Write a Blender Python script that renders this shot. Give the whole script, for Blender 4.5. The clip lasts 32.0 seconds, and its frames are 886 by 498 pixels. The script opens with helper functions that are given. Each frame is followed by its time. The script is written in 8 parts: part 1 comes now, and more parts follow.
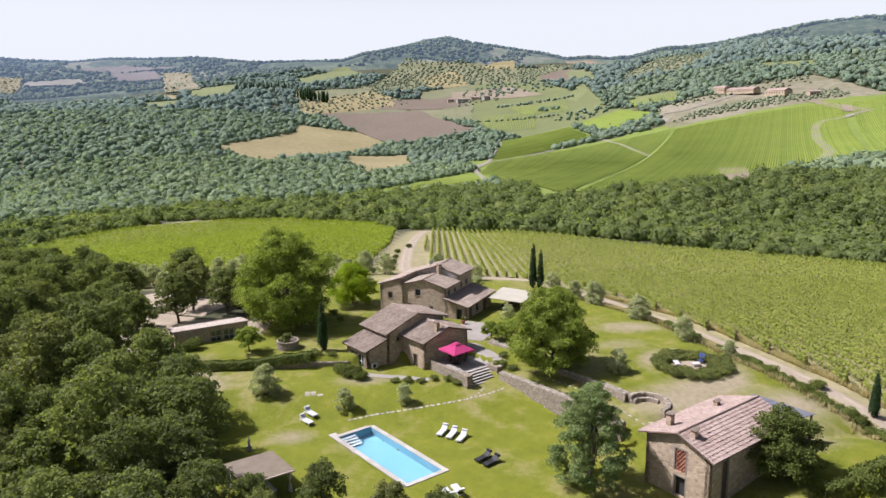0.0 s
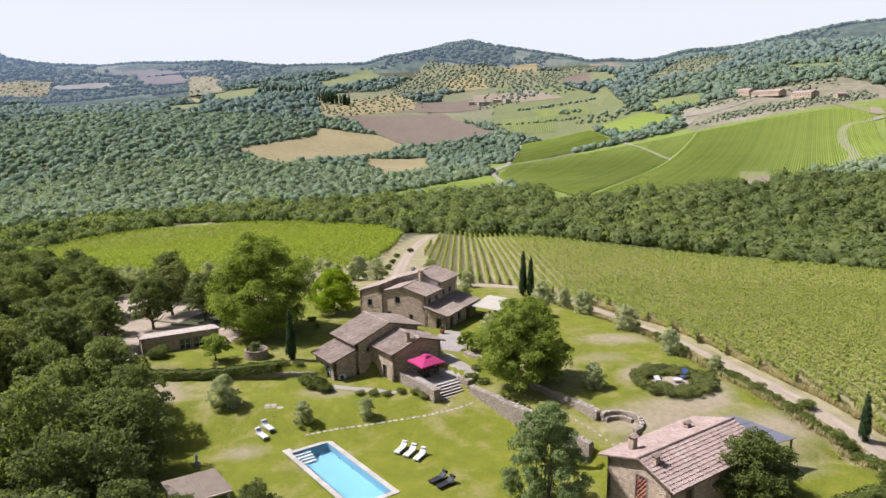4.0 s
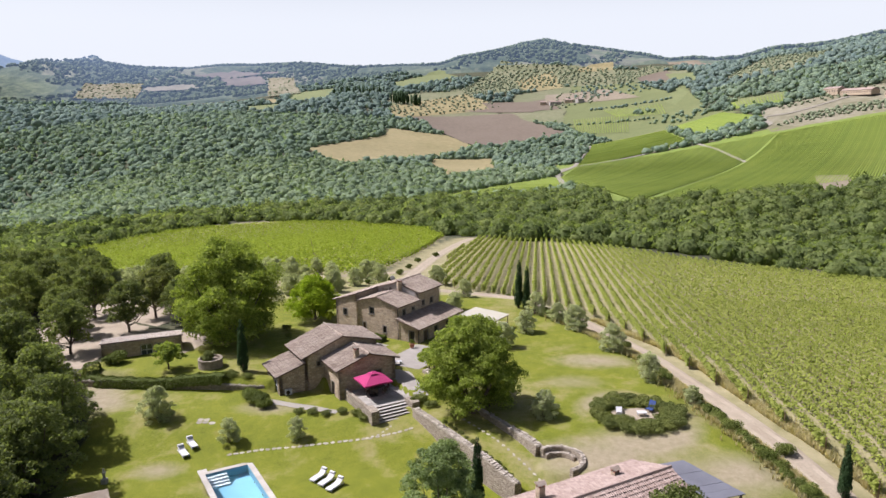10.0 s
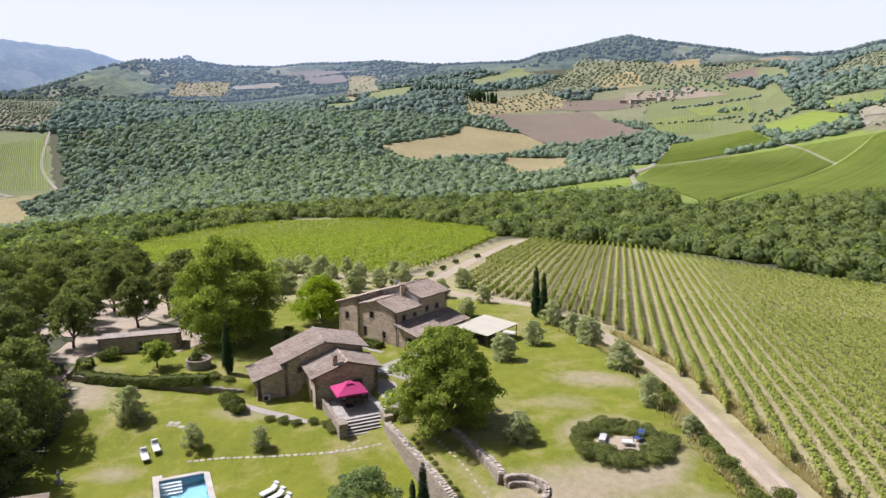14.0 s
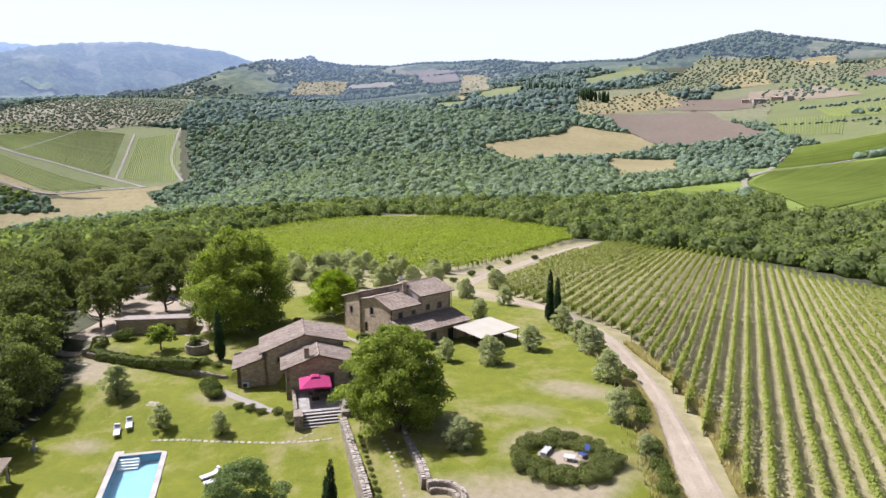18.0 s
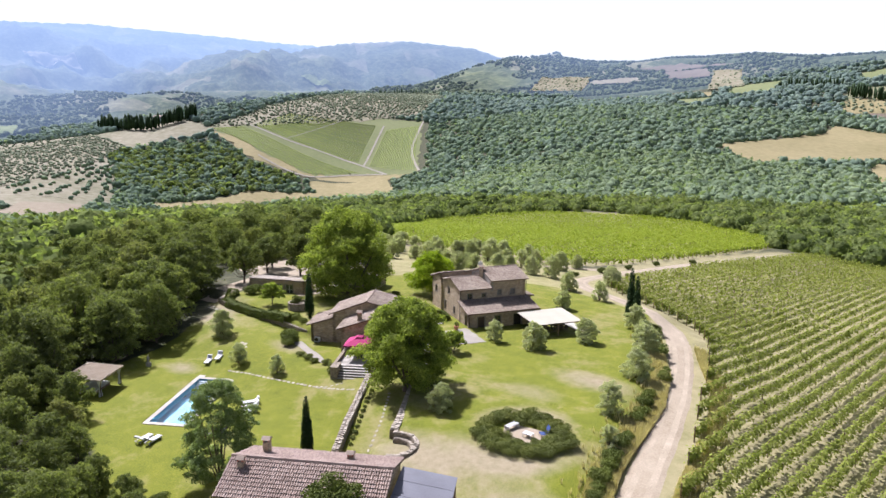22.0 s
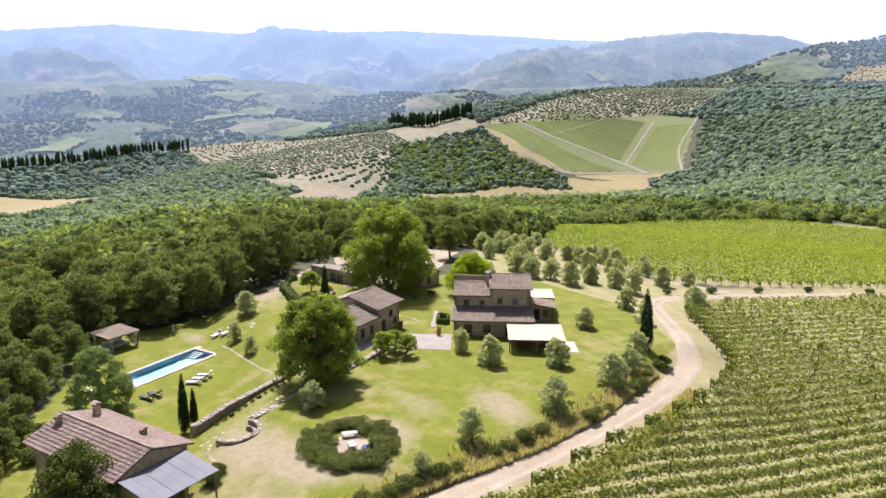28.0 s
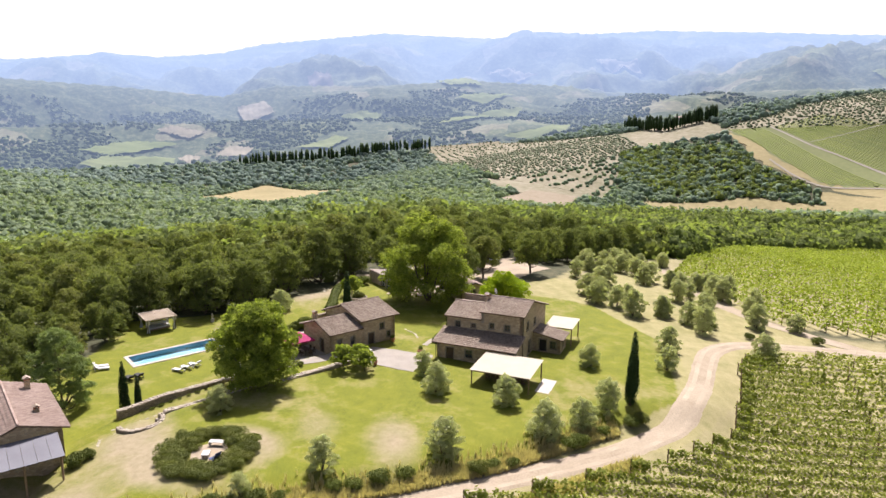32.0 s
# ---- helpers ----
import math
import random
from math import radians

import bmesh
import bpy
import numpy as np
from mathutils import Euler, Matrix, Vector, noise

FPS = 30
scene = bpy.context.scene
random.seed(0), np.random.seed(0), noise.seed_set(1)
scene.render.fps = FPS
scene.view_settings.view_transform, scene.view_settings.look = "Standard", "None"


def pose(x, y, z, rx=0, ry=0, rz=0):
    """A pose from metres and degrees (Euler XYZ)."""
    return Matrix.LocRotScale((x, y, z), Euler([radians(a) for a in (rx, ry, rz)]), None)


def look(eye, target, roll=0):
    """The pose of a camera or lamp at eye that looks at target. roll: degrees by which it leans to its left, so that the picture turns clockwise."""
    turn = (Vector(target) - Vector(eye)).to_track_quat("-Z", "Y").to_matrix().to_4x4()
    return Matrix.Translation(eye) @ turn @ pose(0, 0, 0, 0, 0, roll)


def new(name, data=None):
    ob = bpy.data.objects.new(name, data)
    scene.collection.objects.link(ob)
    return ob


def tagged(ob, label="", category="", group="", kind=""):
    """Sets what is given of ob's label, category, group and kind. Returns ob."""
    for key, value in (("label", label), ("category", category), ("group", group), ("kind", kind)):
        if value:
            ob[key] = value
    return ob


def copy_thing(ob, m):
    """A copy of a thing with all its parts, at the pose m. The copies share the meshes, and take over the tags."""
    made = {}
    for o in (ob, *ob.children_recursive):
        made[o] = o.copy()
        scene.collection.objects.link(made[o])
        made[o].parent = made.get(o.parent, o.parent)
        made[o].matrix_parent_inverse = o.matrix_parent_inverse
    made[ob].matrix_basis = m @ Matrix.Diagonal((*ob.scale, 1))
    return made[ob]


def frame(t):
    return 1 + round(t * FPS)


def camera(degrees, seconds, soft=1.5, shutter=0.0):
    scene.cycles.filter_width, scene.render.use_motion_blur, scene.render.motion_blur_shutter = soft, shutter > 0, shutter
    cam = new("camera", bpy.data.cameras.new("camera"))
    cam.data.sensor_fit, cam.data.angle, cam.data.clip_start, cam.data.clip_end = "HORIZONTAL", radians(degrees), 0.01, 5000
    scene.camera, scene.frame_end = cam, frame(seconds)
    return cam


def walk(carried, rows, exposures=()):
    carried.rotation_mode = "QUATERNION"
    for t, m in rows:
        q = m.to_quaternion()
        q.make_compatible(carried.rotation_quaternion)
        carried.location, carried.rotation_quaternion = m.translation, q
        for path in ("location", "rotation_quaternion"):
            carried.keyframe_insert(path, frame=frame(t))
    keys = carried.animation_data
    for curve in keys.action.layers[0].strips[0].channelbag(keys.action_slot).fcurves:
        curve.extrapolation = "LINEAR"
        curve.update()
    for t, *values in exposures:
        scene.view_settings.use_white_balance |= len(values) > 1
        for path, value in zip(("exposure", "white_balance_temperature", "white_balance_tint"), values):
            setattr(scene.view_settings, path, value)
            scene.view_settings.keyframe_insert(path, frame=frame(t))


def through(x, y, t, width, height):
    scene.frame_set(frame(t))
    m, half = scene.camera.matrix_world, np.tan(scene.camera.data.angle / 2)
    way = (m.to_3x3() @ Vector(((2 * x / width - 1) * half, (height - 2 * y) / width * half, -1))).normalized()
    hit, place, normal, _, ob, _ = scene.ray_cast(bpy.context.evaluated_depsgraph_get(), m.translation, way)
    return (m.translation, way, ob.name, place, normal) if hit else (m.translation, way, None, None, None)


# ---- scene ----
cam = camera(65.4, 32.0)
PATH = [
    (0, (-9.031, -87.067, 35.075), (-8.864, -85.11, 34.697), -0.7),
    (0.5, (-8.337, -86.862, 35.048), (-8.185, -84.904, 34.673), -0.5),
    (1, (-7.571, -86.567, 35.021), (-7.43, -84.607, 34.647), -0.6),
    (1.5, (-6.787, -86.146, 34.991), (-6.648, -84.187, 34.616), -0.8),
    (2, (-5.911, -85.663, 34.965), (-5.772, -83.703, 34.591), -0.6),
    (2.5, (-4.963, -85.172, 34.916), (-4.828, -83.212, 34.544), -0.8),
    (3, (-4.001, -84.684, 34.862), (-3.874, -82.723, 34.491), -0.7),
    (3.5, (-2.983, -84.188, 34.843), (-2.869, -82.226, 34.473), -0.7),
    (5.5, (1.699, -82.229, 34.746), (1.746, -80.263, 34.381), -0.7),
    (6, (2.98, -81.745, 34.718), (3.008, -79.779, 34.354), -0.8),
    (7, (5.554, -80.823, 34.756), (5.547, -78.856, 34.392), -0.7),
    (8, (8.073, -79.659, 34.794), (8.03, -77.693, 34.428), -0.7),
    (9, (10.629, -78.398, 34.779), (10.55, -76.433, 34.413), -0.7),
    (10, (13.235, -77.293, 34.838), (13.116, -75.331, 34.472), -0.7),
    (11, (15.895, -75.9, 34.844), (15.736, -73.94, 34.476), -0.7),
    (12, (18.614, -74.349, 34.777), (18.414, -72.393, 34.409), -0.7),
    (12.5, (19.865, -73.537, 34.722), (19.634, -71.585, 34.353), -0.7),
    (13, (21.086, -72.677, 34.667), (20.817, -70.73, 34.299), -0.5),
    (14, (23.621, -70.97, 34.618), (23.277, -69.034, 34.249), -0.5),
    (15, (26.29, -69.286, 34.567), (25.868, -67.367, 34.197), -0.5),
    (15.5, (27.907, -68.622, 34.57), (27.447, -66.711, 34.199), -0.5),
    (17.5, (36.405, -66.374, 34.357), (35.796, -64.505, 33.987), -0.2),
    (18, (38.953, -65.878, 34.34), (38.297, -64.025, 33.97), -0.1),
    (18.5, (41.704, -65.509, 34.323), (40.967, -63.687, 33.953), -0.1),
    (19, (44.67, -65.073, 34.309), (43.854, -63.285, 33.938), 0.0),
    (20, (50.832, -64.007, 34.315), (49.864, -62.298, 33.94), 0.3),
    (21, (57.164, -62.51, 34.38), (56.05, -60.892, 34.001), 0.5),
    (22, (63.524, -60.458, 34.388), (62.281, -58.94, 34.003), 0.7),
    (23, (69.766, -57.478, 34.341), (68.412, -56.06, 33.947), 0.6),
    (24, (75.47, -53.456, 34.477), (74.024, -52.134, 34.076), 0.8),
    (25, (80.142, -48.045, 34.746), (78.614, -46.819, 34.342), 0.7),
    (25.5, (82.039, -44.738, 34.818), (80.472, -43.562, 34.413), 0.7),
    (27.5, (87.385, -30.332, 35.155), (85.68, -29.368, 34.751), 0.4),
    (28, (88.401, -26.4, 35.258), (86.659, -25.504, 34.856), 0.2),
    (29, (90.142, -18.142, 35.488), (88.327, -17.402, 35.09), 0.1),
    (30, (91.545, -9.47, 35.763), (89.672, -8.896, 35.365), 0.1),
    (31, (92.867, -0.456, 36.136), (90.95, -0.048, 35.738), 0.2),
    (32, (93.744, 8.925, 36.428), (91.799, 9.162, 36.028), 0.5),
]
walk(cam, [(t, look(eye, target, roll)) for t, eye, target, roll in PATH], exposures=[(0, 0.67, 5780, 21), (12, 0.67, 5780, 21), (18, 0.82, 5640, 21), (24, 0.96, 5680, 21), (28, 0.99, 5960, 21), (32, 1.03, 6280, 21)])

# ---- lie of the land ----
# broad swells of the country: x, y, width, height
KNOLL = [
    (20, -10, 160, 19.1),
]
RING_NEAR = [
    (-194, -95, 150, -26.1),
    (-209, 9, 150, 42.2),
    (-177, 109, 150, -43.3),
    (-104, 184, 150, 20.8),
    (-4, 219, 150, -38.0),
    (100, 206, 150, 47.0),
    (188, 147, 150, -52.1),
]
RING_VALLEY = [
    (-412, -219, 200, -56.6),
    (-456, -71, 200, 28.4),
    (-451, 84, 200, -23.6),
    (-397, 228, 200, -12.5),
    (-300, 348, 200, 57.3),
    (-169, 431, 200, -70.6),
    (-20, 468, 200, 49.9),
    (134, 456, 200, -39.1),
    (276, 396, 200, 6.2),
    (392, 294, 200, 20.0),
]
RING_SLOPE = [
    (-728, -414, 260, 18.4),
    (-800, -233, 260, -24.7),
    (-830, -39, 260, -76.2),
    (-814, 156, 260, 72.6),
    (-754, 342, 260, 14.0),
    (-653, 510, 260, -181.6),
    (-516, 650, 260, -3.7),
    (-351, 755, 260, 111.1),
    (-167, 819, 260, -78.0),
    (28, 840, 260, -18.1),
    (222, 816, 260, 12.2),
    (405, 748, 260, -44.2),
    (568, 639, 260, 80.8),
    (702, 497, 260, -81.1),
]
RING_FIELD = [
    (-1111, -651, 330, -7.5),
    (-1212, -426, 330, -19.1),
    (-1268, -186, 330, -18.4),
    (-1278, 60, 330, -43.7),
    (-1242, 304, 330, -38.2),
    (-1160, 536, 330, 4.0),
    (-1035, 749, 330, 59.0),
    (-873, 935, 330, 3.3),
    (-678, 1086, 330, -31.1),
    (-459, 1199, 330, 13.0),
    (-222, 1267, 330, 30.1),
    (23, 1290, 330, -4.5),
    (269, 1266, 330, -59.8),
    (505, 1196, 330, 48.5),
    (724, 1083, 330, 71.2),
    (918, 930, 330, -77.6),
    (1079, 744, 330, 112.2),
]
RING_HILL = [
    (-1638, -937, 480, -82.7),
    (-1790, -586, 480, -13.5),
    (-1869, -212, 480, 26.2),
    (-1871, 171, 480, 40.9),
    (-1797, 546, 480, 29.8),
    (-1648, 899, 480, -43.8),
    (-1432, 1215, 480, 1.5),
    (-1157, 1481, 480, 64.9),
    (-834, 1687, 480, -31.3),
    (-477, 1824, 480, -50.8),
    (-99, 1886, 480, 85.1),
    (283, 1872, 480, 12.9),
    (655, 1781, 480, -37.1),
    (1001, 1617, 480, 109.5),
    (1307, 1387, 480, 3.9),
    (1561, 1101, 480, 20.9),
]
RING_RIDGE = [
    (-2345, -1312, 700, -23.6),
    (-2569, -777, 700, -76.0),
    (-2673, -206, 700, -159.3),
    (-2653, 374, 700, -161.4),
    (-2509, 936, 700, -100.8),
    (-2249, 1454, 700, -103.7),
    (-1884, 1905, 700, -107.0),
    (-1431, 2267, 700, 15.6),
    (-911, 2524, 700, 45.8),
    (-348, 2665, 700, 22.1),
    (232, 2682, 700, 109.1),
    (802, 2574, 700, 80.6),
    (1336, 2348, 700, 11.5),
    (1809, 2012, 700, 5.6),
    (2200, 1583, 700, 73.2),
]
RING_FAR = [
    (-3289, -1666, 1000, 113.7),
    (-3626, -638, 1000, 217.3),
    (-3652, 444, 1000, 315.8),
    (-3364, 1487, 1000, 352.0),
    (-2786, 2402, 1000, 261.4),
    (-1968, 3111, 1000, 100.2),
    (-980, 3552, 1000, 105.2),
    (93, 3689, 1000, 33.2),
    (1161, 3510, 1000, 11.9),
    (2130, 3029, 1000, -5.3),
    (2919, 2289, 1000, 12.0),
]
# how high the northern skyline stands: azimuth, elevation in degrees
NORTH_SKY = [(-36, 9), (-32, 9), (-30, 4.6), (-29.2, 4.45), (-27, 4.2), (-24.1, 4.2), (-21.5, 4.5), (-19.2, 4.5), (-15.5, 4.65), (-11.2, 4.3), (-7.7, 4.45), (-4.5, 4.45), (-2.7, 5.0), (0.1, 5.45), (1.2, 5.7), (2.5, 6.05), (4.2, 6.25), (5.8, 5.9), (8.8, 5.4), (11.7, 4.9), (14, 4.4), (15.7, 4.5), (17.4, 4.3), (19.1, 4.4), (21.3, 4.95), (23.6, 5.0), (25.4, 5.15), (27.8, 5.6), (30, 5.95), (32.2, 6.3), (36, 6.5)]
SWELLS = np.array(KNOLL + RING_NEAR + RING_VALLEY + RING_SLOPE + RING_FIELD + RING_HILL + RING_RIDGE + RING_FAR)


def smooth(a, b, v):
    k = np.clip((v - a) / (b - a), 0, 1)
    return k * k * (3 - 2 * k)


def country(x, y):
    z = np.zeros_like(x)
    for cx, cy, s, h in SWELLS:
        z = z + h * np.exp(-((x - cx) ** 2 + (y - cy) ** 2) / (2 * s * s))
    z = z + 24 * np.exp(-((x + 1150) ** 2 + (y - 1120) ** 2) / (2 * 260 ** 2))
    r = np.hypot(x - 40, y + 30)
    z = z + (-60 - z) * smooth(2300, 3300, r)
    el = np.interp(np.degrees(np.arctan2(x - 40, y + 30)), [p[0] for p in NORTH_SKY], [p[1] for p in NORTH_SKY]) - 0.3
    return np.where(r > 1150, np.minimum(z, 35 + r * np.tan(np.radians(el - 0.35 * np.clip((1750 - r) / 600, 0, 1)))), z)


def grounds(x, y):
    """The villa's own ground: a low lawn with the pool, an upper lawn, the track and the vineyards that fall away to the north."""
    low = 1.7 * smooth(-13.5, -3, y) - 1.2 * smooth(-26, -60, y) - 3 * smooth(-24, -60, x) * smooth(0, -30, y)
    high = 2.9 + 0.3 * smooth(10, -4, y) - 0.7 * smooth(10, 40, y)
    high = high - 1.5 * smooth(-8, -24, y) - 1.0 * smooth(-25, -45, y)
    high = high - 1.1 * smooth(0, 6, x - track_x(y) + 7.5)
    s = (x - 5) * 0.817 + (y + 3) * 0.577
    high = high - 0.85 * (1 - smooth(5.35, 5.9, s)) * smooth(0.5, -2.5, y)
    high = high + (2.0 - high) * smooth(2.35, 1.95, np.hypot(x - 20.5, y + 15.1))
    # where the two levels meet: the dry-stone wall, then the houses, then the hedge bank to the west
    s = (x - 5) * 0.817 + (y + 3) * 0.577
    east = smooth(-0.35, 0.35, s + 0.8 * np.clip(y + 3, 0, 8))
    north = smooth(1.8, 3.0, y + 0.12 * (x + 18) - 0.9 - 2.4 * smooth(-13.6, -12.2, x) * smooth(-1, -4, x))
    k = np.maximum(east * smooth(-24, -19.5, y) + 0, north)
    soft = smooth(-9, 9, s) * smooth(-19.5, -26, y)
    k = np.maximum(k, soft)
    z = low + (high - low) * k
    z = z - 0.098 * np.clip(y - 46, 0, 400) - 0.04 * np.clip(x - 46, 0, 400) - 0.05 * np.clip(-38 - x, 0, 400) - 0.03 * np.clip(-45 - y, 0, 300)
    # the eastern vineyard lies on one slope that falls north-east from the track
    east = x - np.interp(y, [-60, -20, -5, 12, 22, 33, 41.5, 53, 59, 66, 200], [55, 46.5, 42.0, 39.2, 36.0, 30.5, 26.5, 13.6, 4.5, -2.5, 0])
    slope = 5.13 - 0.0689 * x - 0.0741 * y
    z = z + (np.minimum(z, slope) - z) * smooth(1, 15, east) * smooth(-30, -5, y)
    # the terrace stands on a cut of its own
    a, b = (x - 0.75) * 0.835 + (y + 5.84) * 0.55, (y + 5.84) * 0.835 - (x - 0.75) * 0.55
    cut = smooth(-0.1, 0.3, a) * smooth(6.3, 5.9, a) * smooth(0.2, 1.2, b) * smooth(9.6, 8.6, b)
    z = z + (np.minimum(z, 2.2) - z) * cut
    return z


def track_x(y):
    """The white track's line along the upper lawn."""
    return np.interp(y, [-60, -20, -5, 12, 22, 33, 41, 60], [55, 46.5, 42.0, 39.2, 36.0, 30.5, 27.0, 27.0])


def height(x, y):
    x, y = np.asarray(x, float), np.asarray(y, float)
    r = np.hypot(x - 15, y - 40)
    k = smooth(150, 300, r)
    return grounds(x, y) * (1 - k) + country(x, y) * k

# ---- world, sun ----
SUN_EL, SUN_AZ = radians(53), math.atan2(-0.97, 0.2)   # azimuth from +y towards +x
world = bpy.data.worlds.new("sky")
scene.world = world
world.use_nodes = True
wn = world.node_tree
sky = wn.nodes.new("ShaderNodeTexSky")
sky.sky_type, sky.sun_disc = "NISHITA", False
sky.sun_elevation, sky.sun_rotation = SUN_EL, SUN_AZ
sky.air_density, sky.dust_density, sky.ozone_density = 1.0, 5.0, 1.0
wn.nodes["Background"].inputs["Strength"].default_value = 0.055
# summer haze whitens the sky towards the horizon all round
way = wn.nodes.new("ShaderNodeTexCoord")
axes = wn.nodes.new("ShaderNodeSeparateXYZ")
wn.links.new(way.outputs["Generated"], axes.inputs[0])
haze = wn.nodes.new("ShaderNodeMapRange")
haze.interpolation_type = "SMOOTHSTEP"
for k, v in ((1, 0.12), (2, 0.36), (3, 0.92), (4, 0.0)):
    haze.inputs[k].default_value = v
wn.links.new(axes.outputs["Z"], haze.inputs[0])
veil = wn.nodes.new("ShaderNodeMix")
veil.data_type = "RGBA"
veil.inputs[7].default_value = (10.75, 11.0, 10.1, 1)
wn.links.new(haze.outputs[0], veil.inputs[0])
wn.links.new(sky.outputs["Color"], veil.inputs[6])
wn.links.new(veil.outputs[2], wn.nodes["Background"].inputs["Color"])
sun_dir = Vector((math.sin(SUN_AZ) * math.cos(SUN_EL), math.cos(SUN_AZ) * math.cos(SUN_EL), math.sin(SUN_EL)))
lamp = bpy.data.lights.new("sun", "SUN")
lamp.energy, lamp.angle, lamp.color = 5.0, radians(0.5), (1.0, 0.96, 0.90)
sun = new("sun", lamp)
sun.matrix_world = look(sun_dir * 300, (0, 0, 0))


# ---- materials ----
def material(name, rough=0.9, metal=0.0):
    m = bpy.data.materials.new(name)
    m.use_nodes = True
    b = m.node_tree.nodes["Principled BSDF"]
    b.inputs["Roughness"].default_value, b.inputs["Metallic"].default_value = rough, metal
    b.inputs["Specular IOR Level"].default_value = 0.25
    return m, m.node_tree, b


def node(nt, kind, **values):
    n = nt.nodes.new(kind)
    for k, v in values.items():
        n.inputs[k.replace("_", " ")].default_value = v
    return n


def coords(nt, stretch=(1, 1, 1)):
    c = nt.nodes.new("ShaderNodeTexCoord")
    m = node(nt, "ShaderNodeMapping", Scale=stretch)
    nt.links.new(c.outputs["Object"], m.inputs["Vector"])
    return m.outputs["Vector"]


def world_coords(nt, stretch=(1, 1, 1)):
    c = nt.nodes.new("ShaderNodeNewGeometry")
    m = node(nt, "ShaderNodeMapping", Scale=stretch)
    nt.links.new(c.outputs["Position"], m.inputs["Vector"])
    return m.outputs["Vector"]


def noise_tex(nt, vec, scale, detail=4.0, rough=0.55):
    n = node(nt, "ShaderNodeTexNoise", Scale=scale, Detail=detail, Roughness=rough)
    nt.links.new(vec, n.inputs["Vector"])
    return n.outputs["Fac"]


def ramp(nt, fac, stops):
    r = nt.nodes.new("ShaderNodeValToRGB")
    e = r.color_ramp.elements
    while len(e) < len(stops):
        e.new(0.5)
    for k, (p, c) in zip(e, stops):
        k.position, k.color = p, (*c, 1)
    nt.links.new(fac, r.inputs["Fac"])
    return r.outputs["Color"]


def blend(nt, fac, a, b, kind="MIX"):
    n = nt.nodes.new("ShaderNodeMix")
    n.data_type, n.blend_type = "RGBA", kind
    if isinstance(fac, float):
        n.inputs[0].default_value = fac
    else:
        nt.links.new(fac, n.inputs[0])
    for k, v in ((6, a), (7, b)):
        if isinstance(v, tuple):
            n.inputs[k].default_value = (*v, 1)
        else:
            nt.links.new(v, n.inputs[k])
    return n.outputs[2]


def relief(nt, b, h, strength=0.4, distance=0.05):
    n = node(nt, "ShaderNodeBump", Strength=strength, Distance=distance)
    nt.links.new(h, n.inputs["Height"])
    nt.links.new(n.outputs["Normal"], b.inputs["Normal"])


def random_of(nt, what="object"):
    if what == "object":
        return nt.nodes.new("ShaderNodeObjectInfo").outputs["Random"]
    return nt.nodes.new("ShaderNodeNewGeometry").outputs["Random Per Island"]


def mottled(name, stops, scale=3.0, fine=25.0, rough=0.9, bump=0.3, dist=0.03, vary="", metal=0.0, spread=0.25, local=True):
    """A material whose colour wanders between the stops at two sizes, with relief; vary: per object or per island."""
    m, nt, b = material(name, rough, metal)
    v = coords(nt) if local else world_coords(nt)
    big, small = noise_tex(nt, v, scale, 5), noise_tex(nt, v, fine, 4)
    f = nt.nodes.new("ShaderNodeMath")
    f.operation = "MULTIPLY_ADD"
    nt.links.new(small, f.inputs[0])
    f.inputs[1].default_value = 0.5
    half = nt.nodes.new("ShaderNodeMath")
    half.operation = "MULTIPLY"
    half.inputs[1].default_value = 0.5
    nt.links.new(big, half.inputs[0])
    nt.links.new(half.outputs[0], f.inputs[2])
    fac = f.outputs[0]
    if vary:
        g = nt.nodes.new("ShaderNodeMath")
        g.operation = "MULTIPLY_ADD"
        nt.links.new(random_of(nt, vary), g.inputs[0])
        g.inputs[1].default_value = spread * 2
        h = nt.nodes.new("ShaderNodeMath")
        h.operation = "SUBTRACT"
        nt.links.new(fac, h.inputs[0])
        h.inputs[1].default_value = spread
        nt.links.new(h.outputs[0], g.inputs[2])
        fac = g.outputs[0]
    nt.links.new(ramp(nt, fac, stops), b.inputs["Base Color"])
    if bump:
        relief(nt, b, small, bump, dist)
    return m


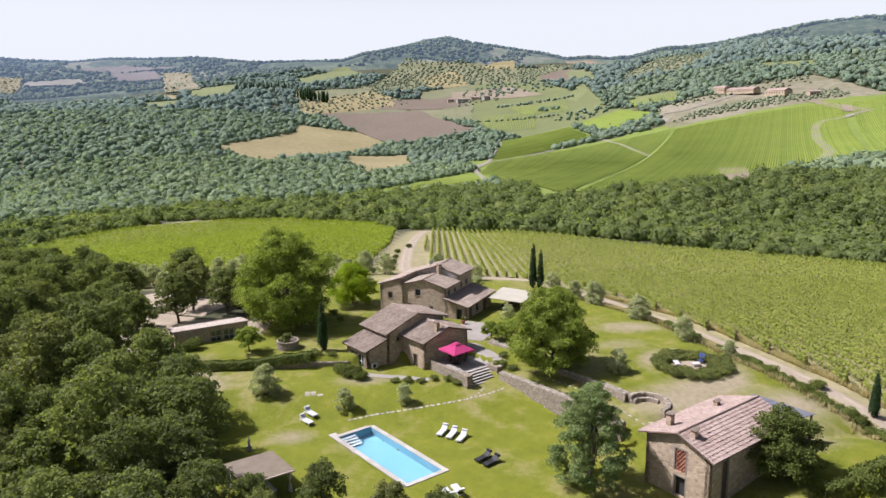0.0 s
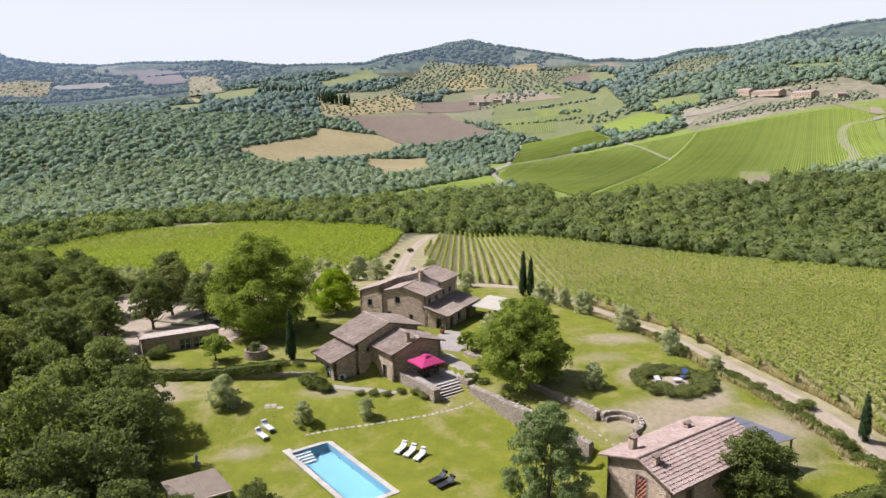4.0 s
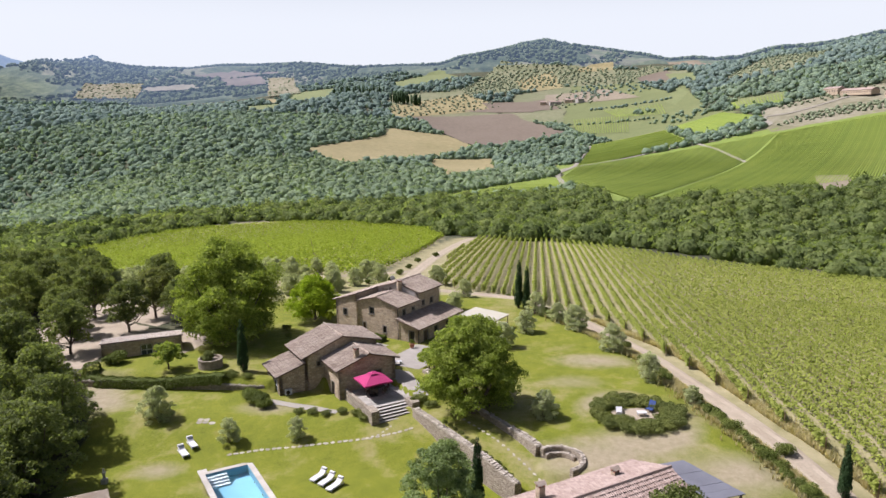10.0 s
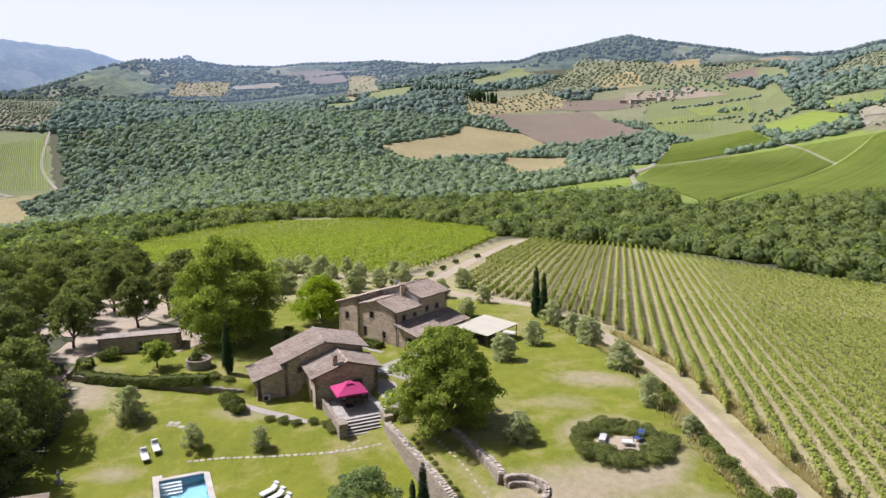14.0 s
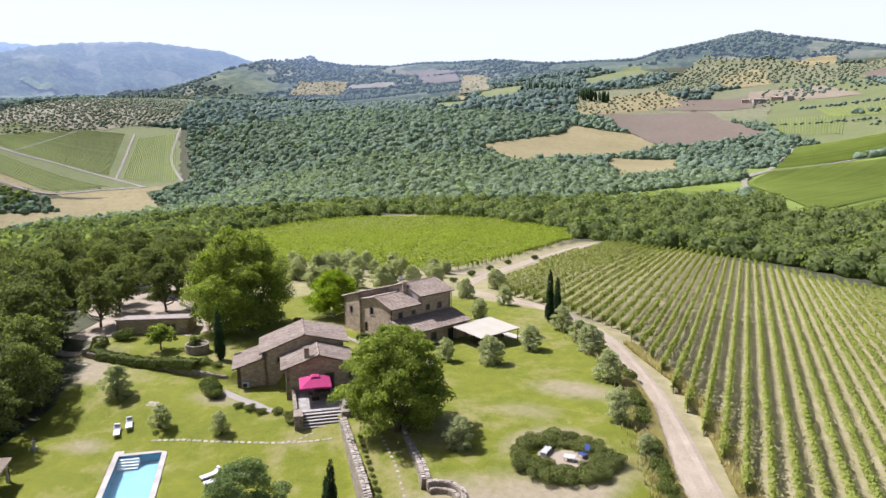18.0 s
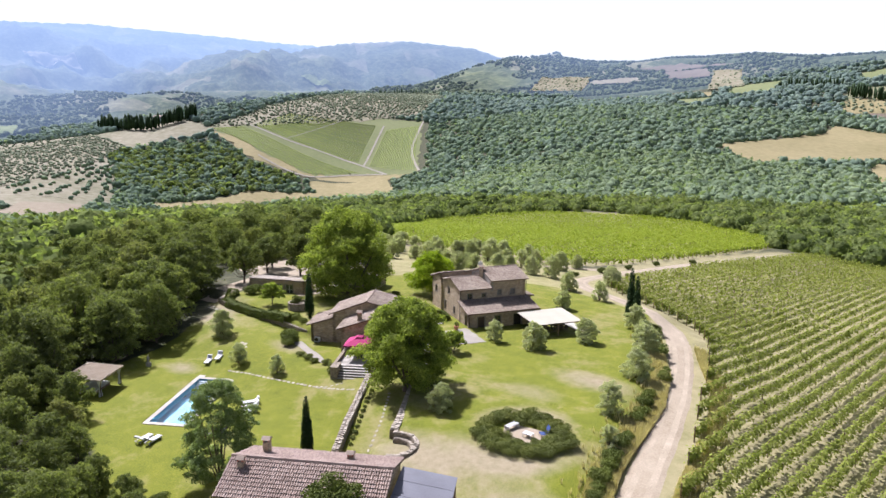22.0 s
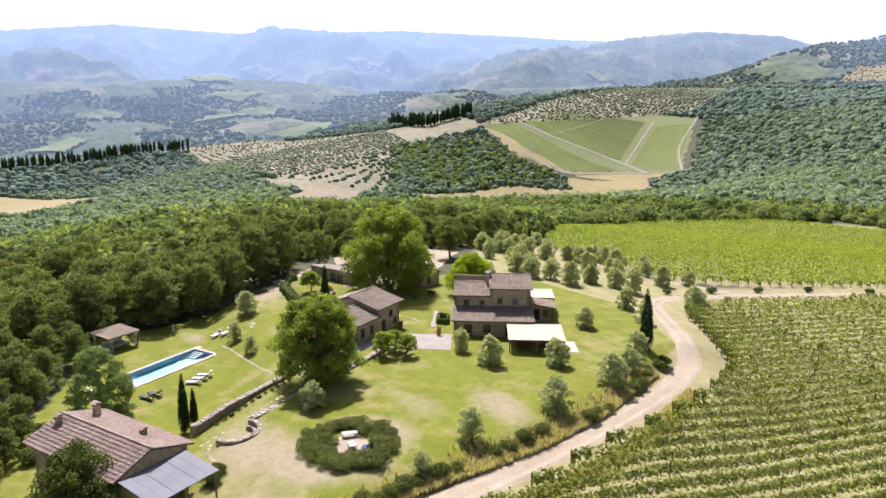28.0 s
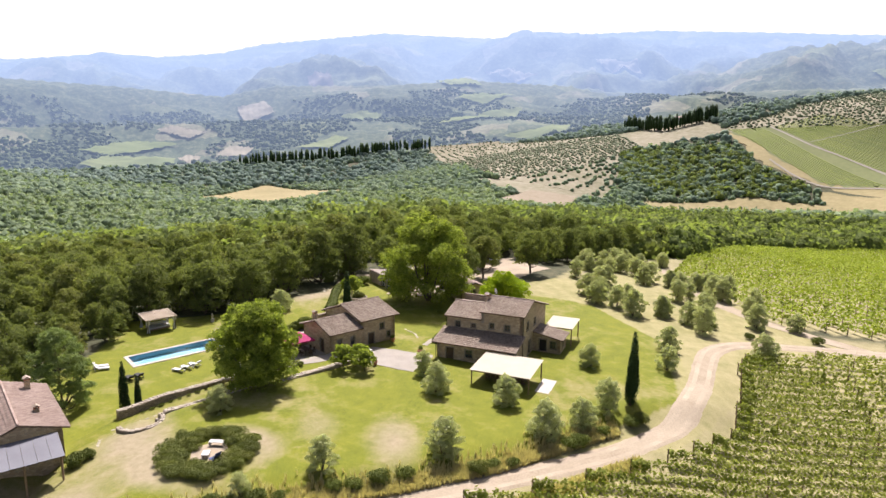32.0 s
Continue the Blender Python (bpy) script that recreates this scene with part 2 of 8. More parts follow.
def leaf_material(name, dark, light, vary="island", through=0.25, patch=0.35, clumpy=0.0):
    m, nt, b = material(name, 0.75)
    b.inputs["Specular IOR Level"].default_value = 0.12
    f = random_of(nt, "island")
    v = noise_tex(nt, world_coords(nt), patch, 3)
    o = random_of(nt, "object")
    c = blend(nt, f, dark, light)
    mid = tuple((p + q) / 2 for p, q in zip(dark, light))
    c = blend(nt, 0.45, c, ramp(nt, v, [(0.3, dark), (0.7, light)]))
    if vary == "object":
        c2 = ramp(nt, o, [(0.0, tuple(k * 0.6 for k in mid)), (0.4, mid), (0.8, (mid[0] * 1.25, mid[1] * 1.22, mid[2] * 1.0)), (0.92, (mid[0] * 1.3, mid[1] * 1.2, mid[2] * 1.15)), (1.0, (mid[0] * 1.2, mid[1] * 1.0, mid[2] * 1.1))])
        c = blend(nt, 0.55, c, c2)
    if clumpy:
        b.inputs["Specular IOR Level"].default_value = 0.0
        tone = nt.nodes.new("ShaderNodeAttribute")
        tone.attribute_name = "tone"
        c = blend(nt, 1.0, c, ramp(nt, tone.outputs["Fac"], [(0.0, (0.62, 0.68, 0.72)), (0.5, (0.95, 0.97, 0.95)), (0.85, (1.14, 1.12, 0.98)), (1.0, (1.3, 1.2, 1.0))]), "MULTIPLY")
        fine = noise_tex(nt, world_coords(nt), clumpy, 5, 0.7)
        # hollows of the bump are painted darker, as shade between leaf clumps
        c = blend(nt, 0.5, c, ramp(nt, fine, [(0.32, tuple(k * 0.6 for k in dark)), (0.5, mid), (0.68, tuple(k * 1.12 for k in light))]))
        relief(nt, b, fine, 0.7, 1.2)
    nt.links.new(c, b.inputs["Base Color"])
    t = node(nt, "ShaderNodeBsdfTranslucent")
    nt.links.new(blend(nt, 1.0, c, (1.25, 1.35, 0.6), "MULTIPLY"), t.inputs["Color"])
    mix = node(nt, "ShaderNodeMixShader", Fac=through)
    nt.links.new(b.outputs[0], mix.inputs[1])
    nt.links.new(t.outputs[0], mix.inputs[2])
    nt.links.new(mix.outputs[0], nt.nodes["Material Output"].inputs["Surface"])
    return m


def ground_material():
    """Mown lawn, dry worn turf, vineyard soil and woodland floor, mixed by what covers the ground at each place."""
    m, nt, b = material("ground_cover", 0.95)
    v = world_coords(nt)
    at = nt.nodes.new("ShaderNodeAttribute")
    at.attribute_name = "cover"
    sep = nt.nodes.new("ShaderNodeSeparateColor")
    nt.links.new(at.outputs["Color"], sep.inputs["Color"])
    n1, n2, n3, n4 = noise_tex(nt, v, 0.09, 6, 0.62), noise_tex(nt, v, 1.3, 5, 0.65), noise_tex(nt, v, 11.0, 4, 0.7), noise_tex(nt, v, 0.38, 6, 0.7)
    lawn = ramp(nt, n4, [(0.28, (0.064, 0.088, 0.003)), (0.46, (0.119, 0.137, 0.006)), (0.62, (0.170, 0.172, 0.010)), (0.78, (0.192, 0.176, 0.022))])
    lawn = blend(nt, 0.5, lawn, ramp(nt, n3, [(0.34, (0.026, 0.038, 0.002)), (0.5, (0.124, 0.136, 0.008)), (0.66, (0.244, 0.236, 0.030))]))
    dry = ramp(nt, n2, [(0.25, (0.158, 0.144, 0.034)), (0.5, (0.212, 0.186, 0.072)), (0.75, (0.262, 0.226, 0.108))])
    patch = ramp(nt, blend(nt, 0.45, n1, n4), [(0.505, (0, 0, 0)), (0.61, (1, 1, 1))])
    lawn = blend(nt, blend(nt, 0.72, (0.0, 0.0, 0.0), patch), lawn, dry)
    worn = nt.nodes.new("ShaderNodeMath")
    worn.operation, worn.use_clamp = "MULTIPLY_ADD", True
    nt.links.new(sep.outputs["Blue"], worn.inputs[0])
    worn.inputs[1].default_value = 1.5
    less = nt.nodes.new("ShaderNodeMath")
    less.operation = "SUBTRACT"
    nt.links.new(n4, less.inputs[0])
    less.inputs[1].default_value = 0.85
    nt.links.new(less.outputs[0], worn.inputs[2])
    bare = ramp(nt, blend(nt, 0.5, n2, n3), [(0.3, (0.160, 0.134, 0.066)), (0.5, (0.245, 0.204, 0.124)), (0.7, (0.310, 0.262, 0.176))])
    lawn = blend(nt, worn.outputs[0], lawn, bare)
    soil = ramp(nt, n4, [(0.25, (0.160, 0.160, 0.046)), (0.45, (0.272, 0.238, 0.108)), (0.7, (0.370, 0.318, 0.175))])
    soil = blend(nt, 0.35, soil, ramp(nt, n3, [(0.3, (0.10, 0.098, 0.038)), (0.7, (0.30, 0.255, 0.15))]))
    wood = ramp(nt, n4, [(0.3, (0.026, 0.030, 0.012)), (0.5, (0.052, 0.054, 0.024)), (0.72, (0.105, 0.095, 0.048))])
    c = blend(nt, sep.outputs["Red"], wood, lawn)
    c = blend(nt, sep.outputs["Green"], c, soil)
    nt.links.new(c, b.inputs["Base Color"])
    relief(nt, b, n3, 0.5, 0.06)
    return m


def stone_material(name, stops, size=2.6, joint=(0.30, 0.26, 0.20), flat=0.75):
    """Rubble masonry: uneven stones of several tones with sunk mortar."""
    m, nt, b = material(name, 0.92)
    v = coords(nt, (1, 1, 1.7))
    warp = node(nt, "ShaderNodeTexNoise", Scale=2.0, Detail=2.0)
    nt.links.new(v, warp.inputs["Vector"])
    vv = nt.nodes.new("ShaderNodeVectorMath")
    vv.operation = "MULTIPLY_ADD"
    nt.links.new(warp.outputs["Color"], vv.inputs[0])
    vv.inputs[1].default_value = (0.18, 0.18, 0.18)
    nt.links.new(v, vv.inputs[2])
    cell = node(nt, "ShaderNodeTexVoronoi", Scale=size)
    edge = node(nt, "ShaderNodeTexVoronoi", Scale=size)
    edge.feature = "DISTANCE_TO_EDGE"
    for k in (cell, edge):
        nt.links.new(vv.outputs[0], k.inputs["Vector"])
    bw = nt.nodes.new("ShaderNodeSeparateColor")
    nt.links.new(cell.outputs["Color"], bw.inputs["Color"])
    c = ramp(nt, bw.outputs["Red"], stops)
    c = blend(nt, 0.4, c, ramp(nt, noise_tex(nt, v, 9.0, 5), [(0.3, stops[0][1]), (0.7, stops[-1][1])]))
    big = noise_tex(nt, v, 0.35, 4)
    c = blend(nt, 0.3, c, ramp(nt, big, [(0.35, tuple(k * 0.55 for k in stops[1][1])), (0.65, stops[1][1])]))
    j = ramp(nt, edge.outputs["Distance"], [(0.0, (1, 1, 1)), (0.06, (0, 0, 0))])
    c = blend(nt, j, c, joint)
    nt.links.new(c, b.inputs["Base Color"])
    relief(nt, b, ramp(nt, edge.outputs["Distance"], [(0.0, (0, 0, 0)), (0.1, (1, 1, 1))]), 0.8, 0.06)
    return m


M_GROUND = ground_material()
M_STONE = stone_material("rubble_stone", [(0.0, (0.238, 0.171, 0.111)), (0.4, (0.397, 0.300, 0.198)), (0.7, (0.522, 0.405, 0.267)), (1.0, (0.635, 0.512, 0.356))])
M_DRYSTONE = stone_material("dry_stone", [(0.0, (0.190, 0.154, 0.112)), (0.4, (0.280, 0.230, 0.165)), (0.7, (0.350, 0.292, 0.214)), (1.0, (0.430, 0.368, 0.275))], 3.2, (0.072, 0.056, 0.039))
M_TILE = mottled("old_terracotta", [(0.2, (0.158, 0.118, 0.088)), (0.42, (0.262, 0.205, 0.155)), (0.6, (0.338, 0.276, 0.212)), (0.85, (0.420, 0.368, 0.298))], 0.5, 18, 0.9, 0.3, 0.02, "island", spread=0.13)
M_TILE_BARN = mottled("rosy_terracotta", [(0.25, (0.190, 0.135, 0.105)), (0.45, (0.270, 0.200, 0.160)), (0.6, (0.335, 0.256, 0.208)), (0.85, (0.420, 0.345, 0.290))], 0.5, 18, 0.9, 0.3, 0.02, "island", spread=0.1)
M_TILE_PALE = mottled("pale_weathered_tile", [(0.2, (0.26, 0.21, 0.165)), (0.5, (0.36, 0.305, 0.245)), (0.85, (0.47, 0.42, 0.355))], 0.9, 18, 0.9, 0.3, 0.02, "island", spread=0.2)
M_DECK = mottled("roof_underside", [(0.3, (0.10, 0.07, 0.05)), (0.7, (0.2, 0.14, 0.1))], 2, 20)
M_PALE = mottled("pale_stone", [(0.3, (0.292, 0.267, 0.219)), (0.7, (0.421, 0.389, 0.332))], 0.8, 14, 0.85, 0.2, 0.01, "object", spread=0.12)
M_PAVE = mottled("terrace_paving", [(0.3, (0.202, 0.180, 0.145)), (0.7, (0.303, 0.275, 0.231))], 0.5, 10, 0.9, 0.25, 0.02)
M_GRAVEL = mottled("white_track", [(0.25, (0.175, 0.139, 0.090)), (0.45, (0.260, 0.212, 0.145)), (0.75, (0.366, 0.306, 0.221))], 0.3, 5, 0.95, 0.4, 0.04, local=False)
M_WHITE = mottled("white_cloth", [(0.3, (0.435, 0.427, 0.405)), (0.7, (0.525, 0.517, 0.495))], 1, 30, 0.8, 0.15, 0.01)
M_CREAM = mottled("cream_awning", [(0.3, (0.330, 0.302, 0.226)), (0.7, (0.410, 0.380, 0.296))], 0.4, 12, 0.85, 0.15, 0.02)
M_REED = mottled("reed_roof", [(0.3, (0.312, 0.254, 0.182)), (0.7, (0.468, 0.397, 0.305))], 0.8, 22, 0.95, 0.5, 0.03)
M_TIN = mottled("grey_sheeting", [(0.3, (0.10, 0.10, 0.11)), (0.7, (0.16, 0.16, 0.175))], 0.4, 12, 0.7, 0.2, 0.02, metal=0.0)
M_MAGENTA = mottled("magenta_canvas", [(0.3, (0.281, 0.024, 0.089)), (0.7, (0.374, 0.038, 0.128))], 0.5, 16, 0.85, 0.15, 0.01)
M_WOOD = mottled("weathered_wood", [(0.3, (0.13, 0.085, 0.05)), (0.7, (0.27, 0.19, 0.12))], 1.5, 30, 0.8, 0.4, 0.01)
M_DARKWOOD = mottled("dark_wood", [(0.3, (0.05, 0.035, 0.025)), (0.7, (0.11, 0.075, 0.05))], 1.5, 30, 0.75, 0.3, 0.01)
M_BLACK = mottled("black_weave", [(0.3, (0.012, 0.012, 0.013)), (0.7, (0.035, 0.034, 0.033))], 2, 40, 0.6, 0.3, 0.01)
M_IRON = mottled("dark_iron", [(0.3, (0.03, 0.03, 0.03)), (0.7, (0.07, 0.065, 0.06))], 2, 30, 0.5, 0.2, 0.005, metal=0.8)
# near-black colour standing in for the shade inside openings
M_DARK = mottled("dim_interior", [(0.3, (0.02, 0.018, 0.016)), (0.7, (0.05, 0.045, 0.04))], 1, 8)
M_BRICK = mottled("red_brick", [(0.3, (0.26, 0.10, 0.06)), (0.7, (0.42, 0.19, 0.12))], 2, 20, 0.9, 0.3, 0.01, "object", spread=0.2)
M_BARK = mottled("bark", [(0.3, (0.06, 0.045, 0.032)), (0.7, (0.16, 0.125, 0.09))], 2, 14, 0.95, 0.8, 0.05)
M_LEAF = leaf_material("broad_leaf", (0.066, 0.086, 0.030), (0.245, 0.272, 0.095), "object", 0.5, 0.7)
M_WALNUT = leaf_material("walnut_leaf", (0.098, 0.138, 0.019), (0.349, 0.393, 0.079), "island", 0.52, 0.9)
M_BRIGHT = leaf_material("lime_leaf", (0.161, 0.228, 0.007), (0.339, 0.414, 0.022), "island", 0.50)
M_OLIVE = leaf_material("olive_leaf", (0.248, 0.260, 0.138), (0.544, 0.556, 0.336), "island", 0.45, 0.9)
M_CYPRESS = leaf_material("cypress_needle", (0.016, 0.034, 0.013), (0.046, 0.078, 0.023), "object", 0.1)
M_HEDGE = leaf_material("hedge_leaf", (0.056, 0.077, 0.014), (0.154, 0.179, 0.041), "object", 0.22)
M_ROSEMARY = leaf_material("rosemary", (0.079, 0.097, 0.022), (0.186, 0.204, 0.059), "object", 0.22)
M_VINE = leaf_material("vine_leaf", (0.131, 0.165, 0.020), (0.310, 0.331, 0.072), "island", 0.38)
M_VINE_NORTH = leaf_material("young_vine_leaf", (0.156, 0.206, 0.014), (0.348, 0.406, 0.050), "island", 0.36)
M_GREYLEAF = leaf_material("grey_leaf", (0.092, 0.130, 0.045), (0.291, 0.348, 0.139), "island", 0.42)
M_SURROUND = mottled("window_stone", [(0.3, (0.17, 0.145, 0.115)), (0.7, (0.27, 0.235, 0.19))], 1.5, 16, 0.9, 0.3, 0.01)
M_STEPSTONE = mottled("stepping_stone", [(0.3, (0.22, 0.195, 0.14)), (0.7, (0.36, 0.325, 0.25))], 1.5, 14, 0.9, 0.3, 0.02, "object", spread=0.25)


def glass_material(name, tint, rough=0.05):
    m, nt, b = material(name, rough)
    b.inputs["Base Color"].default_value = (*tint, 1)
    b.inputs["Specular IOR Level"].default_value = 0.6
    return m


M_PANE = glass_material("window_glass", (0.03, 0.04, 0.045))


# ---- building blocks ----
def part(name, bm, mat, parent=None, label=""):
    """Links a bmesh as one mesh object, under a thing where one is given."""
    me = bpy.data.meshes.new(name)
    bm.to_mesh(me)
    bm.free()
    me.materials.append(mat)
    ob = new(name, me)
    if parent is not None:
        ob.parent = parent
    if label:
        ob["label"] = label
    return ob


def thing(name, label, category, group="", kind="", at=(0, 0, 0), turn=0.0):
    e = new(name)
    e.empty_display_size = 0.3
    e.matrix_world = pose(*at, 0, 0, turn)
    return tagged(e, label, category, group, kind)


def fast_mesh(name, verts, faces, mat, parent=None, flat=True):
    """A mesh from arrays: verts (n, 3), faces (m, k) of one size k."""
    verts, faces = np.ascontiguousarray(verts, np.float32), np.ascontiguousarray(faces, np.int32)
    me = bpy.data.meshes.new(name)
    me.vertices.add(len(verts))
    me.vertices.foreach_set("co", verts.ravel())
    k = faces.shape[1]
    me.loops.add(faces.size)
    me.loops.foreach_set("vertex_index", faces.ravel())
    me.polygons.add(len(faces))
    me.polygons.foreach_set("loop_start", np.arange(0, faces.size, k, dtype=np.int32))
    if not flat:
        me.polygons.foreach_set("use_smooth", np.ones(len(faces), bool))
    me.update(calc_edges=True)
    me.materials.append(mat)
    ob = new(name, me)
    if parent is not None:
        ob.parent = parent
    return ob


def box(bm, x0, x1, y0, y1, z0, z1, m=None):
    co = [(x, y, z) for z in (z0, z1) for y in (y0, y1) for x in (x0, x1)]
    vs = [bm.verts.new(m @ Vector(c) if m else c) for c in co]
    for f in ((0, 2, 3, 1), (4, 5, 7, 6), (0, 1, 5, 4), (2, 6, 7, 3), (0, 4, 6, 2), (1, 3, 7, 5)):
        bm.faces.new([vs[i] for i in f])
    return vs


def prism(bm, lower, upper):
    """A solid between two like polygons of 3D points."""
    a, b = [bm.verts.new(p) for p in lower], [bm.verts.new(p) for p in upper]
    n = len(a)
    bm.faces.new(a[::-1])
    bm.faces.new(b)
    for i in range(n):
        bm.faces.new((a[i], a[(i + 1) % n], b[(i + 1) % n], b[i]))


def tube(bm, pts, radii, sides=7):
    rings = []
    for i, p in enumerate(pts):
        p = Vector(p)
        d = (Vector(pts[min(i + 1, len(pts) - 1)]) - Vector(pts[max(i - 1, 0)])).normalized()
        q = d.to_track_quat("Z", "Y")
        rings.append([bm.verts.new(p + q @ Vector((math.cos(a) * radii[i], math.sin(a) * radii[i], 0))) for a in (2 * math.pi * k / sides for k in range(sides))])
    for r, s in zip(rings, rings[1:]):
        for k in range(sides):
            bm.faces.new((r[k], r[(k + 1) % sides], s[(k + 1) % sides], s[k]))
    bm.faces.new(rings[0][::-1])
    bm.faces.new(rings[-1])


def H(x, y):
    return float(height(x, y))


def inside(poly, x, y):
    """Which of the points lie in the polygon."""
    x, y = np.asarray(x, float), np.asarray(y, float)
    r = np.zeros(x.shape, bool)
    n = len(poly)
    for i in range(n):
        (x0, y0), (x1, y1) = poly[i], poly[(i + 1) % n]
        if y0 != y1:
            r ^= ((y0 > y) != (y1 > y)) & (x < (x1 - x0) * (y - y0) / (y1 - y0) + x0)
    return r


# ---- the ground, one sheet to the horizon ----
LAWN = [(-25, -34), (-28, -20), (-31, -8), (-36, 2), (-41, 3), (-40, 9), (-36, 14), (-30, 24), (-32, 38), (-22, 52), (-2, 57), (22, 48), (30, 32), (35.5, 20), (39, 5), (42.5, -12), (46, -24), (44, -31), (31, -36), (16, -42), (10, -39.5), (4, -36), (-4, -33), (-10, -31), (-16, -31)]
TRACK = [(88, -165), (74, -118), (60, -70), (50, -36), (45.3, -19), (41.9, -6), (38.9, 7), (35.7, 19), (31.2, 32), (28.2, 38.5), (24.3, 44.6), (15.4, 51.6), (6.0, 57.3), (-0.4, 62.2), (-3.9, 69), (-4.2, 80), (-3.5, 95), (-2, 120), (0, 145), (4, 180), (8, 206)]
VINES_EAST = [(49, -20), (46.2, -9), (44.8, -4), (42.6, 4.5), (40.2, 13), (38.9, 17.5), (36.6, 26.5), (34.6, 33.5), (31.6, 41), (26.6, 49.6), (18.3, 55.4), (8.8, 60.6), (3.6, 65), (2.2, 69), (1.5, 90), (4, 140), (11, 203), (38, 205), (59, 176), (80, 150), (100, 137), (124, 127), (150, 116), (165, 60), (150, -30), (100, -60), (60, -50)]
VINES_NORTH = [(-18, 82), (-60, 84), (-100, 108), (-168, 170), (-186, 234), (-165, 290), (-125, 330), (-60, 310), (-10, 262), (-4, 215), (-7, 140), (-12, 98)]
BANK = [(-36, 40), (-30, 38), (-22, 50), (-2, 55), (22, 46), (30, 30), (30, 42), (18, 56), (6, 66), (-3, 80), (-7, 86), (-70, 88)]
GROVE = [(-35, 45), (-10, 60), (-7, 84), (-60, 86), (-95, 104), (-80, 70)]


def build_ground():
    rad = np.concatenate([np.linspace(0.005, 72, 150), np.geomspace(73, 4850, 150)])
    n = 460
    a = np.linspace(0, 2 * np.pi, n, endpoint=False)
    x = 12 + rad[:, None] * np.sin(a)
    y = -6 + rad[:, None] * np.cos(a)
    z = height(x, y)
    pool = inside(POOL_INNER, x, y)
    z = np.where(pool, -2.2, z)
    # under the far hills the sheet lies deeper than their foot
    A = np.degrees(np.arctan2(x - 40, y + 30))
    near = np.interp(A, [-74, -66], [1530, 1745])
    z = z - 110 * smooth(near + 4, near + 90, np.hypot(x - 40, y + 30))
    v = np.stack([x, y, z], -1).reshape(-1, 3)
    i, j = np.meshgrid(np.arange(len(rad) - 1), np.arange(n), indexing="ij")
    q = np.stack([i * n + j, i * n + (j + 1) % n, (i + 1) * n + (j + 1) % n, (i + 1) * n + j], -1).reshape(-1, 4)[:, ::-1]
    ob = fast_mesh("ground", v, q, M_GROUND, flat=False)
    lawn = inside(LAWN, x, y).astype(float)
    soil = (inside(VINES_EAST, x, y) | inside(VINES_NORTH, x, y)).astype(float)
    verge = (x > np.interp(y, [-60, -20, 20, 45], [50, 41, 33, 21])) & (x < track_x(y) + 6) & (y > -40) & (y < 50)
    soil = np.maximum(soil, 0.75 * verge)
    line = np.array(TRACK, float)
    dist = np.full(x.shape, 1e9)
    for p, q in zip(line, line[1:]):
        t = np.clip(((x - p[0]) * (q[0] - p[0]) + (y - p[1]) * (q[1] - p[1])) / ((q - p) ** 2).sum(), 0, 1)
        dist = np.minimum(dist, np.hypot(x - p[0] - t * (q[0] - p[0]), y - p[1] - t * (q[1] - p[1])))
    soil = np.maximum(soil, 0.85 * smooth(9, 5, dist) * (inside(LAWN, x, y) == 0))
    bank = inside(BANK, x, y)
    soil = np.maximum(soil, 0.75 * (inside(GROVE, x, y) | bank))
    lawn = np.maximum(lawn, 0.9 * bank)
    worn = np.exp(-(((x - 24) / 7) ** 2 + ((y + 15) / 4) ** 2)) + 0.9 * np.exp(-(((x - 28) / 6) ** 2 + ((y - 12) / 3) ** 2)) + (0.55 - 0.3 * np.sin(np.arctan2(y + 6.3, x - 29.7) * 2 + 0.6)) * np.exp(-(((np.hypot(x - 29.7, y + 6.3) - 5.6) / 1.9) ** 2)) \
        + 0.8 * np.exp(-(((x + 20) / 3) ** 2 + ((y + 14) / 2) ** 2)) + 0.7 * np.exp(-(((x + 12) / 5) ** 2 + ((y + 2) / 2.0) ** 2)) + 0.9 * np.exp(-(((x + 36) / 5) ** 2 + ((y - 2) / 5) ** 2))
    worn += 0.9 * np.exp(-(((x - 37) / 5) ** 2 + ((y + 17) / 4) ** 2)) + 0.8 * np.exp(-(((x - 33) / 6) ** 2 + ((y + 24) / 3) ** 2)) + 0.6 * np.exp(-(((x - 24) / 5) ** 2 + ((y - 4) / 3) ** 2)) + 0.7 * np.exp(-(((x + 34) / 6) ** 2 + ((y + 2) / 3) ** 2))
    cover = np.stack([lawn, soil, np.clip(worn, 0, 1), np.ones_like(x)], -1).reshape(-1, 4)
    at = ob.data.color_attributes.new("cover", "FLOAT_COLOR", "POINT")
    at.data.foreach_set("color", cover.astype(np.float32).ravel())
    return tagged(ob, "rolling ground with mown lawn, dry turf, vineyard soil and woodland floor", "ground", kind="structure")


POOL_A, POOL_B, POOL_C = Vector((-11.1, -11.7)), Vector((-3.2, -23.3)), Vector((-15.6, -14.5))
POOL_D = POOL_B + POOL_C - POOL_A
pu, pv = (POOL_B - POOL_A).normalized(), (POOL_C - POOL_A).normalized()
POOL_INNER = [tuple(POOL_A + (pu + pv) * 0.3), tuple(POOL_B + (pv - pu) * 0.3), tuple(POOL_D - (pu + pv) * 0.3), tuple(POOL_C + (pu - pv) * 0.3)]
build_ground()


